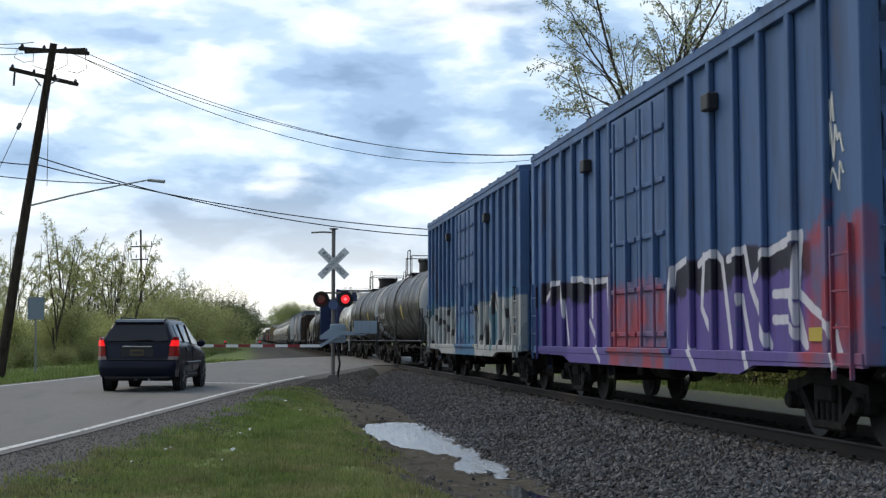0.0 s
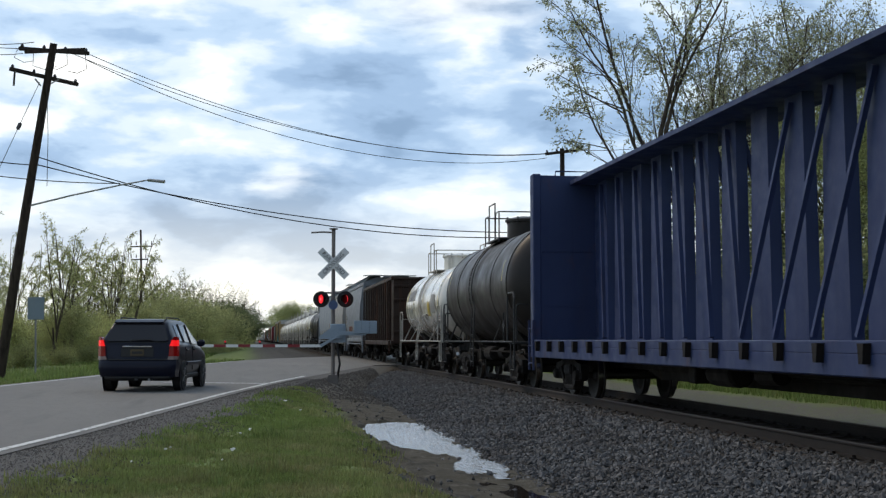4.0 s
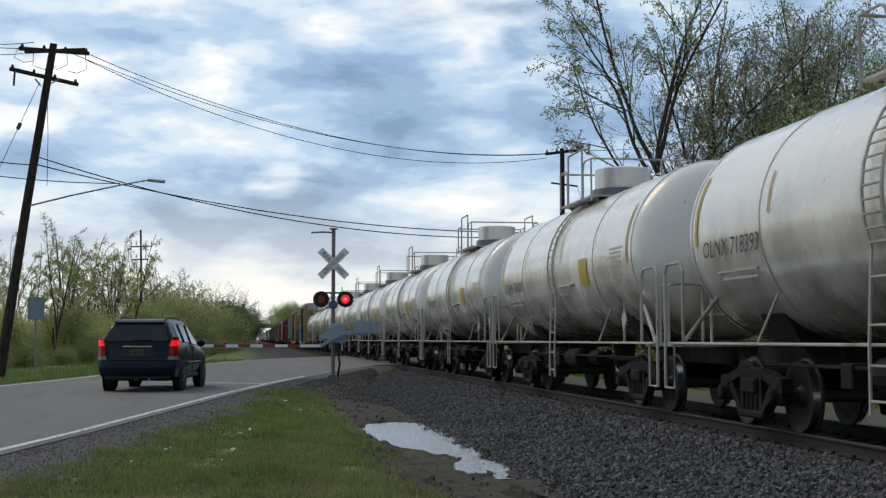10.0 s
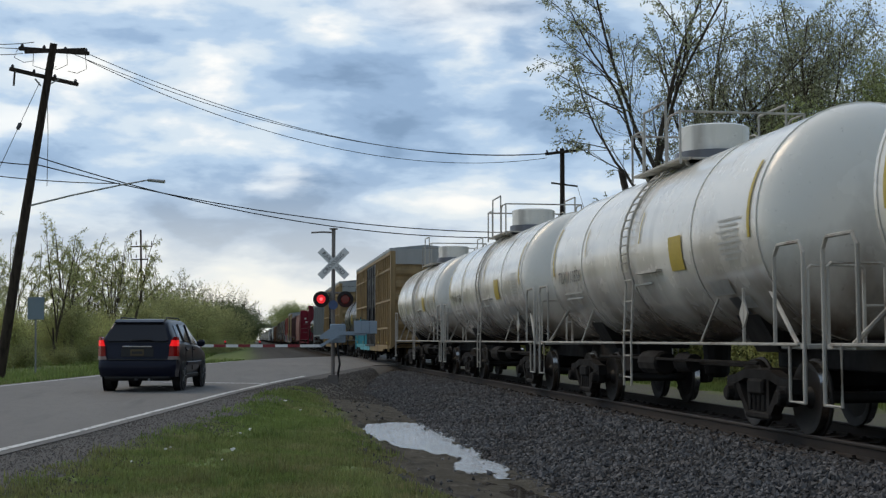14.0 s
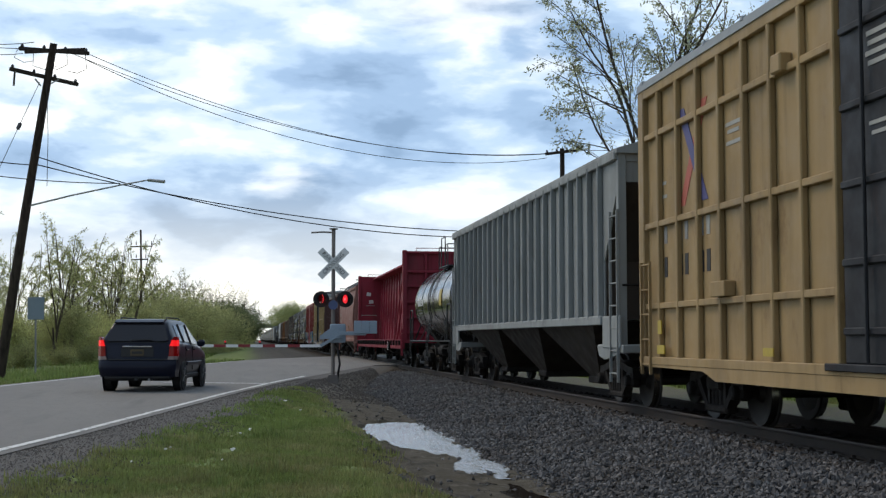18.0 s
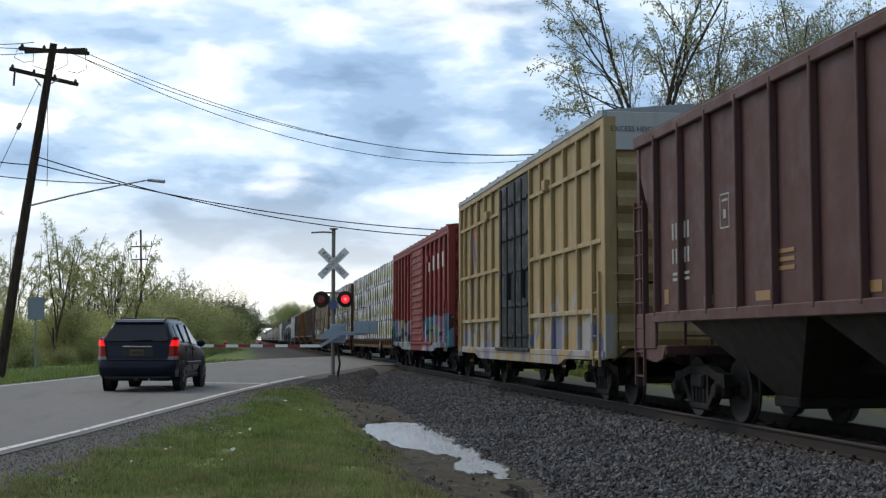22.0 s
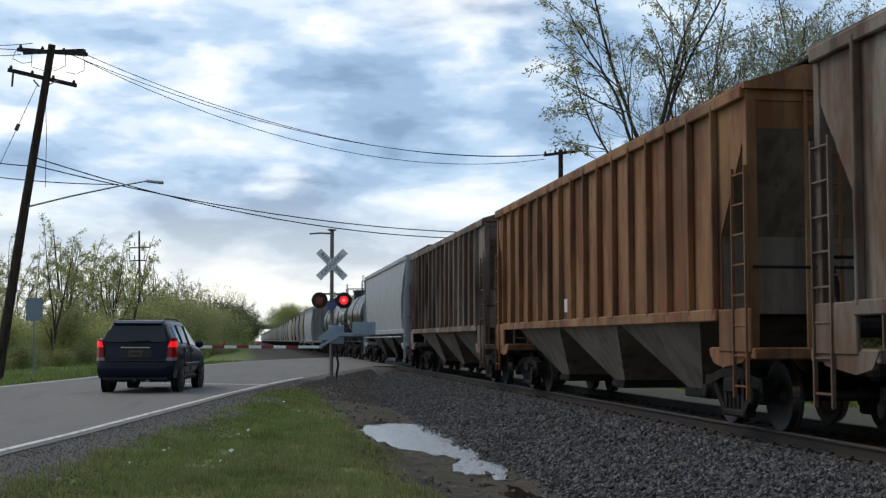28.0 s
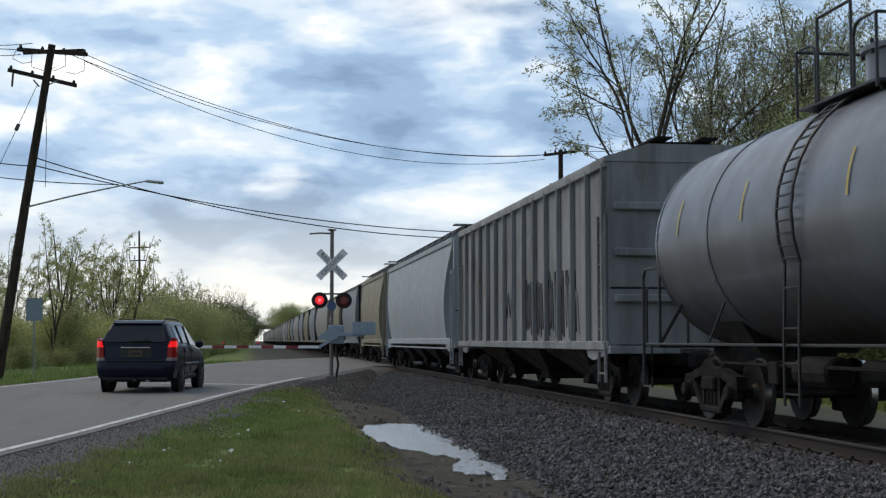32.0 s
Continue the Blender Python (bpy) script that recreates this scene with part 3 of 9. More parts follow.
# ---------------------------------------------------------------- rolling stock: shared running gear
def wheel_mesh():
    g = Geo()
    for s in (-1, 1):
        prof = [(s * 0.66, 0.09), (s * 0.67, 0.14), (s * 0.70, 0.34), (s * 0.665, 0.38), (s * 0.66, 0.485), (s * 0.69, 0.485), (s * 0.70, 0.455), (s * 0.80, 0.45), (s * 0.80, 0.39), (s * 0.765, 0.34), (s * 0.755, 0.14), (s * 0.82, 0.10), (s * 0.82, 0.0)]
        g.lathe([(a, r) for a, r in prof], "x", (0, 0, 0), 22)
    g.lathe([(-1.02, 0.075), (1.02, 0.075)], "x", (0, 0, 0), 10)
    me = g.mesh("wheelset", WHEEL, True)
    me.materials.append(TREAD)
    for p in me.polygons:
        r = math.hypot(p.center.y, p.center.z)
        if 0.43 < r < 0.47 and abs(p.center.x) > 0.72:
            p.material_index = 1
    return me


def frame_mesh():
    """Cast side frame of a three-piece bogie, at x = -1.0."""
    g = Geo()
    g.slab([(-1.08, 0.50), (-1.05, 0.68), (-0.78, 0.70), (-0.42, 0.78), (0.42, 0.78), (0.78, 0.70), (1.05, 0.68), (1.08, 0.50), (0.88, 0.50), (0.74, 0.58), (0.40, 0.66), (-0.40, 0.66), (-0.74, 0.58), (-0.88, 0.50)], "x", -0.10, 0.06)
    for s in (-1, 1):
        g.slab([(s * 0.80, 0.56), (s * 0.68, 0.62), (s * 0.30, 0.24), (s * 0.36, 0.16)], "x", -0.09, 0.05)
        g.slab([(s * 0.36, 0.66), (s * 0.27, 0.66), (s * 0.27, 0.24), (s * 0.36, 0.24)], "x", -0.08, 0.05)
        g.box(-0.11, 0.07, s * 0.87 - 0.14, s * 0.87 + 0.14, 0.34, 0.62, 0.04)
    g.box(-0.10, 0.08, -0.42, 0.42, 0.14, 0.25, 0.03)
    for k in (-0.15, 0.0, 0.15):
        g.lathe([(0.25, 0.065), (0.46, 0.065)], "z", (-0.03, k, 0), 10)
    g.box(-0.14, 0.06, -0.26, 0.26, 0.46, 0.66, 0.03)
    for s in (-1, 1):
        g.lathe([(-0.20, 0.03), (-0.20, 0.075), (-0.18, 0.10), (-0.10, 0.11)], "x", (0, s * 0.87, 0.45), 12)
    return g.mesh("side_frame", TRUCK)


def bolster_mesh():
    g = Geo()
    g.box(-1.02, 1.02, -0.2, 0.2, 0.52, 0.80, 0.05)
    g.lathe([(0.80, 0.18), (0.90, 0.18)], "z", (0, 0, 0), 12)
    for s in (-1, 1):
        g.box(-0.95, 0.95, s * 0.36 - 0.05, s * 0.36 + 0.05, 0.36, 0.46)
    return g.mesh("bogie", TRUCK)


WHEELSET, SIDEFRAME, BOLSTER = wheel_mesh(), frame_mesh(), bolster_mesh()


def bogie(parent, y):
    b = part("bogie", BOLSTER, None, parent, "grimy cast-steel bogie", at=pose(0, y, 0))
    for s in (0, 180):
        part("side_frame", SIDEFRAME, None, b, at=pose(-1.0 if s == 0 else 1.0, 0, 0, 0, 0, s))
    for k in (-0.87, 0.87):
        part("wheelset", WHEELSET, None, b, at=pose(0, k, 0.452))


def coupler_mesh():
    g = Geo()
    g.box(-0.12, 0.12, -0.2, 0.75, 0.72, 0.95, 0.03)
    g.box(-0.22, 0.20, -0.48, -0.2, 0.68, 1.0, 0.06)
    g.tube([(0.3, 0.3, 0.75), (0.42, 0.0, 0.45), (0.40, -0.3, 0.40), (0.3, -0.55, 0.55)], 0.035, 6)
    return g.mesh("coupler", UNDER)


COUPLER = coupler_mesh()


def gear(car, length, inset=1.9, gap=0.6):
    """Bogies and couplers for a car body of that length."""
    for s in (-1, 1):
        bogie(car, s * (length / 2 - inset))
    part("coupler", COUPLER, None, car, at=pose(0, -length / 2 - 0.15, 0))
    part("coupler", COUPLER, None, car, at=pose(0, length / 2 + 0.15, 0, 0, 0, 180))


def brakes(car, z=0.8):
    g = Geo()
    g.lathe([(-0.5, 0.16), (-0.46, 0.2), (0.46, 0.2), (0.5, 0.16)], "y", (-0.75, 0.9, z - 0.12), 12)
    g.lathe([(-0.3, 0.14), (0.3, 0.16)], "y", (-0.7, -0.6, z - 0.1), 12)
    g.tube([(-0.9, -4, z - 0.05), (-0.9, 4, z - 0.05)], 0.025, 5)
    g.tube([(-0.6, -3.5, z - 0.1), (-0.6, -0.9, z - 0.1)], 0.03, 5)
    g.box(-0.95, -0.6, 1.8, 2.1, z - 0.3, z, 0.02)
    return part("brake_gear", g, UNDER, car)


def ladder(car, x, y, z0, z1, mat, width=0.42, along="y", step=0.38, name="ladder"):
    g = Geo()
    a = (0, width / 2, 0) if along == "y" else (width / 2, 0, 0)
    for s in (-1, 1):
        g.bar((x + s * a[0], y + s * a[1], z0), (x + s * a[0], y + s * a[1], z1), 0.045, 0.03)
    z = z0 + 0.15
    while z < z1:
        g.tube([(x - a[0], y - a[1], z), (x + a[0], y + a[1], z)], 0.016, 5)
        z += step
    return part(name, g, mat, car)


def ribs(car, name, mat, ys, x, w, d, z0, z1, b=0.015):
    """Vertical side posts on both sides, painted over together with the side."""
    for s in (-1, 1):
        for y in ys:
            part(name, Geo().box(min(s * x, s * (x + d)), max(s * x, s * (x + d)), y - w / 2, y + w / 2, z0, z1, b), mat, car)


def spaced(a, b, n):
    return [a + (b - a) * i / (n - 1) for i in range(n)]


def centre_sill(car, L, z0=0.75, z1=1.05):
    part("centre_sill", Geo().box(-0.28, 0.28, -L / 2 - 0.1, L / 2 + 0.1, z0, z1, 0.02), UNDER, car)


# ---------------------------------------------------------------- box cars
def boxcar(L, mat, label, style="posts", H=5.16, sill=0.86, door=2.95, doormat=None, top_panel=None):
    car = thing("boxcar", label, "freight car", "cars of the freight train")
    hw = 1.50
    part("body", Geo().box(-hw, hw, -L / 2 + 0.1, L / 2 - 0.1, sill + 0.06, H - 0.12, 0.02), mat, car)
    g = Geo().slab([(-hw - 0.10, H - 0.14), (-hw - 0.10, H - 0.03), (0, H + 0.12), (hw + 0.10, H - 0.03), (hw + 0.10, H - 0.14)], "y", -L / 2 + 0.02, L / 2 - 0.02)
    rm = HOP_LIGHT if top_panel else mat
    part("roof", g, rm, car, "galvanised corrugated roof")
    seam = Geo().slab([(-hw - 0.11, H - 0.05), (-hw - 0.11, H - 0.0), (0, H + 0.16), (hw + 0.11, H - 0.0), (hw + 0.11, H - 0.05)], "y", -0.04, 0.04).mesh("roof_seam", rm)
    for y in spaced(-L / 2 + 0.3, L / 2 - 0.3, 14):
        part("roof_seam", seam, None, car, at=pose(0, y, 0))
    for s in (-1, 1):
        lo = sill - 0.12
        g = Geo().slab([(-L / 2 + 0.05, sill + 0.06), (L / 2 - 0.05, sill + 0.06), (L / 2 - 0.05, sill + 0.02), (L / 2 - 2.9, sill + 0.0), (L / 2 - 3.4, lo), (-L / 2 + 3.4, lo), (-L / 2 + 2.9, sill + 0.0), (-L / 2 + 0.05, sill + 0.02)], "x", s * hw - 0.03, s * (hw + 0.10))
        g.box(min(s * hw, s * (hw + 0.11)), max(s * hw, s * (hw + 0.11)), -L / 2 + 0.05, L / 2 - 0.05, sill + 0.05, sill + 0.17, 0.01)
        part("side_sill", g, mat, car)
        part("top_rail", Geo().box(min(s * hw, s * (hw + 0.08)), max(s * hw, s * (hw + 0.08)), -L / 2 + 0.03, L / 2 - 0.03, H - 0.28, H - 0.13, 0.01), mat, car)
        for k in (-1, 1):
            part("corner_post", Geo().box(min(s * (hw - 0.14), s * (hw + 0.085)), max(s * (hw - 0.14), s * (hw + 0.085)), k * (L / 2 - 0.13) - 0.13, k * (L / 2 - 0.13) + 0.13, sill + 0.04, H - 0.13, 0.015), mat, car)
    hd = door / 2
    n = 7 if style == "posts" else (8 if L > 17 else 6)
    ys = spaced(hd + 0.12, L / 2 - 0.95, n)
    ribs(car, "side_post", mat, [y for y in ys] + [-y for y in ys], hw, 0.13 if style != "grid" else 0.09, 0.085, sill + 0.16, H - 0.27)
    if style == "grid":
        for z in (1.67, 2.9, 4.28):
            for k in (-1, 1):
                a, b = sorted((k * (hd + 0.16), k * (L / 2 - 0.3)))
                for s in (-1, 1):
                    part("side_rail", Geo().box(min(s * hw, s * (hw + 0.075)), max(s * hw, s * (hw + 0.075)), a, b, z - 0.045, z + 0.045, 0.01), mat, car)
    dm = doormat or mat
    for s in (-1, 1):
        leaves = 2 if style in ("grid", "posts") else 1
        for i in range(leaves):
            a = -hd + i * door / leaves
            d = part("door", Geo().box(min(s * hw, s * (hw + 0.06)), max(s * hw, s * (hw + 0.06)), a + 0.02, a + door / leaves - 0.02, sill + 0.18, H - 0.30, 0.015), dm, car)
            g = Geo()
            levels = (1.25, 1.95, 2.75, 3.55, 4.35) if style != "sliding" else spaced(1.15, H - 0.5, 14)
            for z in levels:
                g.box(min(s * hw, s * (hw + 0.10)), max(s * hw, s * (hw + 0.10)), a + 0.06, a + door / leaves - 0.06, z - 0.04, z + 0.04, 0.012)
            part("door_stiffener", g, dm, d)
            if style != "sliding":
                g = Geo()
                for f in (0.28, 0.72):
                    y = a + door / leaves * f
                    g.tube([(s * (hw + 0.13), y, sill + 0.2), (s * (hw + 0.13), y, H - 0.4)], 0.022, 6)
                g.box(min(s * (hw + 0.06), s * (hw + 0.16)), max(s * (hw + 0.06), s * (hw + 0.16)), a + door / leaves * 0.28 - 0.05, a + door / leaves * 0.28 + 0.05, 2.1, 2.75, 0.01)
                part("locking_bar", g, dm, d)
        part("door_track", Geo().box(min(s * hw, s * (hw + 0.15)), max(s * hw, s * (hw + 0.15)), -hd - (0.3 if style != "sliding" else door), hd + 0.3, sill + 0.10, sill + 0.18, 0.01), dm, car)
    for k in (-1, 1):
        y = k * (L / 2 - 0.1)
        z0, z1 = sill + 0.15, (H - 0.2 if not top_panel else H - 0.75)
        nrib = 6
        for i in range(nrib):
            z = z0 + (z1 - z0) * (i + 0.5) / nrib
            h = (z1 - z0) / nrib * 0.36
            g = Geo().slab([(y, z - h), (y + k * 0.10, z - h * 0.35), (y + k * 0.10, z + h * 0.35), (y, z + h)], "x", -hw + 0.16, hw - 0.16)
            part("end_corrugation", g, mat, car)
        if top_panel:
            part("end_top_panel", Geo().box(-hw - 0.02, hw + 0.02, min(y, y + k * 0.09), max(y, y + k * 0.09), H - 0.72, H - 0.05, 0.01), top_panel, car, "pale grey end panel")
        ladder(car, -hw - 0.12, k * (L / 2 - 0.45), sill - 0.1, 2.35, mat)
        ladder(car, hw + 0.12, k * (L / 2 - 0.45), sill - 0.1, 2.35, mat)
        for z in (1.3, 1.8, 2.3):
            part("handhold", Geo().tube([(-1.4, y, z), (-1.4, y + k * 0.14, z), (-0.9, y + k * 0.14, z), (-0.9, y, z)], 0.015, 5), mat, car)
        part("uncoupling_rod", Geo().tube([(-1.5, y + k * 0.25, 0.8), (-1.2, y + k * 0.25, 1.0), (1.2, y + k * 0.25, 1.0)], 0.025, 5), UNDER, car)
        part("end_step", Geo().box(-1.3, 1.3, min(y, y + k * 0.3), max(y, y + k * 0.3), 1.02, 1.06), mat, car)
    for y in (-L * 0.22, L * 0.2):
        part("route_board", Geo().box(-hw - 0.16, -hw, y - 0.14, y + 0.14, H - 0.95, H - 0.72, 0.02), BLACK if style == "posts" else mat, car)
    centre_sill(car, L)
    brakes(car, 0.85)
    gear(car, L, 2.0)
    return car


# ---------------------------------------------------------------- tank cars
def tankcar(L, R, zc, mat, label, head=None, rail=None, dome="tall", marks=None, stripe=None, over=0.9, bands=2):
    """L: length of the straight shell; over: how far the frame reaches beyond each end of the shell."""
    car = thing("tank_car", label, "freight car", "cars of the freight train")
    rail = rail or RAILING_K
    g = Geo().lathe([(y, R) for y in spaced(-L / 2, L / 2, 7)], "y", (0, 0, zc), 56)
    part("shell", g, mat, car, smooth=True)
    for k in (-1, 1):
        prof = [(k * (L / 2 - 0.02), R - 0.004)] + [(k * (L / 2 + 0.62 * math.sin(a)), (R - 0.004) * math.cos(a)) for a in spaced(0.08, 1.50, 10)]
        part("tank_head", Geo().lathe(prof, "y", (0, 0, zc), 56), head or mat, car, "dished tank end", smooth=True)
        prof = [(k * L / 2 - 0.03, R), (k * L / 2 - 0.03, R + 0.012), (k * L / 2 + 0.03, R + 0.012), (k * L / 2 + 0.03, R - 0.02)]
        part("seam_ring", Geo().lathe(prof, "y", (0, 0, zc), 56), mat, car, smooth=True)
    for y in spaced(-L * 0.28, L * 0.28, bands):
        part("shell_band", Geo().lathe([(y - 0.05, R), (y - 0.05, R + 0.014), (y + 0.05, R + 0.014), (y + 0.05, R)], "y", (0, 0, zc), 56), mat, car, smooth=True)
    E = L / 2 + over
    zs = 1.12
    # stub frames, walkway and end platforms
    for k in (-1, 1):
        a, b = sorted((k * (L / 2 - 2.2), k * E))
        part("stub_sill", Geo().box(-0.32, 0.32, a, b, 0.78, 1.16, 0.02), UNDER, car)
        a, b = sorted((k * (L / 2 - 2.0), k * (L / 2 - 1.2)))
        part("tank_saddle", Geo().slab([(-1.0, zc - R * 0.74), (-0.7, 1.0), (0.7, 1.0), (1.0, zc - R * 0.74), (0.6, zc - R * 0.9), (-0.6, zc - R * 0.9)], "y", a, b), UNDER, car)
        a, b = sorted((k * (E - 0.75), k * E))
        part("end_platform", Geo().box(-1.45, 1.45, a, b, zs - 0.06, zs, 0.01), rail, car)
        for s in (-1, 1):
            part("end_railing", Geo().tube([(s * 1.42, k * (E - 0.04), zs), (s * 1.42, k * (E - 0.04), 1.96), (s * 1.38, k * (E - 0.04), 2.0), (s * 0.79, k * (E - 0.04), 2.0), (s * 0.75, k * (E - 0.04), 1.96), (s * 0.75, k * (E - 0.04), zs)], 0.022, 6), rail, car)
        for x in (-1, 1):
            gi = Geo().tube([(x * 1.47, k * (E - 0.04), 0.45), (x * 1.47, k * (E - 0.04), 2.15), (x * 1.47, k * (E - 0.14), 2.28), (x * 1.47, k * (E - 0.75), 2.28), (x * 1.47, k * (E - 0.86), 2.15), (x * 1.47, k * (E - 0.86), 1.1)], 0.024, 6)
            gi.tube([(x * 1.47, k * (E - 0.04), 0.46), (x * 1.47, k * (E - 0.45), 0.46), (x * 1.47, k * (E - 0.45), 1.1)], 0.02, 6)
            part("grab_iron", gi, rail, car)
            part("tank_brace", Geo().tube([(x * 1.2, k * (L / 2 - 0.3), zc - R * 0.55), (x * 1.35, k * (E - 0.5), zs)], 0.03, 6), rail, car)
        part("end_grab_bar", Geo().tube([(-0.75, k * (E - 0.04), 1.55), (0.75, k * (E - 0.04), 1.55)], 0.018, 6), rail, car)
    for s in (-1, 1):
        part("side_rail", Geo().box(min(s * 1.42, s * 1.49), max(s * 1.42, s * 1.49), -E + 0.2, E - 0.2, zs - 0.025, zs + 0.012, 0.008), rail, car)
        g = Geo()
        for y in (-L * 0.30, L * 0.30):
            part("rail_bracket", Geo().bar((s * 1.44, y, zs), (s * R * 0.86, y - 0.30, zc - R * 0.60), 0.025), rail, car)
        # curved ladder up the side
        pts = []
        for a in spaced(-0.35, 1.12, 9):
            pts.append((s * (R + 0.07) * math.cos(a), zc + (R + 0.07) * math.sin(a)))
        pts = [(s * 1.52, 0.42), (s * 1.52, zs)] + pts
        g = Geo()
        for d in (-0.21, 0.21):
            g.tube([(x, d, z) for x, z in pts], 0.02, 5)
        for (x0, z0), (x1, z1) in zip(pts, pts[1:]):
            for f in (0.2, 0.7):
                x, z = x0 + (x1 - x0) * f, z0 + (z1 - z0) * f
                g.tube([(x, -0.21, z), (x, 0.21, z)], 0.014, 5)
        part("ladder", g, rail, car)
    # manway, fittings and platform on top
    zt = zc + R
    if dome == "tall":
        part("manway_skirt", Geo().lathe([(zt - 0.25, 0.66), (zt + 0.13, 0.64), (zt + 0.14, 0.0)], "z", (0, 0, 0), 24), TANK_GREY, car, "dark grey skirt", smooth=True)
        part("manway_housing", Geo().lathe([(zt + 0.13, 0.58), (zt + 0.54, 0.58), (zt + 0.57, 0.53), (zt + 0.58, 0.0)], "z", (0, 0, 0), 24), mat, car, smooth=True)
    else:
        part("manway_housing", Geo().lathe([(zt - 0.12, 0.50), (zt + 0.40, 0.50), (zt + 0.41, 0.56), (zt + 0.47, 0.56), (zt + 0.50, 0.48), (zt + 0.56, 0.20), (zt + 0.57, 0.0)], "z", (0, 0, 0), 24), mat, car, smooth=True)
        for i in range(8):
            a = math.pi * i / 4 + 0.2
            part("cover_bolt", Geo().tube([(0.53 * math.cos(a), 0.53 * math.sin(a), zt + 0.36), (0.53 * math.cos(a), 0.53 * math.sin(a), zt + 0.53)], 0.025, 6), rail, car)
    part("relief_valve", Geo().lathe([(zt - 0.1, 0.10), (zt + 0.22, 0.10), (zt + 0.24, 0.14), (zt + 0.30, 0.14), (zt + 0.31, 0.0)], "z", (0.15, 0.78, 0), 12), mat, car)
    P, Q = (1.05, 0.86) if dome == "tall" else (0.80, 0.78)
    zp = zt - 0.12
    g = Geo()
    for x in (-Q, Q):
        g.box(x - 0.16, x + 0.20, -P - 0.2, P + 0.2, zp - 0.03, zp + 0.01, 0.005)
    for y in (-P, P):
        g.box(-Q, Q, y - 0.25, y + 0.25, zp - 0.03, zp + 0.006, 0.004)
    for x in (-Q, Q):
        for y in (-P, P):
            g.bar((x, y, zp), (x * 0.9, y, zc + math.sqrt(max(0.0, R * R - 0.65)) - 0.05), 0.05)
    part("top_platform", g, rail, car, "grated walkway round the manway")
    h = 1.0
    post = Geo().tube([(0, 0, zp), (0, 0, zp + h)], 0.020, 6).mesh("railing_post", rail)
    for x in (-Q - 0.16, Q + 0.16):
        for y in (-P * 0.55, P * 0.55):
            part("railing_post", post, None, car, at=pose(x, y, 0))
        part("top_rail", Geo().tube([(x, -P * 0.55, zp + h), (x, P * 0.55, zp + h)], 0.020, 6), rail, car)
        # lower hoops with rounded corners at both ends of the walkway
        for k in (-1, 1):
            y0, y1, hz = k * P * 0.62, k * (P + 0.24), zp + h * 0.72
            part("end_hoop", Geo().tube([(x, y0, zp), (x, y0, hz - 0.15), (x, y0 + k * 0.05, hz - 0.04), (x, y0 + k * 0.15, hz), (x, y1, hz), (x, y1, zp - 0.1)], 0.020, 6), rail, car)
    for y in (-P - 0.24, P + 0.24):
        part("cross_rail", Geo().tube([(-Q - 0.16, y, zp + h * 0.72), (Q + 0.16, y, zp + h * 0.72)], 0.020, 6), rail, car)
    part("outlet_valve", Geo().lathe([(0.55, 0.14), (0.62, 0.2), (zc - R + 0.1, 0.25)], "z", (0, 0, 0), 12), UNDER, car)
    # placards, data blocks and reflective stripes
    def plate(y, z, w, hh, m, name="placard", lab=""):
        a = math.asin(max(-0.98, min(0.98, (z - zc) / R)))
        n = 6
        for sgn in (-1, 1):
            g = Geo()
            vs = []
            for i in range(n + 1):
                aa = a + (i / n - 0.5) * hh / R
                for yy in (y - w / 2, y + w / 2):
                    vs.append((sgn * (R + 0.016) * math.cos(aa), yy, zc + (R + 0.016) * math.sin(aa)))
            g.add(vs, [(2 * i, 2 * i + 1, 2 * i + 3, 2 * i + 2) for i in range(n)])
            if sgn < 0 or name != "reflective_stripe":
                part(name, g, m, car, lab)

    for y in stripe or []:
        plate(y * L / 2, zc + 0.32, 0.05 if abs(y) < 0.93 or mat is not TANK_WHITE else 0.09, 0.52 if abs(y) < 0.93 else 1.0, YELLOW if stripe else WHITE, "reflective_stripe")
    for y, z, w, hh, m in marks or []:
        if m is DATA and hh < 0.6:
            for i in range(8):
                plate(y + 0.04 * (i % 3), zc + z + hh * (0.5 - 0.13 * i), w * (1.0, 0.8, 0.95, 0.7, 1.0, 0.85, 0.9, 0.6)[i], 0.03, PALEDATA if mat is TANK_WHITE else m, "data_line")
            continue
        plate(y, zc + z, w, hh, m, "paint_patch" if m is PATCH else "data_block" if m in (GREYBAR, WHITE, BLACK, DATA, DATA_DK) else "placard")
    for s in (-1, 1):
        # diamond-shaped placard holder on a stalk above the side rail
        y = -L / 2 + 0.55
        hold = part("placard_holder", Geo().slab([(y - 0.14, zs + 0.38), (y, zs + 0.18), (y + 0.14, zs + 0.38), (y, zs + 0.58)], "x", s * 1.45 - 0.01, s * 1.45 + 0.01), rail, car)
        part("holder_stalk", Geo().bar((s * 1.45, y, zs), (s * 1.45, y, zs + 0.7), 0.035, 0.02), rail, hold)
        if mat is TANK_WHITE:
            part("shell_bracket", Geo().box(min(s * R * 0.93, s * (R + 0.03)), max(s * R * 0.93, s * (R + 0.03)), -1.6, -0.5, zc - 0.42, zc - 0.38), rail, car)
    brakes(car, 0.9)
    gear(car, 2 * E, over + 1.05)
    return car


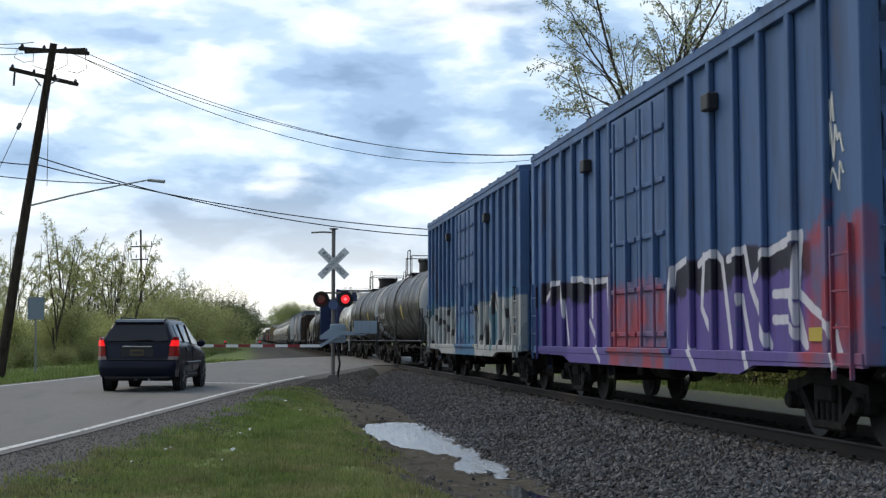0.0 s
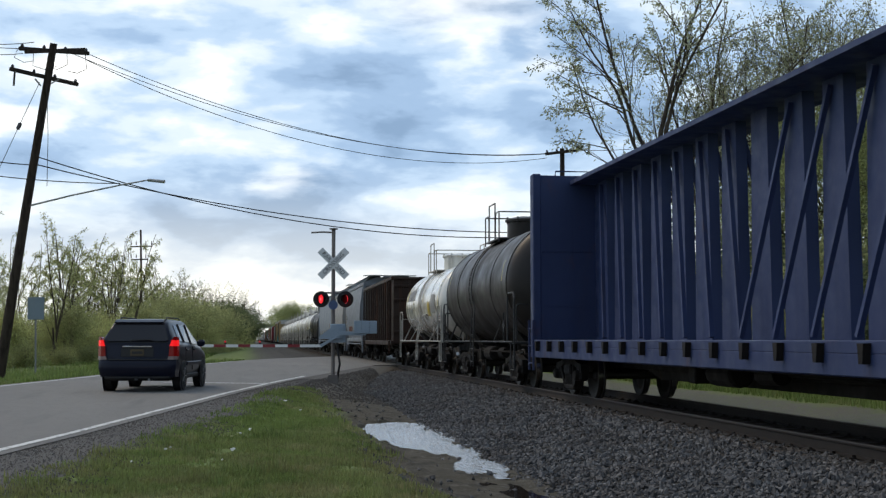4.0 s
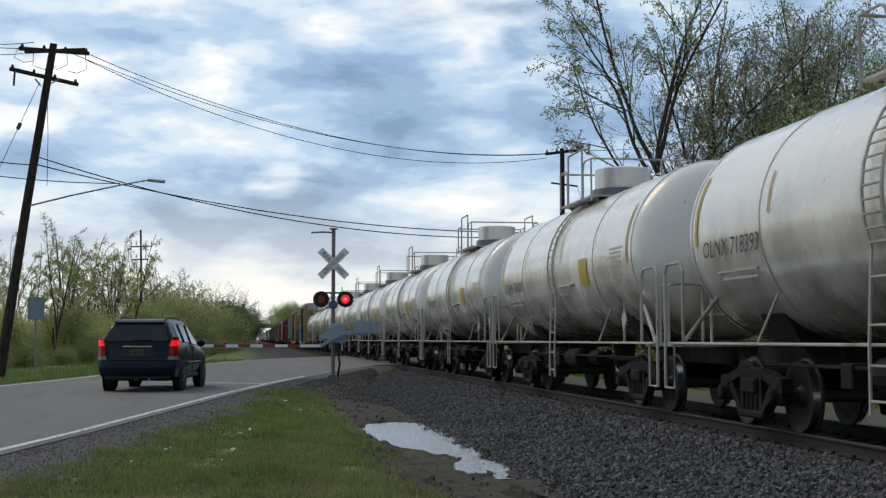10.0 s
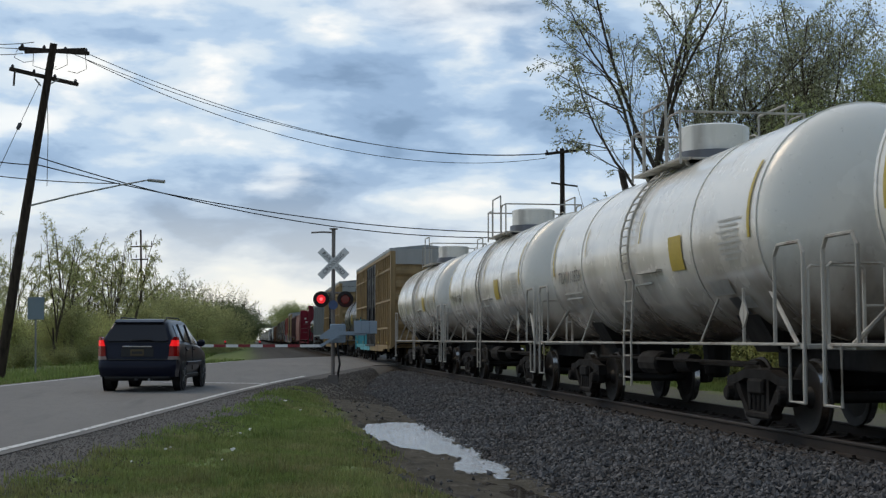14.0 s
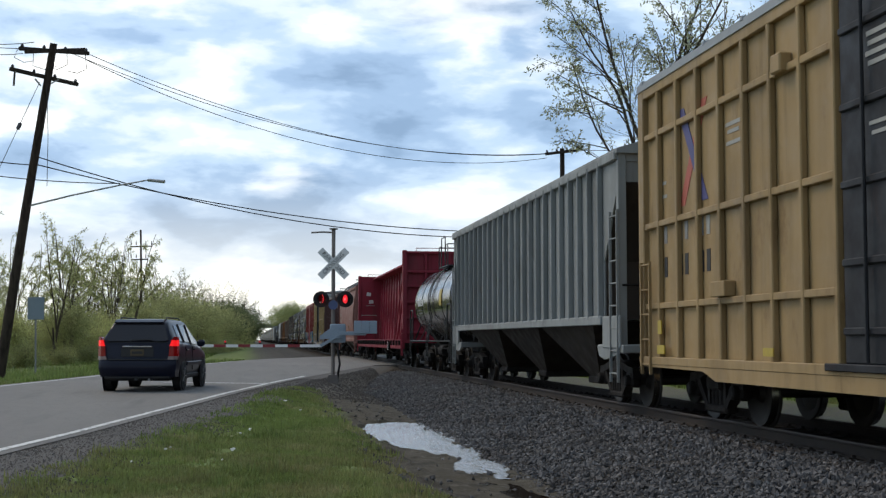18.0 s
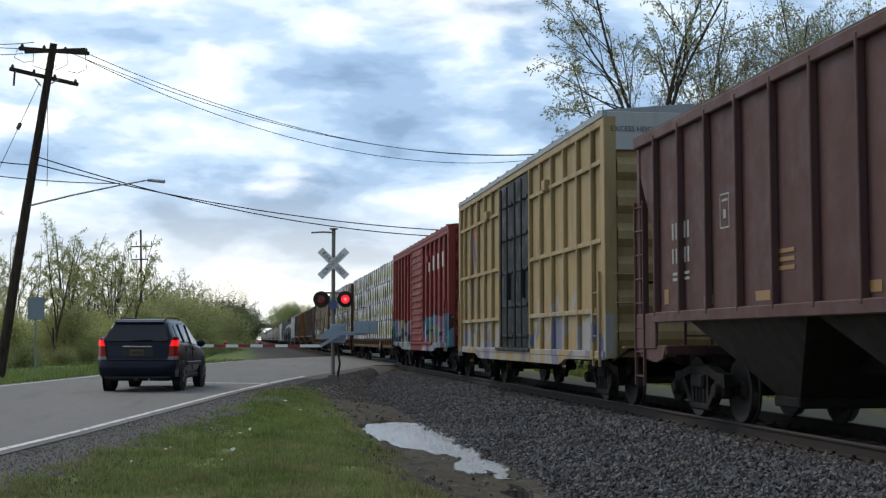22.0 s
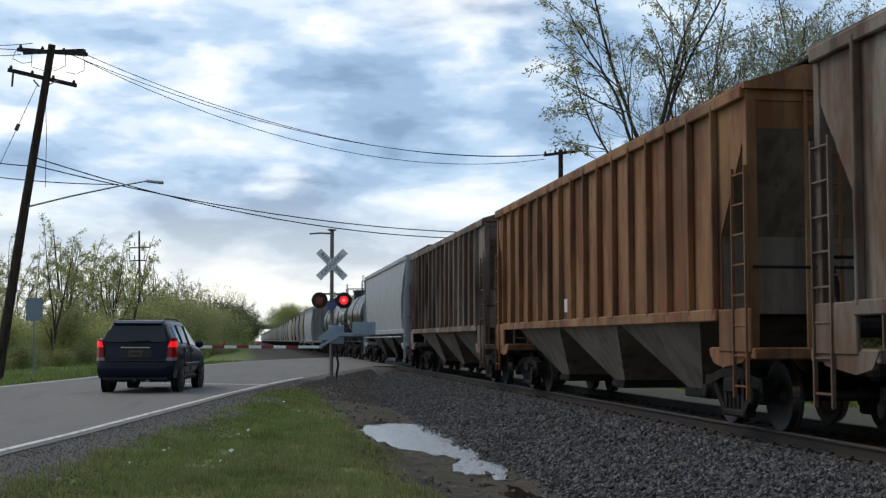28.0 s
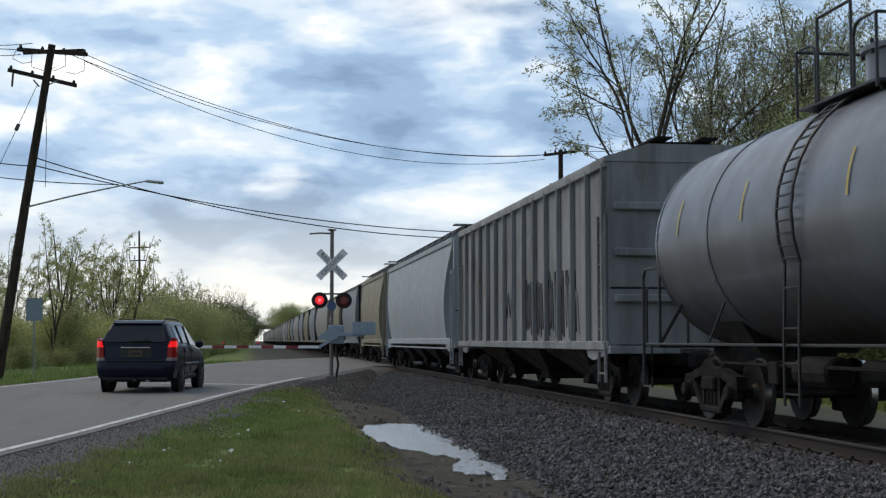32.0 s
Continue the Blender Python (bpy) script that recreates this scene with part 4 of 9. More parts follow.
# ---------------------------------------------------------------- hoppers, gondola, flat cars
def bays(car, n, L, mat, z1, w=1.35, z0=0.30):
    """Discharge hoppers under the floor: funnels with a gate each."""
    span = L - 4.2
    for i in range(n):
        y = -span / 2 + span * (i + 0.5) / n
        h = span / n / 2 - 0.03
        vs = [(-w, y - h, z1), (w, y - h, z1), (w, y + h, z1), (-w, y + h, z1), (-0.75, y - 0.32, z0 + 0.12), (0.75, y - 0.32, z0 + 0.12), (0.75, y + 0.32, z0 + 0.12), (-0.75, y + 0.32, z0 + 0.12)]
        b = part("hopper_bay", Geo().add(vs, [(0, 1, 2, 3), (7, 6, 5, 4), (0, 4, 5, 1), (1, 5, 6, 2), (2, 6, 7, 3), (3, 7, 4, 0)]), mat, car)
        part("outlet_gate", Geo().box(-0.8, 0.8, y - 0.4, y + 0.4, z0, z0 + 0.14, 0.02), UNDER, b)


def end_frame(car, L, mat, hw, z_top, zp=1.08, deep=1.3):
    """Platform, corner posts, ladders and braces at both ends."""
    for k in (-1, 1):
        a, b = sorted((k * (L / 2 - deep), k * (L / 2 + 0.1)))
        part("end_platform", Geo().box(-hw + 0.05, hw - 0.05, a, b, zp - 0.14, zp, 0.015), mat, car)
        for x in (-1, 1):
            part("corner_post", Geo().box(x * (hw - 0.12) - 0.07, x * (hw - 0.12) + 0.07, k * (L / 2 - 0.16) - 0.07, k * (L / 2 - 0.16) + 0.07, zp, z_top, 0.01), mat, car)
            ladder(car, x * (hw - 0.02), k * (L / 2 - 0.30), 0.45, 3.35, mat, 0.44)
            g = Geo().slab([(k * (L / 2 - 0.05), zp - 0.02), (k * (L / 2 - 1.5), zp - 0.02), (k * (L / 2 - 1.35), zp - 0.20), (k * (L / 2 - 1.0), zp - 0.26), (k * (L / 2 - 0.3), zp - 0.18)], "x", x * (hw - 0.10), x * (hw - 0.04))
            part("jacking_plate", g, mat, car)
        ladder(car, -0.5, k * (L / 2 - 0.08), zp, z_top, mat, 0.44, "x")
        part("end_beam", Geo().box(-hw + 0.1, hw - 0.1, k * (L / 2 - 0.16) - 0.05, k * (L / 2 - 0.16) + 0.05, z_top - 0.16, z_top, 0.01), mat, car)
        part("end_grab_rail", Geo().tube([(-hw + 0.1, k * (L / 2 - 0.06), zp + 1.0), (hw - 0.1, k * (L / 2 - 0.06), zp + 1.0)], 0.022, 6), UNDER, car)
        part("end_strut", Geo().tube([(-0.1, k * (L / 2 - 0.2), zp), (-0.1, k * (L / 2 - 0.9), 2.4)], 0.05, 6), UNDER, car)
        part("brake_cylinder", Geo().lathe([(-0.5, 0.13), (0.5, 0.13)], "x", (0.4, k * (L / 2 - 0.5), zp + 0.25), 10), UNDER, car)


def running_board(car, L, z, mat, w=0.42):
    g = Geo()
    for x in (-w, w):
        g.box(x - 0.16, x + 0.16, -L / 2 + 0.15, L / 2 - 0.15, z, z + 0.035, 0.006)
    part("running_board", g, mat, car, "grated roof walkway")
    for y in spaced(-L / 2 + 0.6, L / 2 - 0.6, max(6, int(L / 1.7))):
        part("walkway_bracket", Geo().box(-w - 0.14, w + 0.14, y - 0.02, y + 0.02, z - 0.16, z + 0.004), mat, car)


def raised_board(car, L, eave):
    """Wide walkways along both roof edges, on slanting brackets."""
    for s in (-1, 1):
        part("running_board", Geo().box(min(s * 0.40, s * 1.04), max(s * 0.40, s * 1.04), -L / 2 + 0.2, L / 2 - 0.2, eave + 0.42, eave + 0.46, 0.006), HOP_MID, car, "grated roof walkway")
        part("walkway_edge", Geo().box(min(s * 1.02, s * 1.06), max(s * 1.02, s * 1.06), -L / 2 + 0.2, L / 2 - 0.2, eave + 0.36, eave + 0.46), UNDER, car)
        for y in spaced(-L / 2 + 0.5, L / 2 - 0.5, max(6, int(L / 1.6))):
            part("walkway_bracket", Geo().bar((s * 1.42, y, eave + 0.05), (s * 1.03, y, eave + 0.43), 0.035), HOP_LIGHT, car)
    for k in (-1, 1):
        part("end_walkway", Geo().box(-1.45, 1.45, k * (L / 2 - 0.2) - 0.22, k * (L / 2 - 0.2) + 0.22, eave + 0.40, eave + 0.44), HOP_MID, car)


def hatches(car, L, z, mat):
    me = Geo().box(-0.26, 0.26, -0.9, 0.9, z, z + 0.1, 0.03).mesh("roof_hatch", mat)
    for y in spaced(-L / 2 + 1.8, L / 2 - 1.8, max(3, int(L / 3.2))):
        part("roof_hatch", me, None, car, at=pose(0, y, 0))


def smooth_hopper(L, mat, label, eave=4.28, top=4.62, sill=1.10, bulge=0.16, nbay=3, rails=True, under=None, high=True, round_end=False):
    """Covered hopper with curved plain sides."""
    car = thing("covered_hopper", label, "freight car", "cars of the freight train")
    zs = [sill + 0.1] + [z for z in (1.45, 1.8, 2.1, 2.4, 2.7, 3.0, 3.3, 3.6, 3.9) if z > sill + 0.2] + [eave - 0.18, eave]
    hw = lambda z: 1.42 + bulge * math.sin(math.pi * max(0, min(1, (z - sill) / (eave - sill))) ** 0.9)
    inset = lambda z: 0.42 + 1.25 * max(0.0, 1 - ((z - sill) / (eave - sill)) ** 1.9)
    if round_end:
        hw = lambda z: 1.38 + bulge * math.sin(math.pi * max(0, min(1, (z - sill) / (eave - sill))) ** 0.9)
        inset = lambda z: 0.80 + 0.85 * abs((z - sill) / (eave - sill) - 0.56) ** 1.7 * 2.2
    g = Geo()
    ny = 9
    for s in (-1, 1):
        for z in zs:
            e = L / 2 - inset(z)
            g.v += [(s * hw(z), y, z) for y in spaced(-e, e, ny)]
    n = len(zs)
    for s in (0, 1):
        for i in range(n - 1):
            for j in range(ny - 1):
                a = (s * n + i) * ny + j
                g.f.append((a, a + 1, a + ny + 1, a + ny))
    for i in range(n - 1):
        for j in (0, ny - 1):
            a, b = i * ny + j, (n + i) * ny + j
            g.f.append((a, b, b + ny, a + ny))
    g.f.append(tuple([j for j in range(ny)] + [n * ny + j for j in range(ny)][::-1]))
    part("body", g, mat, car, smooth=True)
    e = L / 2 - 0.30
    part("roof", Geo().slab([(-hw(eave) - 0.03, eave - 0.02), (-hw(eave) - 0.05, eave + 0.06), (-0.7, top), (0.7, top), (hw(eave) + 0.05, eave + 0.06), (hw(eave) + 0.03, eave - 0.02)], "y", -e, e), mat, car)
    for s in (-1, 1):
        x = s * hw(eave)
        part("top_chord", Geo().box(min(x - s * 0.02, x + s * 0.07), max(x - s * 0.02, x + s * 0.07), -e, e, eave - 0.12, eave + 0.05, 0.02), mat, car)
        x = s * 1.42
        part("side_sill", Geo().box(min(x - s * 0.05, x + s * 0.07), max(x - s * 0.05, x + s * 0.07), -L / 2 + 0.1, L / 2 - 0.1, sill - 0.06, sill + 0.14, 0.02), mat, car)
        if rails:
            part("grab_rail", Geo().tube([(s * 1.53, -L / 2 + 1.2, sill - 0.18), (s * 1.53, L / 2 - 1.2, sill - 0.18)], 0.03, 6), mat, car)
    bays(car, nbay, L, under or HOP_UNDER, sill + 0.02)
    end_frame(car, L, mat, 1.52, eave + 0.02, 1.08, 1.7)
    if high:
        raised_board(car, L, eave)
    else:
        running_board(car, L, top + 0.16, HOP_MID)
    hatches(car, L, top, mat)
    centre_sill(car, L)
    gear(car, L, 1.75)
    return car


def plain_hopper(L, mat, label):
    """A covered hopper that stays far off: the same shape in fewer parts."""
    car = thing("covered_hopper", label, "freight car", "cars of the freight train")
    rows = [(1.15, 1.40, 2.0), (1.9, 1.55, 1.35), (2.8, 1.60, 1.05), (3.6, 1.54, 1.15), (4.28, 1.40, 1.6)]
    g = Geo()
    for z, w, i in rows:
        e = L / 2 - i
        g.v += [(-w, -e, z), (w, -e, z), (w, e, z), (-w, e, z)]
    for r in range(len(rows) - 1):
        g.f += [(4 * r + k, 4 * r + (k + 1) % 4, 4 * r + 4 + (k + 1) % 4, 4 * r + 4 + k) for k in range(4)]
    g.f += [(3, 2, 1, 0), (16, 17, 18, 19)]
    part("body", g, mat, car, smooth=True)
    e = L / 2 - 0.3
    part("roof", Geo().slab([(-1.47, 4.26), (-1.49, 4.34), (-0.7, 4.62), (0.7, 4.62), (1.49, 4.34), (1.47, 4.26)], "y", -e, e), mat, car)
    part("running_board", Geo().box(-0.58, 0.58, -e, e, 4.78, 4.82), HOP_MID, car)
    for s in (-1, 1):
        part("side_sill", Geo().box(min(s * 1.38, s * 1.5), max(s * 1.38, s * 1.5), -L / 2 + 0.1, L / 2 - 0.1, 1.02, 1.22), mat, car)
        k = s * L / 2
        # end frames and bays take the underframe colour to paint in shaded gaps
        part("end_frame", Geo().box(-1.45, 1.45, min(k, k - s * 1.6), max(k, k - s * 1.6), 0.94, 1.08).box(-1.5, -1.38, k - 0.2, k - 0.06, 1.08, 4.3).box(1.38, 1.5, k - 0.2, k - 0.06, 1.08, 4.3).box(-1.4, 1.4, k - 0.18, k - 0.08, 4.16, 4.3), UNDER, car)
        bogie(car, s * (L / 2 - 1.75))
    bays(car, 3, L, UNDER, 1.12)
    centre_sill(car, L + 1.2)
    return car


def ribbed_hopper(L, mat, label, eave=4.33, sill=1.52, nbay=3, npost=17, cut=0.95, under=None, full_end=False, slope=None):
    """Covered hopper with flat sides between vertical posts, sloped ends and three discharge bays."""
    car = thing("covered_hopper", label, "freight car", "cars of the freight train")
    hw = 1.48
    low = sill + (eave - sill) * 0.36
    if full_end:
        low, cut, sill = sill, 0.0, 1.1
    e = L / 2 - (0.12 if not full_end else 0.05)
    prof = [(-e, eave), (-e + cut * 0.04, eave - 0.5), (-e + cut, low), (-e + cut, sill), (e - cut, sill), (e - cut, low), (e - cut * 0.04, eave - 0.5), (e, eave)]
    part("body", Geo().slab(prof, "x", -hw, hw), mat, car)
    part("roof", Geo().slab([(-hw - 0.06, eave - 0.02), (-hw - 0.06, eave + 0.06), (-0.75, eave + 0.30), (0.75, eave + 0.30), (hw + 0.06, eave + 0.06), (hw + 0.06, eave - 0.02)], "y", -L / 2 + 0.03, L / 2 - 0.03), mat, car)
    ys = spaced(-e + cut + 0.1, e - cut - 0.1, npost)
    ribs(car, "side_post", mat, ys, hw, 0.055, 0.10, sill, eave - 0.04, 0.012)
    for s in (-1, 1):
        x = s * hw
        part("side_sill", Geo().box(min(x, x + s * 0.09), max(x, x + s * 0.09), -e + cut, e - cut, sill - 0.10, sill + 0.06, 0.015), mat, car)
        part("top_chord", Geo().box(min(x, x + s * 0.085), max(x, x + s * 0.085), -e, e, eave - 0.13, eave + 0.03, 0.015), mat, car)
        for k in (-1, 1):
            part("end_gusset", Geo().box(min(x, x + s * 0.05), max(x, x + s * 0.05), min(k * (e - cut), k * L / 2), max(k * (e - cut), k * L / 2), 1.02, sill + 0.05, 0.015), mat, car)
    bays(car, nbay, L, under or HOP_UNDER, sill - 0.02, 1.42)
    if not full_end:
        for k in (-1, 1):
            # unless slope is given, the dark sheet also stands for shade between cars
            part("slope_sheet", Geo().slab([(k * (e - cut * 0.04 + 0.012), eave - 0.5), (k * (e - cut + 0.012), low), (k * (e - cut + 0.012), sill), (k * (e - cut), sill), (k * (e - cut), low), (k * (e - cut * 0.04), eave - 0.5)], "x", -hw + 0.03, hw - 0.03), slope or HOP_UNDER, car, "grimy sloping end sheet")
    if full_end:
        for k in (-1, 1):
            y = k * e
            for z in (1.9, 2.7, 3.5):
                part("end_rib", Geo().box(-hw + 0.1, hw - 0.1, min(y, y + k * 0.09), max(y, y + k * 0.09), z - 0.07, z + 0.07, 0.02), mat, car)
    end_frame(car, L, mat, 1.55, eave, 1.08, 1.5)
    running_board(car, L, eave + 0.42, UNDER)
    hatches(car, L, eave + 0.29, mat)
    centre_sill(car, L)
    gear(car, L, 1.75)
    return car


def gondola(L, mat, label, H=3.87):
    car = thing("gondola_car", label, "freight car", "cars of the freight train")
    hw, e = 1.46, L / 2 - 0.05
    part("floor", Geo().box(-hw, hw, -e, e, 0.98, 1.10), mat, car)
    for s in (-1, 1):
        part("side_wall", Geo().box(min(s * hw, s * (hw - 0.05)), max(s * hw, s * (hw - 0.05)), -e, e, 1.0, H - 0.05), mat, car)
        part("top_chord", Geo().box(min(s * (hw - 0.06), s * (hw + 0.1)), max(s * (hw - 0.06), s * (hw + 0.1)), -e - 0.05, e + 0.05, H - 0.1, H + 0.05, 0.02), mat, car)
        part("side_sill", Geo().box(min(s * (hw - 0.06), s * (hw + 0.1)), max(s * (hw - 0.06), s * (hw + 0.1)), -e, e, 0.92, 1.12, 0.02), mat, car)
    for k in (-1, 1):
        part("end_wall", Geo().box(-hw, hw, k * e - 0.03, k * e + 0.03, 1.0, H - 0.05), mat, car)
        for z in (1.5, 2.2, 2.9, 3.5, H - 0.03):
            part("end_rib", Geo().box(-hw, hw, min(k * e, k * (e + 0.12)), max(k * e, k * (e + 0.12)), z - 0.06, z + 0.06, 0.02), mat, car)
        for x in (-0.75, 0.0, 0.75):
            part("end_post", Geo().box(x - 0.05, x + 0.05, min(k * e, k * (e + 0.10)), max(k * e, k * (e + 0.10)), 1.0, H, 0.02), mat, car)
        for x in (-1, 1):
            ladder(car, x * (hw + 0.13), k * (L / 2 - 0.55), 0.55, H - 0.1, mat, 0.46, step=0.42)
    ribs(car, "side_post", mat, spaced(-e + 1.0, e - 1.0, 13), hw, 0.14, 0.10, 0.95, H - 0.08, 0.03)
    part("lading", Geo().box(-hw + 0.06, hw - 0.06, -e + 0.1, e - 0.1, 1.10, 2.6), GON_RUST, car, "dark scrap load below the rim")
    centre_sill(car, L)
    brakes(car, 0.95)
    gear(car, L, 1.9)
    return car


def centrebeam(L, mat, label, H=4.55, load=None, deckmat=None, gap=None):
    """Bulkhead flat car with a braced centre beam; load: (wrap material for each tier)."""
    car = thing("centrebeam_flat_car", label, "freight car", "cars of the freight train")
    e, hw = L / 2, 1.46
    dm = deckmat or mat
    part("deck", Geo().box(-hw, hw, -e, e, 1.02, 1.16, 0.01), dm, car)
    for s in (-1, 1):
        x = s * hw
        part("side_sill", Geo().box(min(x, x - s * 0.08), max(x, x - s * 0.08), -e, e, 0.78, 1.03, 0.015), dm, car)
        me = Geo().slab([(-0.07, 1.13), (0.07, 1.13), (0.04, 0.92), (-0.04, 0.92)], "x", min(x, x + s * 0.09), max(x, x + s * 0.09)).mesh("stake_pocket", mat if load else UNDER)
        for y in spaced(-e + 0.9, e - 0.9, 20):
            part("stake_pocket", me, None, car, at=pose(0, y, 0))
        board = part("notice_plate", Geo().box(min(x, x + s * 0.10), max(x, x + s * 0.10), -e * 0.56 - 0.15, -e * 0.56 + 0.15, 0.70, 1.08, 0.01), UNDER, car)
        for y, z, w, hh in ((0, 1.05, 0.28, 0.03), (0, 0.73, 0.28, 0.03), (0.125, 0.89, 0.03, 0.34), (-0.125, 0.89, 0.03, 0.34), (0, 0.92, 0.16, 0.04)):
            part("notice_edge", Geo().box(min(x + s * 0.09, x + s * 0.106), max(x + s * 0.09, x + s * 0.106), -e * 0.56 + y - w / 2, -e * 0.56 + y + w / 2, z - hh / 2, z + hh / 2), WHITE, board)
    for k in (-1, 1):
        y0, y1 = sorted((k * (e - 0.30), k * (e - 0.16)))
        b = part("bulkhead", Geo().box(-hw, hw, y0, y1, 1.16, H, 0.01), mat, car)
        for x in (-hw + 0.09, hw - 0.09):
            part("bulkhead_post", Geo().box(x - 0.09, x + 0.09, k * (e - 0.16) - 0.16, k * (e - 0.16) + 0.16, 1.14, H + 0.03, 0.02), mat, b)
        for z in (1.45, 2.05, 2.7, 3.35, 3.95, H - 0.06):
            part("bulkhead_rib", Geo().box(-hw + 0.17, hw - 0.17, min(k * (e - 0.17), k * (e - 0.03)), max(k * (e - 0.17), k * (e - 0.03)), z - 0.05, z + 0.05, 0.015), mat, b)
        for x in (-0.5, 0.5):
            part("bulkhead_stile", Geo().box(x - 0.05, x + 0.05, min(k * (e - 0.17), k * (e - 0.04)), max(k * (e - 0.17), k * (e - 0.04)), 1.16, H, 0.015), mat, b)
        ladder(car, -hw - 0.02, k * (e - 0.16), 0.5, 1.6, mat)
        g = Geo().tube([(-0.9, k * (e - 0.1), H), (-0.9, k * (e - 0.1), H + 0.12), (0.9, k * (e - 0.1), H + 0.12), (0.9, k * (e - 0.1), H)], 0.02, 5)
        part("top_grab_rail", g, mat, car)
    g = Geo().slab([(-0.62, H - 0.20), (-0.62, H - 0.12), (-0.2, H - 0.05), (0.2, H - 0.05), (0.62, H - 0.12), (0.62, H - 0.20)], "y", -e + 0.25, e - 0.25)
    part("top_chord", g, mat, car)
    ys = spaced(-e + 1.1, e - 1.1, 17)
    me = Geo().slab([(-0.40, 1.16), (0.40, 1.16), (0.30, H - 0.18), (-0.30, H - 0.18)], "x", -0.09, 0.09).mesh("column", mat)
    for y in ys:
        part("column", me, None, car, at=pose(0, y, 0))
    for i in range(len(ys) - 1):
        for s in (-1, 1):
            a, b = (ys[i], ys[i + 1]) if i < len(ys) / 2 else (ys[i + 1], ys[i])
            part("diagonal_brace", Geo().bar((s * 0.13, a, H - 0.3), (s * 0.42, b, 1.2), 0.07), mat, car)
    for k in (-1, 1):
        y0, y1 = sorted((k * (e - 0.30), k * (abs(ys[0]) - 0.12)))
        part("web_panel", Geo().box(-0.05, 0.05, y0, y1, 1.16, H - 0.16, 0.01), mat, car)
        for z in (1.9, 3.1):
            part("bulkhead_seam", Geo().box(-hw + 0.1, hw - 0.1, min(k * (e - 0.30), k * (e - 0.312)), max(k * (e - 0.30), k * (e - 0.312)), z, z + 0.025), mat, car)
    if gap is not None:
        part("centre_post", Geo().box(-1.40, 1.40, gap - 0.36, gap + 0.36, 1.16, H, 0.02), HOP_LIGHT, car, "pale grey centre post")
    if load:
        n, tiers = 8 if L > 20 else 6, len(load)
        zz = 1.2
        th = (H + 0.13 - zz) / tiers
        for t, m in enumerate(load):
            for i in range(n):
                if gap is None:
                    a, b = -e + 0.42 + (2 * e - 0.84) * i / n, -e + 0.42 + (2 * e - 0.84) * (i + 1) / n
                else:
                    lo, hi = (-e + 0.42, gap - 0.4) if i < n // 2 else (gap + 0.4, e - 0.42)
                    a, b = lo + (hi - lo) * (i % (n // 2)) / (n // 2), lo + (hi - lo) * (i % (n // 2) + 1) / (n // 2)
                for s in (-1, 1):
                    j = random.uniform(-0.03, 0.03)
                    pk = part("timber_pack", wrapped_pack(a + 0.006, b - 0.006, s, j, zz + t * th + 0.01, zz + (t + 1) * th - 0.014), m, car, "strapped timber pack in printed wrap" if m is not PAPER else "strapped timber pack in tan paper")
                    for f in (0.16, 0.5, 0.84):
                        y = a + (b - a) * f
                        x0, x1 = sorted((s * 0.46, s * (1.455 + j + 0.03)))
                        part("strap", Geo().box(x0, x1, y - 0.009, y + 0.009, zz + t * th + 0.004, zz + (t + 1) * th - 0.008), STRAP, pk)
    centre_sill(car, L, 0.6, 1.0)
    g = Geo().slab([(-e + 4.5, 0.65), (-e + 5.5, 0.45), (e - 5.5, 0.45), (e - 4.5, 0.65)], "x", -0.25, 0.25)
    part("fish_belly", g, UNDER, car)
    brakes(car, 0.8)
    gear(car, L, 2.0)
    return car


def wrapped_pack(y0, y1, s, j, z0, z1):
    """A pack of timber in sheeting: a box with sagging, creased faces."""
    g = Geo()
    n, x0, x1 = 9, s * 0.46, s * (1.455 + j)
    rng = random.Random(int((y0 * 31 + z0 * 17 + s) * 100))
    rows = []
    for z in (z0, z0 + (z1 - z0) * 0.5, z1):
        rows.append([(x1 + s * rng.uniform(-0.025, 0.02), y, z + (rng.uniform(-0.03, 0.0) if z == z1 else 0)) for y in spaced(y0, y1, n)])
    back = [[(x0, y, z) for y in spaced(y0, y1, n)] for z in (z0, z1)]
    for r in rows + back:
        g.v += r
    for i in (0, 1):
        for k in range(n - 1):
            a = i * n + k
            g.f.append((a, a + 1, a + n + 1, a + n))
    for k in range(n - 1):
        g.f.append((2 * n + k, 2 * n + k + 1, 4 * n + k + 1, 4 * n + k))
        g.f.append((k, 3 * n + k, 3 * n + k + 1, k + 1))
        g.f.append((3 * n + k, 4 * n + k, 4 * n + k + 1, 3 * n + k + 1))
    for k in (0, n - 1):
        g.f.append((k, n + k, 2 * n + k, 4 * n + k, 3 * n + k))
    return g


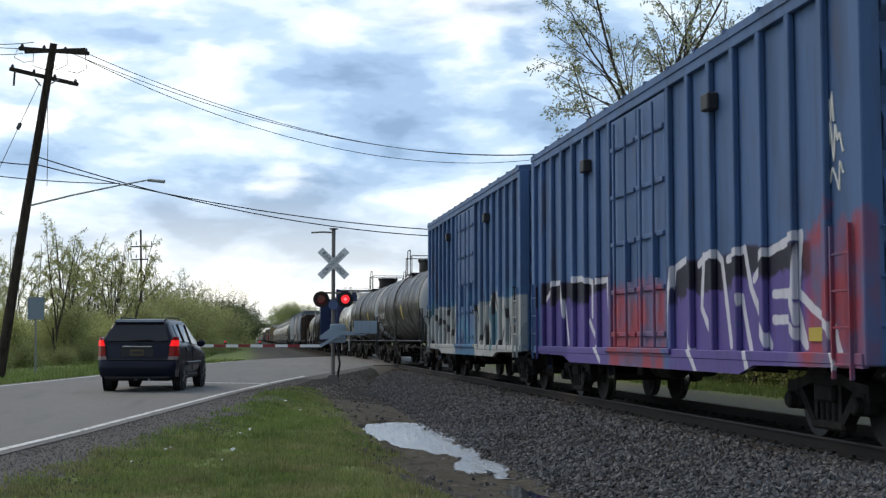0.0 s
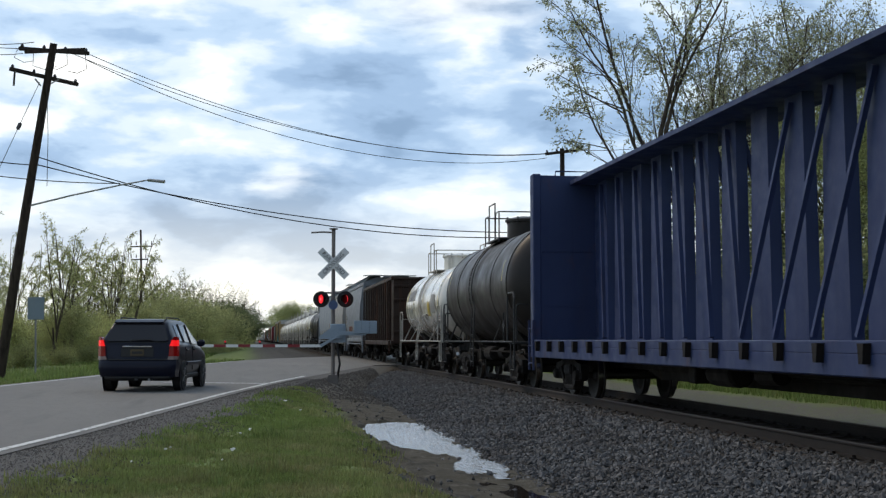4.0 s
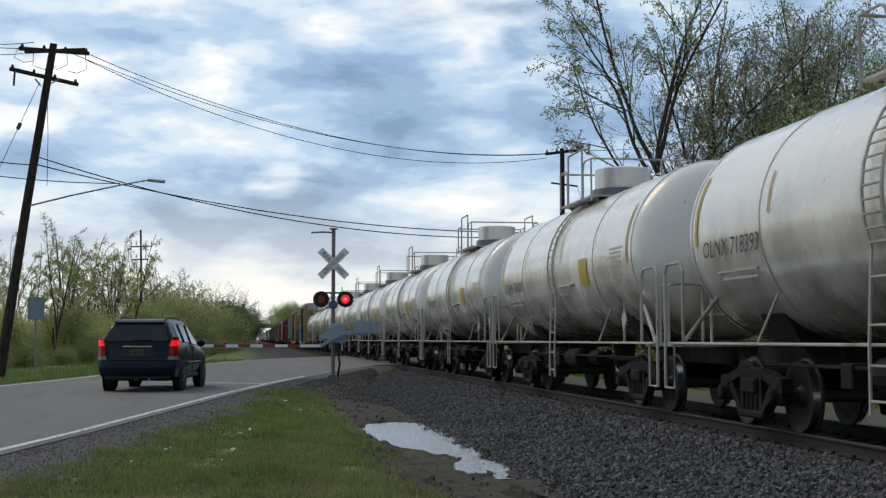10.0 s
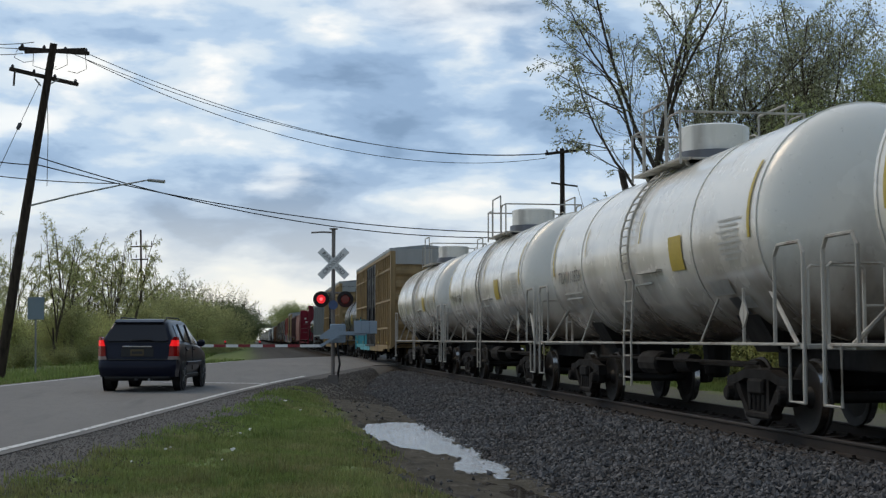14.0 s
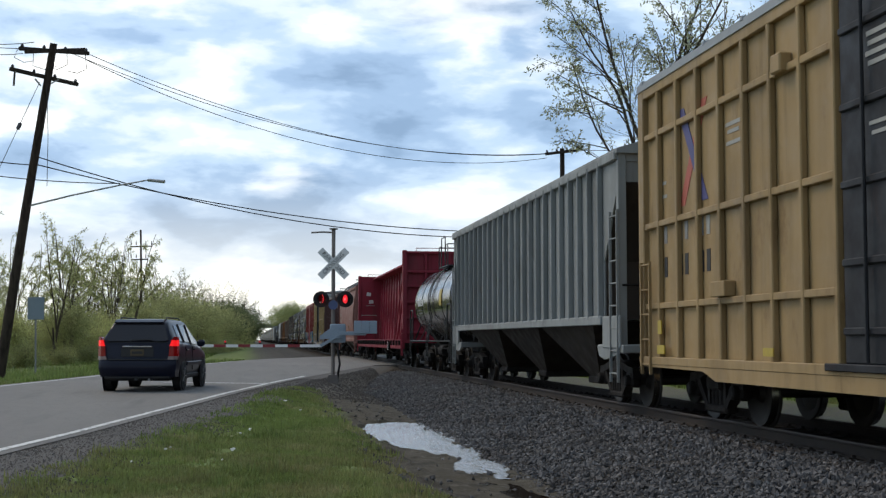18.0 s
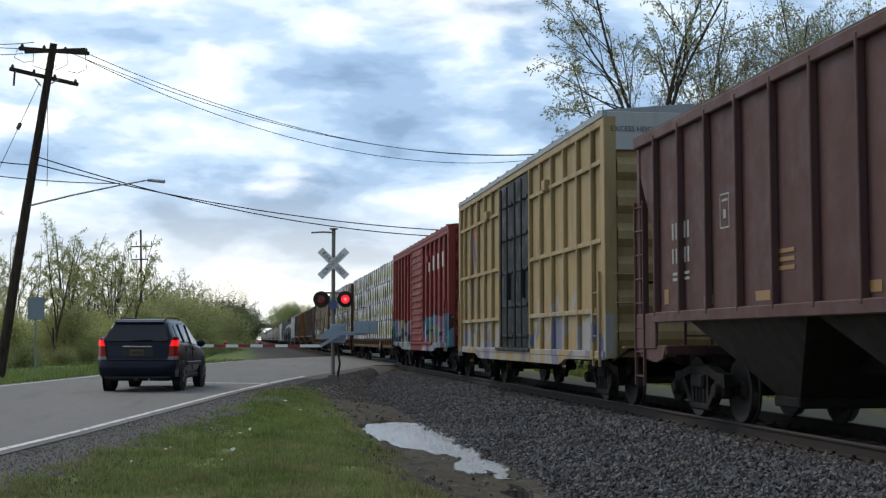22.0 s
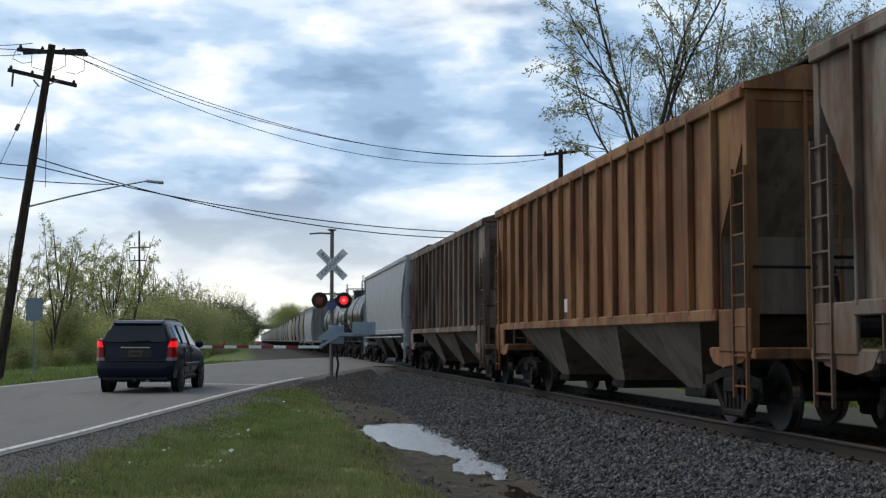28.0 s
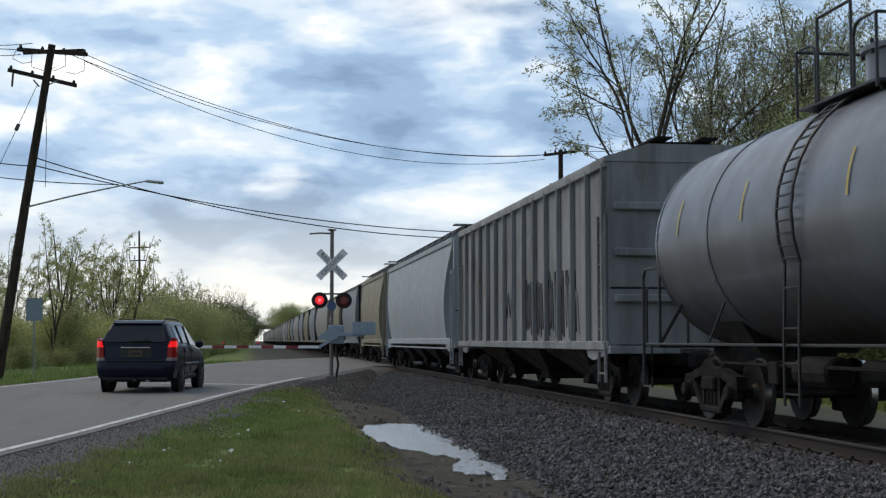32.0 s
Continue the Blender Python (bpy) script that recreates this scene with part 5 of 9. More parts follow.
def wrap_material():
    """White sheeting printed with rows of yellow pointed arches over a plain band, pulled into slanting creases with
    painted shade and shine.
    """
    m = Mat("printed_white_wrap", rough=0.30).base((0.66, 0.685, 0.73))
    y, z = m.axis(1), m.axis(2)
    sway = m.math("MULTIPLY", m.math("SUBTRACT", m.noise(1.4, detail=3), 0.5), 0.5)
    u = m.math("SUBTRACT", m.math("MULTIPLY", m.math("FRACT", m.math("DIVIDE", m.math("ADD", y, sway), 0.93)), 2.0), 1.0)
    v = m.math("ADD", m.math("FRACT", m.math("DIVIDE", m.math("SUBTRACT", z, 1.2), 0.87)), m.math("MULTIPLY", m.math("SUBTRACT", m.noise(2.6, detail=3, offset=(3, 1, 2)), 0.5), 0.22))
    head = m.math("ADD", 0.84, m.math("MULTIPLY", m.math("POWER", m.math("ABSOLUTE", u), 1.9), -0.66))
    ins = m.math("MULTIPLY", m.step(m.math("SUBTRACT", head, v), 0.0, 0.04), m.step(v, 0.20, 0.235))
    m.over((0.36, 0.325, 0.045), m.math("MULTIPLY", ins, m.step(m.noise(5, (1, 1, 0.5), detail=4), 0.3, 0.65, 0.75, 0.97)))
    m.over((0.30, 0.30, 0.20), m.math("MULTIPLY", m.math("MULTIPLY", ins, m.step(m.noise(3.0, (1, 1, 6), detail=3), 0.55, 0.62)), 0.35))
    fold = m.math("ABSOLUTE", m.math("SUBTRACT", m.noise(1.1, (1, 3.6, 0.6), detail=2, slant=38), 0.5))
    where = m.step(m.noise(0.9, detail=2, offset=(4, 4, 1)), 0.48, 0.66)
    # fold shading as colour: dark line in the crease, bright band along its ridge
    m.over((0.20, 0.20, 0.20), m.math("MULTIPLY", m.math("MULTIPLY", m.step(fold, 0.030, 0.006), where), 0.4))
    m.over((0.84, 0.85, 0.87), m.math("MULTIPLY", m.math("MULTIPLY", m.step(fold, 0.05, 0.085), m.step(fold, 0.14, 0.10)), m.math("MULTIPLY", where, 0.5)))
    low = m.step(v, 0.22, 0.16)
    m.over((0.46, 0.48, 0.52), m.math("MULTIPLY", low, m.step(m.noise(6, (1, 1.0, 3), detail=5, dist=1.0), 0.42, 0.60)))
    h = m.math("ADD", m.math("MULTIPLY", m.step(fold, 0.0, 0.14), 0.6), m.noise(3.5, (1, 1.4, 0.8), detail=5, dist=1.2))
    m.bump(h, 0.7, 0.09)
    return m.done()


WRAP = wrap_material()


STRAP = plain("dark_steel_strapping", (0.07, 0.07, 0.075), rough=0.5, metal=0.3, var=0.2, bump=0)


def paper_material():
    m = Mat("tan_paper_wrap", rough=0.6).base((0.42, 0.32, 0.20))
    m.over((0.30, 0.22, 0.13), m.math("MULTIPLY", m.step(m.noise(2.0, detail=4), 0.4, 0.7), 0.6))
    m.over((0.55, 0.47, 0.35), m.math("MULTIPLY", m.step(m.noise(9, (1, 1, 0.3), detail=5), 0.5, 0.75), 0.4))
    m.bump(m.noise(5, detail=5, dist=1.0), 0.5, 0.03)
    return m.done()


PAPER = paper_material()

# ---------------------------------------------------------------- the train, from its first car in view to its last
CARS = []      # (car, time at which its middle passes the viewer)


def put(car, t0, t1):
    CARS.append((car, (t0 + t1) / 2))
    return car


def length(t0, t1):
    return (t1 - t0) * SPEED


def text_on(car, s, size, mat, y, z, x=-1.6, spread=1.0):
    return lettering(s, size, mat, car, on_side(x, y, z), spread)


def bars(car, mat, rows, x=-1.6, name="printed_lines"):
    """Lines of print too small to read."""
    name = "printed_line" if name == "printed_lines" else name
    for y, z, w, h in rows:
        part(name, Geo().box(x - 0.004, x + 0.01, y - w / 2, y + w / 2, z - h / 2, z + h / 2), mat, car)


def ribbon(pts, x, wide, thick=0.009):
    """One bent flat line through (y, z) points on the side of a car."""
    g, n = Geo(), len(pts)
    for i, (y, z) in enumerate(pts):
        a, b = pts[max(0, i - 1)], pts[min(n - 1, i + 1)]
        d = Vector((b[0] - a[0], b[1] - a[1]))
        d = d.normalized() if d.length > 1e-6 else Vector((1, 0))
        o = Vector((-d.y, d.x)) * (wide / 2)
        g.v += [(x - thick, y + o.x, z + o.y), (x + thick, y + o.x, z + o.y), (x + thick, y - o.x, z - o.y), (x - thick, y - o.x, z - o.y)]
    for i in range(n - 1):
        g.f += [(4 * i + k, 4 * i + (k + 1) % 4, 4 * i + 4 + (k + 1) % 4, 4 * i + 4 + k) for k in range(4)]
    g.f += [(3, 2, 1, 0), tuple(4 * n - 4 + k for k in range(4))]
    return g


def scrawl(car, mat, y0, y1, z0, z1, n, x, seed, wide=0.05):
    """An unreadable sprayed zigzag on the side."""
    rng = random.Random(seed)
    pts = [(y0 + (y1 - y0) * (i + rng.uniform(-0.4, 0.4)) / n, (z0 if i % 2 else z1) + rng.uniform(-0.12, 0.12)) for i in range(n + 1)]
    soft = []
    for p, q in zip(pts, pts[1:]):
        soft += [(p[0] + (q[0] - p[0]) * f, p[1] + (q[1] - p[1]) * (3 * f * f - 2 * f ** 3)) for f in (0.0, 0.25, 0.5, 0.75)]
    part("scrawl", ribbon(soft + [pts[-1]], x, wide), mat, car, "unreadable sprayed scrawl")


def build_train():
    a = put(boxcar(length(0.585, 1.280), BLUE_A, "blue steel box car with purple and white spray-painted lettering"), 0.585, 1.280)
    scrawl(a, WHITE, -6.72, -7.2, 3.15, 3.45, 9, -1.504, 31, 0.028)
    scrawl(a, WHITE, -6.74, -7.2, 2.82, 2.98, 9, -1.504, 32, 0.024)
    scrawl(a, WHITE, -6.9, -7.0, 3.55, 3.7, 3, -1.504, 33, 0.028)
    part("panel", Geo().box(-1.52, -1.50, -6.9, -6.3, 1.15, 1.3), YELLOW, a)
    put(boxcar(length(1.335, 2.035), BLUE_B, "blue steel box car with pale spray-painted lettering"), 1.335, 2.035)
    c = put(tankcar(length(2.175, 2.86), 1.5, 2.58, TANK_BLACK, "long black tank car with pale grey ends", head=HEAD_GREY, dome="wide", stripe=[-0.98, -0.7, -0.4, 0.0, 0.4, 0.7, 0.98], marks=[(-2.0, -0.30, 0.45, 0.6, YELLOW)]), 2.175, 2.86)
    text_on(c, "DPRX 258500", 0.38, WHITE, 6.0, 2.25, -1.50)
    bars(c, GREYBAR, [(6.2, 1.98, 1.5, 0.035), (6.0, 1.86, 1.9, 0.035)], -1.37)
    c = put(tankcar(length(2.965, 3.65), 1.5, 2.58, TANK_BLACK, "long black tank car with a pale grey end", head=HEAD_GREY, dome="wide", stripe=[-0.98, -0.7, -0.4, 0.0, 0.4, 0.7, 0.98], marks=[(-4.2, -0.30, 0.45, 0.6, YELLOW)]), 2.965, 3.65)
    text_on(c, "DPRX", 0.38, WHITE, 6.35, 2.2, -1.50)
    for i in range(5):
        bars(c, GREYBAR, [(6.75 - 0.2 * i, 1.95, 0.14, 0.03), (6.65 - 0.2 * i, 1.84, 0.14, 0.03)], -1.36)

    def white_tank(t0, t1, mark, dome="tall", brand=False, yellow=True, R=1.5, zc=2.62):
        L = length(t0, t1)
        mk = [(-L * 0.22, -0.20, 0.58, 0.5, YELLOW), (-L * 0.42, -0.18, 0.8, 0.55, DATA)]
        mk += [(-L * 0.345, -0.75, 0.75, 0.22, DATA_DK), (-L * 0.365, -1.0, 0.36, 0.30, BLACK), (-L * 0.40, -0.95, 0.4, 0.2, DATA_DK)]
        if brand:
            mk[1] = (-L * 0.34, -0.02, 0.95, 0.62, DATA_DK)
            mk += [(L * 0.46 - 0.34 * i, 0.42, 0.26, 0.42, YELLOW if i == 0 else GREYBAR) for i in range(7)]
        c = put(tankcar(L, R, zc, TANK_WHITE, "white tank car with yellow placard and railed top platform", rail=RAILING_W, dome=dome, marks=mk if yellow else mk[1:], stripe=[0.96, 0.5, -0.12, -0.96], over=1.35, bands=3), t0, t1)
        if mark:
            text_on(c, mark, 0.33, BLACK, L * 0.365, 2.28 if brand else 2.36, -R - 0.012)
        bars(c, DATA, [(L * 0.365, 2.06, 1.4, 0.03), (L * 0.355, 1.96, 1.2, 0.03), (-L * 0.05, 2.15, 1.1, 0.03), (-L * 0.05, 2.05, 0.9, 0.03)], -R + 0.085)
        return c

    white_tank(3.785, 4.21, "PROX 17320", "wide", True, R=1.37, zc=2.45)
    cb = put(centrebeam(length(4.312, 5.312), BLUE_DK, "empty dark blue centre-beam flat car", 4.8), 4.312, 5.312)
    lettering("CAUTION", 0.17, WHITE, cb, Matrix(((1, 0, 0, -0.35), (0, 0, -1, -11.18), (0, 1, 0, 4.66), (0, 0, 0, 1))))
    put(tankcar(length(5.43, 5.86), 1.5, 2.55, TANK_BLACK, "short plain black tank car", dome="wide", stripe=[-0.9, 0.9]), 5.43, 5.86)
    white_tank(5.985, 6.395, "PROX 17341", "wide", True, R=1.37, zc=2.45)
    c = put(gondola(length(6.575, 7.205), GON_RUST, "high-sided rusted gondola car with pale streaks"), 6.575, 7.205)
    rng = random.Random(4)
    for i in range(16):
        bars(c, DATA if i % 3 else RUST_TAG, [(rng.uniform(-6.2, 6.2), rng.uniform(1.3, 3.2), rng.uniform(0.02, 0.07), rng.uniform(0.1, 0.45))], -1.463, "paint_scar")
    put(smooth_hopper(length(7.26, 7.815), HOP_DIM, "grey covered hopper with curved sides", bulge=0.24, round_end=True), 7.26, 7.815)
    c = CARS[-1][0]
    text_on(c, "323060", 0.35, BLACK, 4.15, 2.50, -1.625)
    text_on(c, "NAHX", 0.29, GREYBAR, 4.45, 2.98, -1.625)
    scrawl(c, RUST_TAG, 3.0, 0.4, 1.62, 2.05, 17, -1.57, 3, 0.04)
    part("yellow_stripe", Geo().box(-1.63, -1.60, 4.95, 5.0, 2.2, 2.75), OCHRE, c)
    c = put(smooth_hopper(length(7.88, 8.40), HOP_WARM, "pale grey covered hopper with curved sides", bulge=0.24, round_end=True), 7.88, 8.40)
    scrawl(c, GREYBAR, 3.4, -1.6, 1.45, 1.95, 22, -1.55, 5, 0.05)
    c = put(smooth_hopper(length(8.46, 9.38), HOP_GREY, "long grey covered hopper", nbay=4, bulge=0.10, sill=1.25, eave=4.36, top=4.70), 8.46, 9.38)
    bars(c, OCHRE, [(y, 1.68, 0.045, 0.42) for y in (6.4, 3.75, 1.1, -1.55, -4.2)], -1.525, "yellow_stripe")
    bars(c, OCHRE, [(-6.9, 1.95, 0.06, 0.95)], -1.545, "yellow_stripe")
    bars(c, GREYBAR, [(y + d, 1.95 - 0.12 * k, 0.34, 0.02) for y in (5.1, -2.5, -5.4) for d in (0.0, -0.45) for k in range(3)], -1.532)
    c = put(tankcar(length(9.515, 10.21), 1.5, 2.58, TANK_BLACK, "long black tank car with yellow reflective stripes", dome="wide", stripe=[-0.9, -0.6, -0.3, 0.1, 0.4, 0.7, 0.97], marks=[(4.9, -0.45, 0.5, 0.42, YELLOW)]), 9.515, 10.21)
    text_on(c, "UTLX 600", 0.36, YELLOW, 6.5, 2.75, -1.52)
    ends = [10.832, 11.46, 12.09, 12.715, 13.345, 13.975, 14.605, 15.235, 15.865, 16.50]
    names = ["OLNX 718393", "OLNX 718200", "TILX 110639", "OLNX 718186", "OLNX 718218", "TILX 110788", "TILX 120812", "TILX 110556", "TILX 110084", ""]
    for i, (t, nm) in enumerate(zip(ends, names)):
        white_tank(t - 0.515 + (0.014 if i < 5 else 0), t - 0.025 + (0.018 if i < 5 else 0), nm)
    c = CARS[-6][0]
    for letter in (((0, 0), (0, .42), (.25, 0), (.25, .42)), ((.42, .05), (.42, .3), (.65, .3), (.65, .05), (.42, .05)), ((.05, -.1), (.05, -.5), (.3, -.5), (.3, -.1)), ((.45, -.55), (.45, -.12), (.68, -.12), (.68, -.35), (.45, -.35))):
        # on the dished front end of the tank
        g = Geo()
        pts = []
        for p, q in letter:
            x, z = -1.08 + 0.62 * p, 2.70 + 0.6 * q
            pts.append(Vector((x, -length(12.844, 13.338) / 2 - 0.62 * math.sqrt(max(0.0, 1 - (x * x + (z - 2.62) ** 2) / 2.25)) - 0.02, z)))
        for u, w in zip(pts, pts[1:]):
            g.bar(u, w, 0.04)
        part("sprayed_letter", g, BLACK, c, "sprayed black capital letter")
    c = put(boxcar(length(16.58, 17.42), TAN_O, "tan high-cube box car with cyan spray-painted lettering", "grid", 5.18, 0.74, 4.64, BLACK_DOOR, HEAD_GREY), 16.58, 17.42)
    tank_p = put(tankcar(length(17.53, 17.975), 1.38, 2.47, TANK_DULL, "short black tank car with a yellow placard", dome="wide", stripe=[-0.95, 0.45, 0.75, 0.97], marks=[(-1.5, -0.03, 0.5, 0.58, YELLOW), (-2.9, 0.05, 0.5, 0.55, DATA)]), 17.53, 17.975)
    text_on(tank_p, "TILX 101657", 0.30, WHITE, 3.55, 2.45, -1.395)
    bars(tank_p, GREYBAR, [(3.4, 2.18, 1.3, 0.035), (3.3, 2.08, 1.1, 0.035), (-3.6, 2.3, 0.7, 0.035), (-3.6, 2.2, 0.7, 0.035), (-3.6, 2.1, 0.6, 0.035)], -1.34)
    c = put(boxcar(length(18.085, 18.925), TAN_Q, "tan high-cube box car with black double doors", "grid", 5.18, 0.74, 4.64, BLACK_DOOR, HEAD_GREY), 18.085, 18.925)
    lettering("EXCESS HEIGHT CAR", 0.13, BLACK, c, Matrix(((1, 0, 0, -0.85), (0, 0, -1, -length(18.085, 18.925) / 2 - 0.004), (0, 1, 0, 4.82), (0, 0, 0, 1))))
    for i in range(6):
        part("number_mark", Geo().box(0.72 + 0.1 * i, 0.79 + 0.1 * i, -length(18.085, 18.925) / 2 - 0.006, -length(18.085, 18.925) / 2 + 0.02, 4.77, 4.87), BLACK, c)
    for cc in (CARS[-3][0], c):
        logo(cc, 7.05, 3.77)
        for i, y in enumerate((8.55, 8.30, 7.62, 7.37, 6.72, 6.47)):
            bars(cc, GREYBAR if i < 5 else DATA, [(y, 2.72, 0.13, 0.26)], -1.503, "number_mark")
            bars(cc, BLACK, [(y, 2.24, 0.14, 0.30)], -1.503, "number_mark")
        bars(cc, DATA, [(5.5, 3.95, 0.55, 0.05), (5.5, 3.85, 0.4, 0.05), (5.45, 3.7, 0.6, 0.05), (8.4, 3.5, 0.3, 0.05), (8.4, 3.3, 0.35, 0.05)], -1.503)
        bars(cc, YELLOW, [(8.25, 1.02, 0.34, 0.13), (8.3, 1.35, 0.16, 0.2), (4.2, 1.02, 0.3, 0.1), (-4.2, 1.02, 0.3, 0.1), (-8.2, 1.02, 0.3, 0.1)], -1.615, "reflector")
        part("defect_card_box", Geo().box(-1.66, -1.50, 5.5, 6.0, 1.72, 1.92, 0.01), TAN_Q, cc)
        for y in (1.3, -1.0):
            bars(cc, DATA, [(y, 4.20, 0.75, 0.05), (y + 0.05, 4.10, 0.6, 0.05), (y, 4.0, 0.8, 0.05), (y + 0.1, 3.9, 0.5, 0.05), (y, 3.3, 0.7, 0.04), (y, 3.2, 0.6, 0.04)], -1.565)
    c = put(ribbed_hopper(length(18.985, 19.80), HOP_MID, "grey ribbed covered hopper", npost=23), 18.985, 19.80)
    for s, y, z in (("A", 6.84, 2.83), ("EX", 6.12, 2.83), ("2", 6.84, 2.25), ("48", 6.12, 2.25), ("60", 5.39, 2.25)):
        part("number_panel", Geo().box(-1.492, -1.482, y - 0.21, y + 0.21, z - 0.21, z + 0.21), WHITE, c)
        text_on(c, s, 0.31, BLACK, y, z, -1.498)
    c = put(tankcar(length(19.87, 20.26), 1.38, 2.47, TANK_GLOSS, "short glossy black tank car", dome="wide", stripe=[0.97], marks=[(-2.3, 0.1, 0.55, 0.55, YELLOW)]), 19.87, 20.26)
    bars(c, WHITE, [(3.5 - 0.17 * i - (0.1 if i > 3 else 0), 2.5, 0.1, 0.2) for i in range(8)], -1.385, "number_mark")
    bars(c, GREYBAR, [(3.0, 2.24, 1.1, 0.03), (2.95, 2.14, 0.9, 0.03), (-2.6, 2.35, 0.6, 0.03), (-2.6, 2.25, 0.6, 0.03)], -1.355)
    c = put(centrebeam(length(20.417, 21.433), RED_CB, "empty red centre-beam flat car", 4.8), 20.417, 21.433)
    e = length(20.417, 21.433) / 2 - 0.30
    for x, z, turn in ((-0.86, 3.78, 8), (-0.72, 3.34, -6)):
        part("torn_label", Geo().box(-0.13, 0.13, -0.008, -0.002, -0.10, 0.10, 0.002), WHITE, c, "torn white paper label", at=pose(x, e, z, 0, turn, 0))
    for x, z, w in ((-0.75, 3.1, 0.5), (-0.8, 2.05, 0.62), (-0.85, 2.55, 0.9)):
        part("chalk_line", Geo().box(x - w / 2, x + w / 2, e - 0.016, e - 0.013, z, z + 0.03), DATA, c, "worn chalk mark")
    c = put(smooth_hopper(length(21.50, 22.135), HOP_PINK, "faded red covered hopper with curved sides", bulge=0.12, rails=False), 21.50, 22.135)
    for i in range(6):
        bars(c, DATA, [(5.0 - 0.11 * i, 2.80 if i < 4 else 2.42, 0.06, 0.2), (4.95 - 0.11 * i, 2.42, 0.06, 0.2)], -1.545, "number_mark")
    bars(c, DATA, [(5.0, 3.34, 0.2, 0.2), (-3.5, 2.4, 0.7, 0.025), (-3.5, 2.3, 0.7, 0.025), (-3.5, 2.2, 0.5, 0.025)], -1.545)
    for dy, dz, w, h in ((0, 0.16, 0.3, 0.03), (0, -0.16, 0.3, 0.03), (0.15, 0, 0.03, 0.34), (-0.15, 0, 0.03, 0.34)):
        bars(c, OCHRE, [(-2.15 + dy, 1.92 + dz, w, h)], -1.53, "data_frame")
    c = put(ribbed_hopper(length(22.185, 22.945), HOP_BROWN, "brown ribbed covered hopper", npost=14), 22.185, 22.945)
    for y in (6.68, 6.52, 6.16, 6.0):
        bars(c, DATA, [(y, 2.74, 0.07, 0.24), (y, 2.38, 0.07, 0.22)], -1.485, "number_mark")
    bars(c, DATA, [(6.6, 2.12, 0.2, 0.04), (6.08, 2.12, 0.22, 0.04), (6.6, 2.04, 0.2, 0.04), (6.08, 2.04, 0.22, 0.04)], -1.485)
    for dy, dz, w, h in ((0, 0.22, 0.32, 0.02), (0, -0.22, 0.32, 0.02), (0.16, 0, 0.02, 0.44), (-0.16, 0, 0.02, 0.44), (0, 0.14, 0.2, 0.03), (0, -0.04, 0.1, 0.12)):
        bars(c, DATA, [(4.55 + dy, 2.85 + dz, w, h)], -1.485, "data_frame")
    bars(c, OCHRE, [(7.0, 1.8, 0.2, 0.22), (5.2, 1.7, 0.34, 0.12), (3.3, 1.7, 0.45, 0.12), (2.6, 2.2, 0.5, 0.05), (2.6, 2.1, 0.5, 0.05), (2.6, 2.0, 0.5, 0.05), (0.5, 1.7, 0.45, 0.12), (-3, 1.7, 0.45, 0.12)], -1.485, "reflector")
    c = put(boxcar(length(23.015, 23.73), TAN_X, "yellow-tan box car with black doors and grey spray paint", "grid", 5.18, 0.80, 3.3, BLACK_DOOR, HEAD_GREY), 23.015, 23.73)
    lettering("EXCESS HEIGHT CAR", 0.13, BLACK, c, Matrix(((1, 0, 0, -0.85), (0, 0, -1, -length(23.015, 23.73) / 2 - 0.004), (0, 1, 0, 4.82), (0, 0, 0, 1))))
    logo(c, 5.85, 3.75)
    bars(c, GREYBAR, [(6.6, 2.55, 0.24, 0.3), (6.2, 2.55, 0.24, 0.3), (5.55, 2.55, 0.24, 0.3), (5.1, 2.55, 0.24, 0.3), (6.5, 2.1, 0.24, 0.3), (6.1, 2.1, 0.24, 0.3), (5.5, 2.1, 0.24, 0.3), (5.1, 2.1, 0.24, 0.3)], -1.502)
    c = put(boxcar(length(23.82, 24.53), RED_Y, "red box car with sliding door and pastel spray-painted lettering", "sliding", 4.75, 0.90, 3.0, RED_DOOR), 23.82, 24.53)
    for i, y in enumerate((-2.9, -4.0, -5.1, -6.2)):
        bars(c, WHITE, [(y, 3.75, 0.30, 0.5)], -1.505, "brand_mark")
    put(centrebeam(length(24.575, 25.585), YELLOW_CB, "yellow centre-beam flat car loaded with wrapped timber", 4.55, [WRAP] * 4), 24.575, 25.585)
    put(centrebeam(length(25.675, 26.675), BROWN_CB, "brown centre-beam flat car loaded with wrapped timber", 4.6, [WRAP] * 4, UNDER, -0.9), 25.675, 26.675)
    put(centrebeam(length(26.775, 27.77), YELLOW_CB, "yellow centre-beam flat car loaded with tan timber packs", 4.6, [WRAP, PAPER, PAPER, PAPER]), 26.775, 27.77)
    put(ribbed_hopper(length(27.87, 28.645), HOP_DIRTY, "dirty grey ribbed covered hopper streaked with rust", npost=16, slope=HOP_DIRTY, under=HOP_BAY), 27.87, 28.645)
    c = put(ribbed_hopper(length(28.725, 29.475), HOP_ORANGE, "rust-orange ribbed covered hopper", npost=16, slope=HOP_BAY, under=HOP_BAY), 28.725, 29.475)
    bars(c, WHITE, [(1.2, 1.85, 0.24, 0.26)], -1.485)
    put(ribbed_hopper(length(29.545, 30.27), HOP_DIRTY, "brown and grey ribbed covered hopper", npost=16, slope=HOP_DIRTY, under=HOP_BAY), 29.545, 30.27)
    c = put(smooth_hopper(length(30.335, 31.185), HOP_LIGHT, "pale grey covered hopper with plain sides", sill=1.50, bulge=0.10, nbay=3, rails=True, high=False, eave=4.50, top=4.80), 30.335, 31.185)
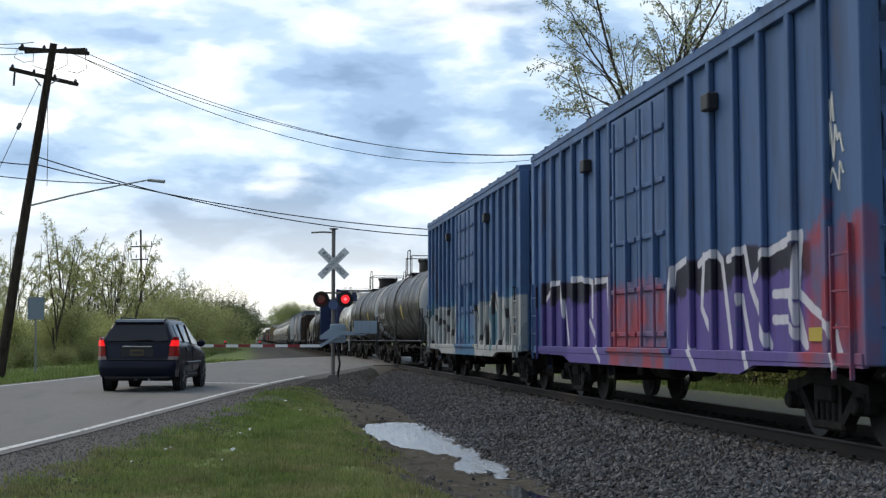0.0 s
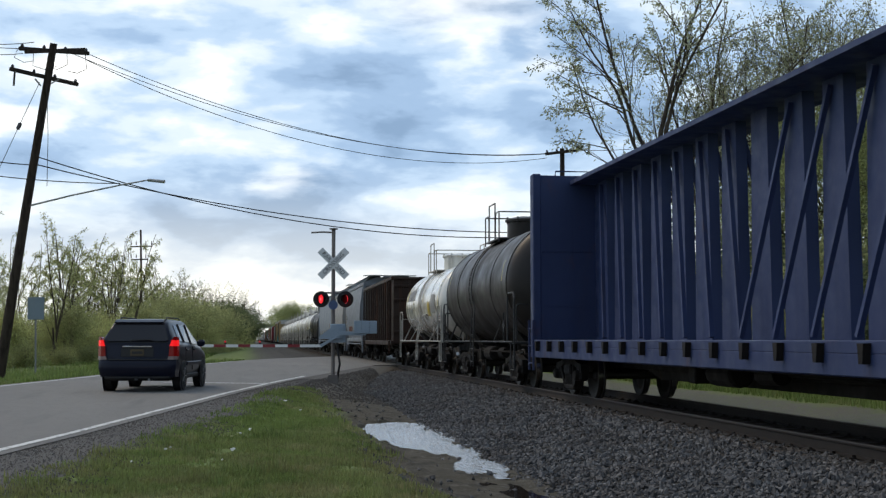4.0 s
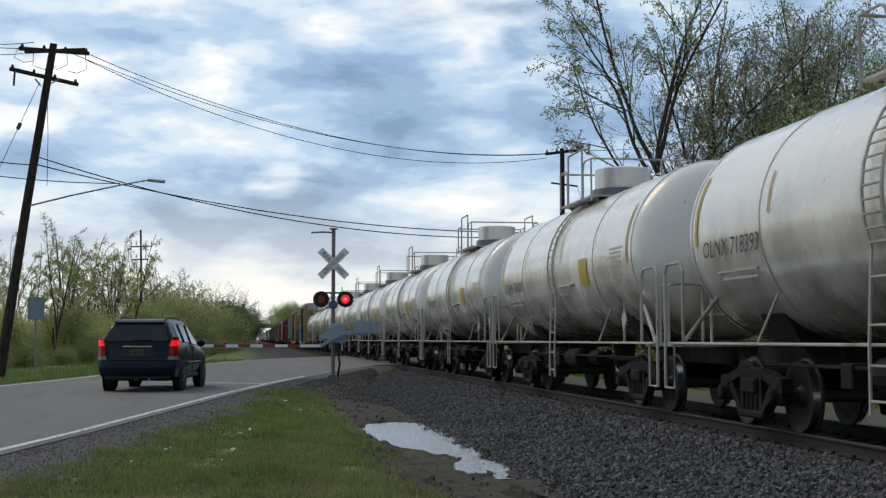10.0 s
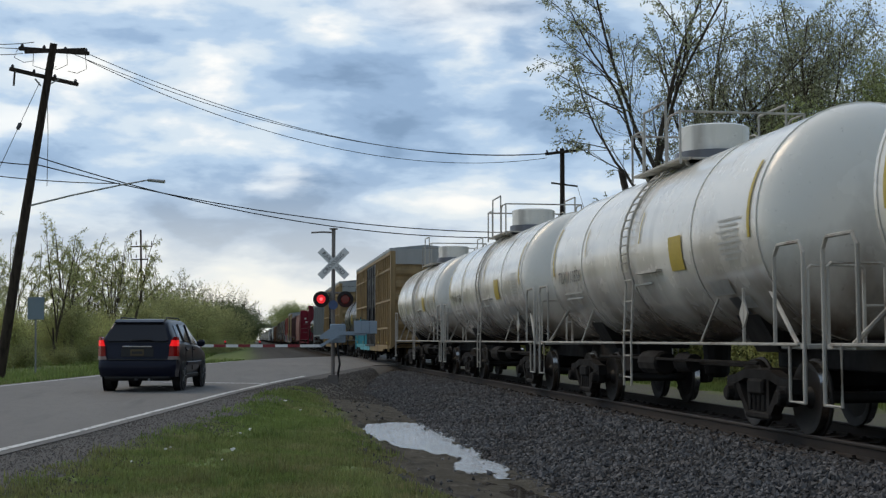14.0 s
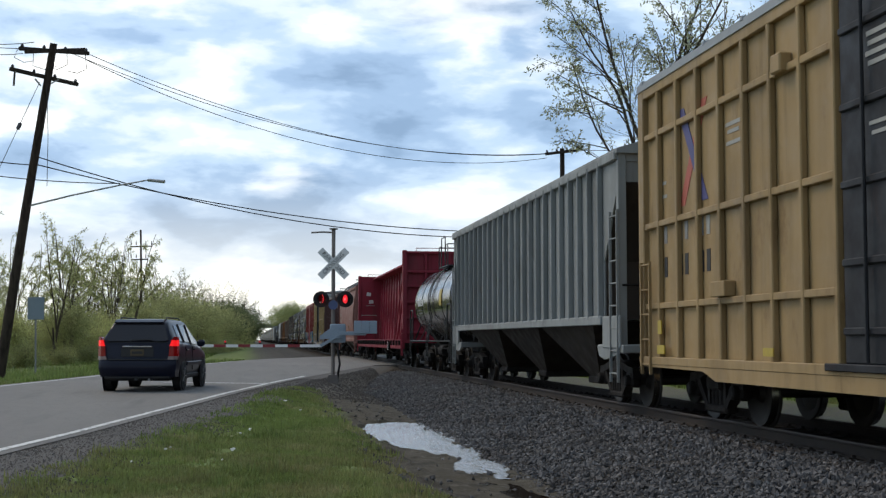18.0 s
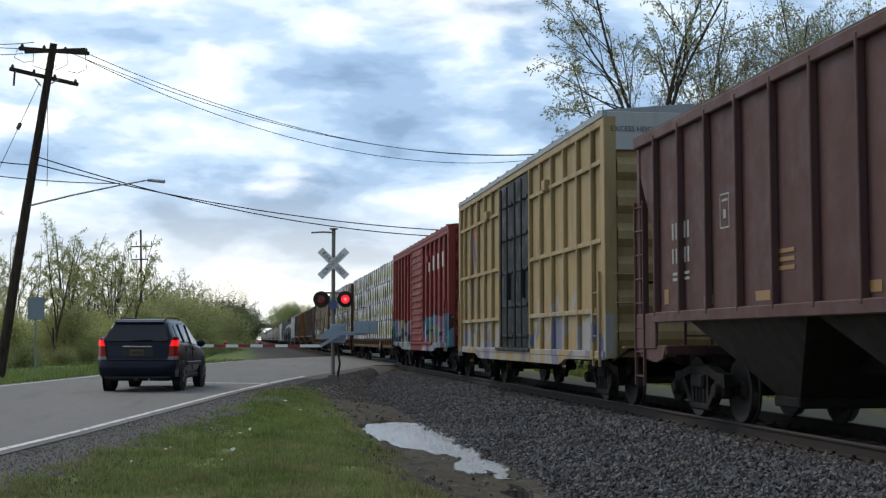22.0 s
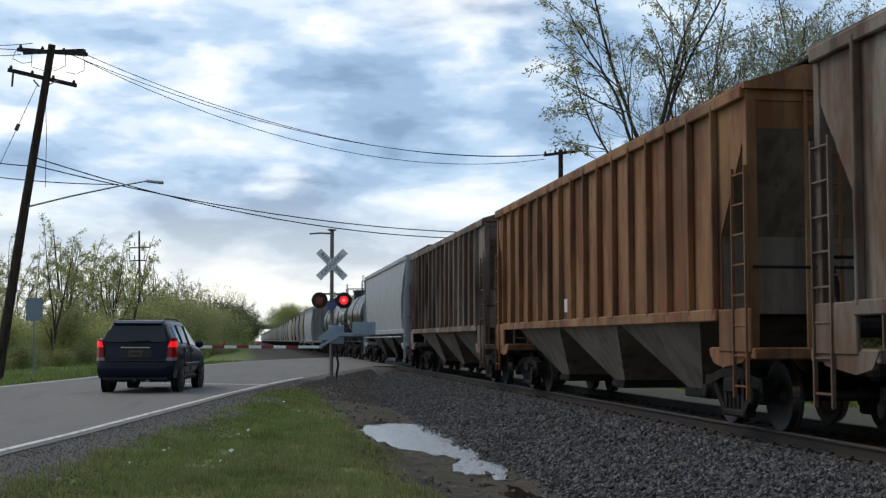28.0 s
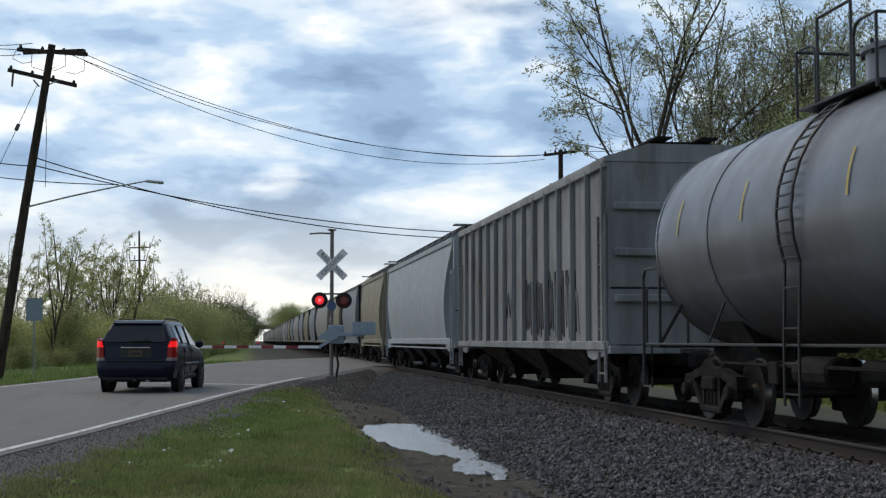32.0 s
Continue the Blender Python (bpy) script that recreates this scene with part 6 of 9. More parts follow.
    bars(c, GREYBAR, [(7.2, 2.9, 0.4, 0.04), (7.15, 2.8, 0.45, 0.04), (7.1, 2.6, 0.5, 0.04), (0.0, 2.2, 0.2, 0.04), (0.0, 2.1, 0.24, 0.04), (3, 2.1, 0.2, 0.04), (3, 2.0, 0.16, 0.04)], -1.555)
    bars(c, OCHRE, [(6.6, 1.62, 0.3, 0.06), (2.2, 1.62, 0.3, 0.06), (-2.2, 1.62, 0.3, 0.06)], -1.49, "reflector")
    c = put(tankcar(length(31.275, 31.725), 1.52, 2.60, TANK_DULL, "long plain black tank car", dome="wide", stripe=[-0.9, 0.3, 0.97]), 31.275, 31.725)
    bars(c, WHITE, [(4.5 - 0.22 * i, 2.32, 0.13, 0.24) for i in range(4)], -1.505, "brand_mark")
    text_on(c, "224184", 0.36, WHITE, 2.98, 2.32, -1.525)
    for i in range(9):
        bars(c, GREYBAR, [(4.0 - 0.22 * i, 2.06, 0.15, 0.035), (3.9 - 0.22 * i, 1.93, 0.15, 0.035)], -1.46)
    for dy, dz, w, h in ((0, 0.16, 0.26, 0.02), (0, -0.16, 0.26, 0.02), (0.13, 0, 0.02, 0.34), (-0.13, 0, 0.02, 0.34), (0, 0, 0.12, 0.14)):
        bars(c, GREYBAR, [(1.75 + dy, 2.36 + dz, w, h)], -1.51, "data_frame")
    c = put(tankcar(length(31.85, 32.31), 1.52, 2.60, TANK_DULL, "black tank car with a white emblem and data panel", dome="wide", stripe=[0.97], marks=[(-4.3, -0.33, 1.1, 0.62, DATA), (-4.3, -0.33, 1.0, 0.52, TANK_DULL)]), 31.85, 32.31)
    bars(c, WHITE, [(-1.35 - 0.31 * i, 2.92, 0.18 if i % 3 else 0.22, 0.27 if i % 4 else 0.36) for i in range(11)], -1.485, "brand_mark")
    part("emblem", Geo().lathe([(-1.50, 0.0), (-1.50, 0.36), (-1.45, 0.36)], "x", (0, -0.75, 2.92), 20), WHITE, c)
    pts = [(0.2, 2.0), (0.0, 2.34), (-0.2, 2.05), (-0.3, 2.36), (-0.5, 2.0), (-0.62, 2.4), (-0.8, 2.1), (-0.95, 2.38), (-1.05, 2.02), (-1.3, 2.3), (-1.4, 1.95), (-1.6, 2.28), (-1.75, 2.0)]
    part("scrawl", ribbon(pts, -1.50, 0.05, 0.03), WHITE, c, "white sprayed zigzag scrawl")
    text_on(c, "UTLX 600807", 0.34, WHITE, 3.6, 2.5, -1.53)
    put(tankcar(length(32.45, 32.89), 1.52, 2.60, TANK_GREY, "dull grey tank car with ladder", dome="wide", stripe=[-0.3, 0.3, 0.8]), 32.45, 32.89)
    c = put(ribbed_hopper(length(33.015, 33.73), HOP_WORN, "grey ribbed covered hopper with panelled ends and black scrawls", eave=4.3, npost=15, full_end=True), 33.015, 33.73)
    for k in range(5):
        scrawl(c, BLACK, -1.1 - 0.95 * k, -1.9 - 0.95 * k, 1.35, 2.45, 9, -1.486, 20 + k, 0.10)
    scrawl(c, GREYBAR, -4.9, -5.9, 1.3, 2.2, 5, -1.492, 27)
    scrawl(c, BLACK, 1.2, 0.2, 1.8, 2.3, 5, -1.486, 28)
    put(smooth_hopper(length(33.79, 34.66), HOP_LIGHT, "long pale grey covered hopper", nbay=4), 33.79, 34.66)
    put(smooth_hopper(length(34.72, 35.28), HOP_CREAM, "cream covered hopper with curved sides"), 34.72, 35.28)
    grey = put(plain_hopper(length(35.35, 35.92), HOP_DIM, "grey covered hopper with curved sides"), 35.35, 35.92)
    cream = put(plain_hopper(length(35.98, 36.54), HOP_CREAM, "cream covered hopper with curved sides"), 35.98, 36.54)
    white = put(plain_hopper(length(36.60, 37.47), HOP_WARM, "long pale grey covered hopper"), 36.60, 37.47)
    tail = 37.53
    for i in range(30):
        src, d = [(grey, 0.57), (cream, 0.56), (grey, 0.57), (white, 0.87)][i % 4]
        CARS.append((copy_thing(src, Matrix.Identity(4)), tail + d / 2))
        tail += d + 0.06


def logo(car, y, z):
    """A faded crossing-rails emblem in red and blue bars."""
    g, h = Geo(), Geo()
    g.slab([(y - 0.6, z + 0.7), (y - 0.36, z + 0.7), (y + 0.6, z - 0.7), (y + 0.36, z - 0.7)], "x", -1.506, -1.50)
    h.slab([(y + 0.6, z + 0.7), (y + 0.36, z + 0.7), (y - 0.6, z - 0.7), (y - 0.36, z - 0.7)], "x", -1.512, -1.502)
    part("emblem", g, LOGO_RED, car)
    part("emblem", h, LOGO_BLUE, car)


LOGO_RED = plain("faded_red_marking", (0.40, 0.10, 0.07), var=0.4, bump=0)
RUST_TAG = plain("faded_rust_spray", (0.24, 0.12, 0.095), var=0.5, bump=0)
LOGO_BLUE = plain("faded_blue_marking", (0.08, 0.08, 0.22), var=0.4, bump=0)

# ---------------------------------------------------------------- ground, road and track


def lerp_table(table, t):
    for (a, b), (c, d) in zip(table, table[1:]):
        if t <= c:
            f = max(0.0, (t - a) / (c - a))
            return b + (d - b) * f
    return table[-1][1]


RIGHT = [(-400, -70.0), (0, -5.70), (17.0, -3.08), (34.7, -0.15), (41.6, 1.05), (50, 2.85), (58, 4.75), (64, 6.4), (72, 9.0), (90, 17.0), (130, 40.0)]
LEFT = [(-400, -80.0), (0, -13.0), (36.4, -6.9), (47, -5.1), (62, -2.6), (76, -0.1), (86, 3.0), (92, 5.6), (97, 8.6), (112, 18.0), (150, 40.0)]
ROADZ = [(-400, -0.22), (20, -0.20), (32, -0.12), (45, -0.09), (60, -0.02), (400, -0.02)]


def smoothed(table, t, w=4.0):
    return sum(lerp_table(table, t + k * w / 3) for k in (-3, -2, -1, 0, 1, 2, 3)) / 7


def road_edge(y, side):
    return smoothed(RIGHT if side > 0 else LEFT, y)


def ramp01(t, a, b):
    t = max(0.0, min(1.0, (t - a) / (b - a)))
    return t * t * (3 - 2 * t)


POOL_L = [(16.6, 3.12), (17.0, 2.95), (17.6, 2.82), (18.5, 2.92), (18.9, 3.05), (19.25, 3.30), (19.45, 3.18), (19.7, 3.0), (20.2, 2.82), (20.8, 2.62), (21.5, 2.36), (22.0, 2.08), (24.2, 2.01), (26.0, 2.16), (27.4, 2.42), (28.0, 3.1)]
POOL_R = [(16.6, 3.0), (17.0, 3.12), (17.9, 3.28), (18.6, 3.26), (19.0, 3.18), (19.25, 3.1), (19.45, 3.16), (20.5, 3.34), (22.0, 3.38), (24.2, 3.36), (26.0, 3.36), (27.4, 3.32), (28.0, 2.9)]


def pool_edges(y):
    """The two shores of the long puddle in the ditch."""
    wob = lambda k: 0.06 * noise.noise(Vector((k, y * 1.3, 2.0))) + 0.07 * noise.noise(Vector((k, y * 3.7, 6.0)))
    return lerp_table(POOL_L, y) + wob(1.0), lerp_table(POOL_R, y) + wob(5.0)


def ground_z(x, y):
    z = -0.36 + 0.05 * noise.noise(Vector((x * 0.35, y * 0.35, 0.3))) + 0.02 * noise.noise(Vector((x * 1.7, y * 1.7, 4)))
    ditch = ramp01(x, 1.2, 2.5) * (1 - ramp01(x, 3.1, 4.2)) * (1 - ramp01(y, 26, 36))
    z -= (0.19 + 0.03 * noise.noise(Vector((x * 2.3, y * 0.9, 3.0)))) * ditch
    if 15 < y < 30 and 1.5 < x < 4.2:
        l, r = pool_edges(y)
        z += 0.065 * noise.noise(Vector((x * 3.5, y * 1.6, 8.0))) + 0.035 * noise.noise(Vector((x * 9, y * 5, 2.0)))
        deep = min(x - l, r - x) + 0.05 * noise.noise(Vector((x * 6.0, y * 3.0, 5.0)))
        if deep > 0:
            z = min(z, -0.588 - 0.5 * min(0.2, deep))
        elif x < 3.3 and 16.2 < y < 28.6:
            z = max(z, -0.582 + 0.25 * min(0.10, -deep))
    near = 1 - ramp01(abs(x - TRACK_X), 3.0, 5.6)
    z = z * (1 - near) - 0.66 * near
    zr = lerp_table(ROADZ, y)
    if y < 130:
        r, l = road_edge(y, 1), road_edge(y, -1)
        on = ramp01(x, l - 2.5, l - 0.6) * (1 - ramp01(x, r + 0.9, r + 2.4))
        z = z + (zr - 0.06 - z) * on
    d = math.hypot(x, y)
    return z * (1 - ramp01(d, 300, 900)) - 0.5 * ramp01(d, 300, 900)


def ground_material():
    m = Mat("verge_and_mud", rough=0.95, spec=0.2).base((0.13, 0.175, 0.052))
    m.over((0.165, 0.20, 0.065), m.math("MULTIPLY", m.step(m.noise(0.7, detail=5), 0.42, 0.68), 0.8))
    m.over((0.12, 0.155, 0.045), m.math("MULTIPLY", m.step(m.noise(3.1, detail=6), 0.45, 0.7), 0.6))
    m.over((0.25, 0.21, 0.125), m.math("MULTIPLY", m.step(m.noise(1.3, detail=6, offset=(5, 9, 0)), 0.55, 0.72), 0.6))
    x, y = m.axis(0), m.axis(1)
    w = m.math("MULTIPLY", m.math("SUBTRACT", m.noise(0.6, detail=5), 0.5), 2.2)
    xx = m.math("ADD", x, w)
    mud = m.math("MULTIPLY", m.step(xx, 1.3, 2.0), m.step(xx, 11.5, 10.8))
    m.over((0.070, 0.060, 0.050), m.math("MULTIPLY", mud, 0.95))
    m.over((0.15, 0.135, 0.115), m.math("MULTIPLY", mud, m.math("MULTIPLY", m.step(m.noise(6, detail=8, rough=0.75), 0.52, 0.66), 0.7)))
    m.over((0.030, 0.026, 0.022), m.math("MULTIPLY", mud, m.math("MULTIPLY", m.step(m.noise(2.4, detail=7, rough=0.7, offset=(3, 1, 7)), 0.5, 0.62), 0.8)))
    gravel = m.math("MULTIPLY", m.step(xx, 10.2, 10.8), m.step(xx, 13.6, 12.9))
    m.over((0.12, 0.115, 0.108), m.math("MULTIPLY", gravel, m.step(m.noise(9, detail=5), 0.3, 0.6, 0.5, 1.0)))
    yard = m.math("MULTIPLY", m.math("MULTIPLY", m.step(m.math("ADD", y, w), 35, 38), m.step(y, 75, 65)), m.math("MULTIPLY", m.step(x, -1, 0.5), m.step(x, 7, 6)))
    m.over((0.115, 0.106, 0.094), m.math("MULTIPLY", yard, 0.9))
    far = m.math("MULTIPLY", m.step(m.math("ADD", y, m.math("MULTIPLY", w, 3)), 70, 80), m.math("MULTIPLY", m.step(xx, -0.8, 0.8), m.step(x, 18, 15)))
    m.over((0.060, 0.056, 0.051), m.math("MULTIPLY", far, 0.9))
    m.bump(m.noise(9, detail=8, rough=0.7), 0.6, 0.05)
    return m.done()


def build_ground():
    def axis(fine0, fine1, step, far):
        a = list(np.arange(fine0, fine1 + 1e-6, step))
        s, v = step, fine1
        while v < far:
            s *= 1.28
            v += s
            a.append(v)
        s, v, lo = step, fine0, []
        while v > -far:
            s *= 1.28
            v -= s
            lo.append(v)
        return lo[::-1] + a
    xs, ys = axis(-12, 16, 0.4, 2600), axis(4, 100, 0.5, 2600)
    xs = sorted(set([round(x, 3) for x in xs] + [round(1.2 + 0.05 * i, 3) for i in range(56)]))
    ys = sorted(set([round(y, 3) for y in ys] + [round(10.25 + 0.25 * i, 3) for i in range(24)] + [round(16.2 + 0.1 * i, 3) for i in range(124)] + [round(28.75 + 0.25 * i, 3) for i in range(6)]))
    g = Geo()
    g.v = [(x, y, ground_z(x, y)) for x in xs for y in ys]
    n = len(ys)
    g.f = [(i * n + j, (i + 1) * n + j, (i + 1) * n + j + 1, i * n + j + 1) for i in range(len(xs) - 1) for j in range(n - 1)]
    return solid("ground", g, ground_material(), "rough grass verge with mud and gravel", "ground", kind="structure", smooth=True)


def asphalt_material():
    m = Mat("worn_asphalt", rough=0.85).base((0.142, 0.135, 0.127))
    m.over((0.176, 0.167, 0.154), m.math("MULTIPLY", m.step(m.noise(0.35, (1, 0.25, 1), detail=4), 0.4, 0.68), 0.8))
    m.over((0.10, 0.097, 0.093), m.math("MULTIPLY", m.step(m.noise(1.1, (1.6, 0.2, 1), detail=5, offset=(3, 3, 3)), 0.55, 0.72), 0.7))
    m.over((0.085, 0.082, 0.078), m.math("MULTIPLY", m.step(m.noise(0.9, detail=9, rough=0.75, dist=2.0, offset=(9, 1, 2)), 0.496, 0.50), m.step(m.noise(0.9, detail=9, rough=0.75, dist=2.0, offset=(9, 1, 2)), 0.51, 0.504)))
    m.over((0.20, 0.195, 0.185), m.math("MULTIPLY", m.step(m.noise(38, detail=3), 0.55, 0.75), 0.5))
    m.bump(m.noise(60, detail=3), 0.35, 0.006)
    return m.done()


def strip(y0, y1, step, xa, xb, z, n=2):
    """A surface strip along y between two edges xa(y) and xb(y), at height z(x, y)."""
    g = Geo()
    ys = list(np.arange(y0, y1 + 1e-6, step))
    for y in ys:
        a, b = xa(y), xb(y)
        for i in range(n):
            x = a + (b - a) * i / (n - 1)
            g.v.append((x, y, z(x, y)))
    for j in range(len(ys) - 1):
        for i in range(n - 1):
            k = j * n + i
            g.f.append((k, k + 1, k + n + 1, k + n))
    return g


def build_road():
    zr = lambda x, y: lerp_table(ROADZ, y)
    solid("road", strip(-120, 130, 1.0, lambda y: road_edge(y, -1) - 0.35, lambda y: road_edge(y, 1) + 0.25, zr, 7), asphalt_material(), "worn grey two-lane asphalt road", "road", kind="structure", smooth=True)
    sh = plain("shoulder_gravel", (0.085, 0.078, 0.072), rough=0.95, var=0.6, scale=12, bump=1.0)
    def shoulder_z(x, y):
        a = road_edge(y, 1) + 0.2
        w = 1.75 - 0.9 * ramp01(y, 30, 42)
        top = max(lerp_table(ROADZ, y) - 0.008 - 0.05 * max(0.0, x - a), ground_z(x, y) + 0.012)
        k = ramp01(x, a + 0.55 * w, a + w)
        return top * (1 - k) + (ground_z(x, y) - 0.035) * k + 0.03 * k * noise.noise(Vector((x * 3, y * 3, 6)))
    solid("shoulder", strip(-120, 60, 0.25, lambda y: road_edge(y, 1) + 0.2, lambda y: road_edge(y, 1) + 1.95 - 0.9 * ramp01(y, 30, 42) + 0.25 * noise.noise(Vector((0, y * 0.7, 0))), shoulder_z, 10), sh, "dark gravel road shoulder", "shoulder", kind="structure", smooth=True)
    line = Mat("worn_road_paint", rough=0.7).base((0.62, 0.62, 0.60))
    line.over((0.14, 0.14, 0.135), line.math("MULTIPLY", line.step(line.noise(7, detail=8, rough=0.75), 0.52, 0.60), 0.9))
    lm = line.done()
    up = lambda x, y: lerp_table(ROADZ, y) + 0.006
    solid("edge_line", strip(-100, 45.5, 0.6, lambda y: road_edge(y, 1) - 0.06, lambda y: road_edge(y, 1) + 0.07, up), lm, "worn white edge line on the road", "road marking", kind="structure")
    solid("edge_line", strip(-100, 72, 0.6, lambda y: road_edge(y, -1) - 0.07, lambda y: road_edge(y, -1) + 0.06, up), lm, "worn white edge line on the road", "road marking", kind="structure")
    mid = lambda y: (road_edge(y, 1) + road_edge(y, -1)) / 2
    # stop line, square to the lane
    g = Geo()
    c = Vector((road_edge(38.2, 1) - 0.1, 38.2, 0))
    d = (Vector((mid(39.6) + 0.2, 39.6, 0)) - c).normalized()
    nrm = Vector((-d.y, d.x, 0)) * -0.3
    w = (Vector((mid(39.6) + 0.2, 39.6, 0)) - c).length
    ps = [c, c + d * w, c + d * w + nrm, c + nrm]
    g.add([(p.x, p.y, lerp_table(ROADZ, p.y) + 0.008) for p in ps], [(0, 1, 2, 3)])
    solid("stop_line", g, lm, "white stop line before the crossing", "road marking", kind="structure")
    # timber and rubber panels between the rails
    g = Geo()
    for x0, x1 in ((5.55, 6.80), (6.98, 8.22), (8.40, 9.65)):
        for i in range(14):
            y = 63 + i * 2.2 + (x0 - 6.5) * 1.9
            g.box(x0, x1, y, y + 2.17, -0.16, -0.012, 0.015)
    solid("crossing_panels", g, asphalt_material(), "dark panels between the rails at the crossing", "crossing surface", kind="structure")


def ballast_z(x):
    d = abs(x - TRACK_X)
    return -0.20 - 0.02 * ramp01(d, 1.3, 1.7) - 0.46 * max(0.0, min(1.0, (d - 1.75) / 2.75))


def stone_material():
    m = Mat("crushed_stone", rough=0.9, spec=0.25).base((0.100, 0.099, 0.102))
    m.over((0.20, 0.195, 0.19), m.math("MULTIPLY", m.step(m.noise(5, detail=5), 0.5, 0.75), 0.7))
    m.over((0.07, 0.055, 0.045), m.math("MULTIPLY", m.step(m.noise(0.8, detail=4), 0.5, 0.7), 0.5))
    m.island(0.55)
    m.bump(m.noise(40), 0.4, 0.01)
    return m.done()


def bed_material():
    m = Mat("ballast_bed", rough=0.95, spec=0.2).base((0.06, 0.058, 0.055))
    m.over((0.03, 0.03, 0.03), m.step(m.noise(16, detail=6, rough=0.7), 0.45, 0.62))
    m.over((0.17, 0.165, 0.16), m.math("MULTIPLY", m.step(m.noise(22, detail=4, offset=(2, 5, 1)), 0.58, 0.7), 0.8))
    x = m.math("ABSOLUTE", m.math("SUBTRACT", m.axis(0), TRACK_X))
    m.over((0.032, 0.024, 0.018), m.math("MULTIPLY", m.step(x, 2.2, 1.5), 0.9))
    m.bump(m.noise(18, detail=7, rough=0.7), 1.0, 0.05)
    return m.done()


def build_track():
    g = Geo()
    xs = [TRACK_X + d for d in (-4.6, -4.4, -3.6, -2.8, -1.9, -1.5, -1.2, 0, 1.2, 1.5, 1.9, 2.8, 3.6, 4.4, 4.6)]
    ys = list(np.arange(-800, -20, 60)) + list(np.arange(-20, 60, 0.5)) + list(np.arange(60, 200, 4)) + list(np.arange(200, 1700, 60))
    for y in ys:
        for x in xs:
            d = abs(x - TRACK_X)
            z = ballast_z(x) + 0.03 * noise.noise(Vector((x * 1.3, y * 1.3, 7))) * (1 if d > 1.9 else 0.3)
            if d > 4.5:
                z = -0.75
            if 57 < y < 92 and d > 1.6:
                z = min(z, -0.16) if d < 3 else z
            g.v.append((x, y, z))
    n = len(xs)
    for j in range(len(ys) - 1):
        for i in range(n - 1):
            k = j * n + i
            g.f.append((k, k + 1, k + n + 1, k + n))
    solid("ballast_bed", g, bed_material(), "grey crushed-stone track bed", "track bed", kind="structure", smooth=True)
    prof = [(-0.07, -0.172), (0.07, -0.172), (0.07, -0.16), (0.012, -0.145), (0.012, -0.045), (0.036, -0.035), (0.036, -0.012), (-0.036, -0.012), (-0.036, -0.035), (-0.012, -0.045), (-0.012, -0.145), (-0.07, -0.16)]
    for s in (-1, 1):
        x = TRACK_X + s * 0.753
        r = solid("rail", Geo().slab([(x + a, b) for a, b in prof], "y", -780, 1650), RAIL_WEB, "rusty steel rail with a polished head", "rail", "rails of the track")
        part("rail_head", Geo().slab([(x - 0.034, -0.012), (x + 0.034, -0.012), (x + 0.03, 0.0), (x - 0.03, 0.0)], "y", -780, 1650), RAIL_TOP, r, "worn shiny rail head")
    me = Geo().box(-1.3, 1.3, -0.11, 0.11, -0.36, -0.176, 0.015).mesh("sleeper", TIE)
    pm = Geo().box(-0.17, 0.17, -0.09, 0.09, -0.177, -0.160)
    for k in (-1, 1):
        pm.box(k * 0.10 - 0.02, k * 0.10 + 0.02, -0.06, -0.03, -0.165, -0.135)
    pm = pm.mesh("tie_plate", RAIL_WEB)
    y = 4.0
    rng = random.Random(5)
    for i in range(110):
        if not 60 < y < 93:
            t = solid("sleeper", me, None, "dark creosoted timber sleeper under the rails", "sleeper", "sleepers of the track", at=pose(TRACK_X + rng.uniform(-0.04, 0.04), y, 0, 0, 0, rng.uniform(-0.8, 0.8)))
            for s in (-1, 1):
                part("tie_plate", pm, None, t, at=pose(s * 0.753, 0, 0))
        y += 0.535


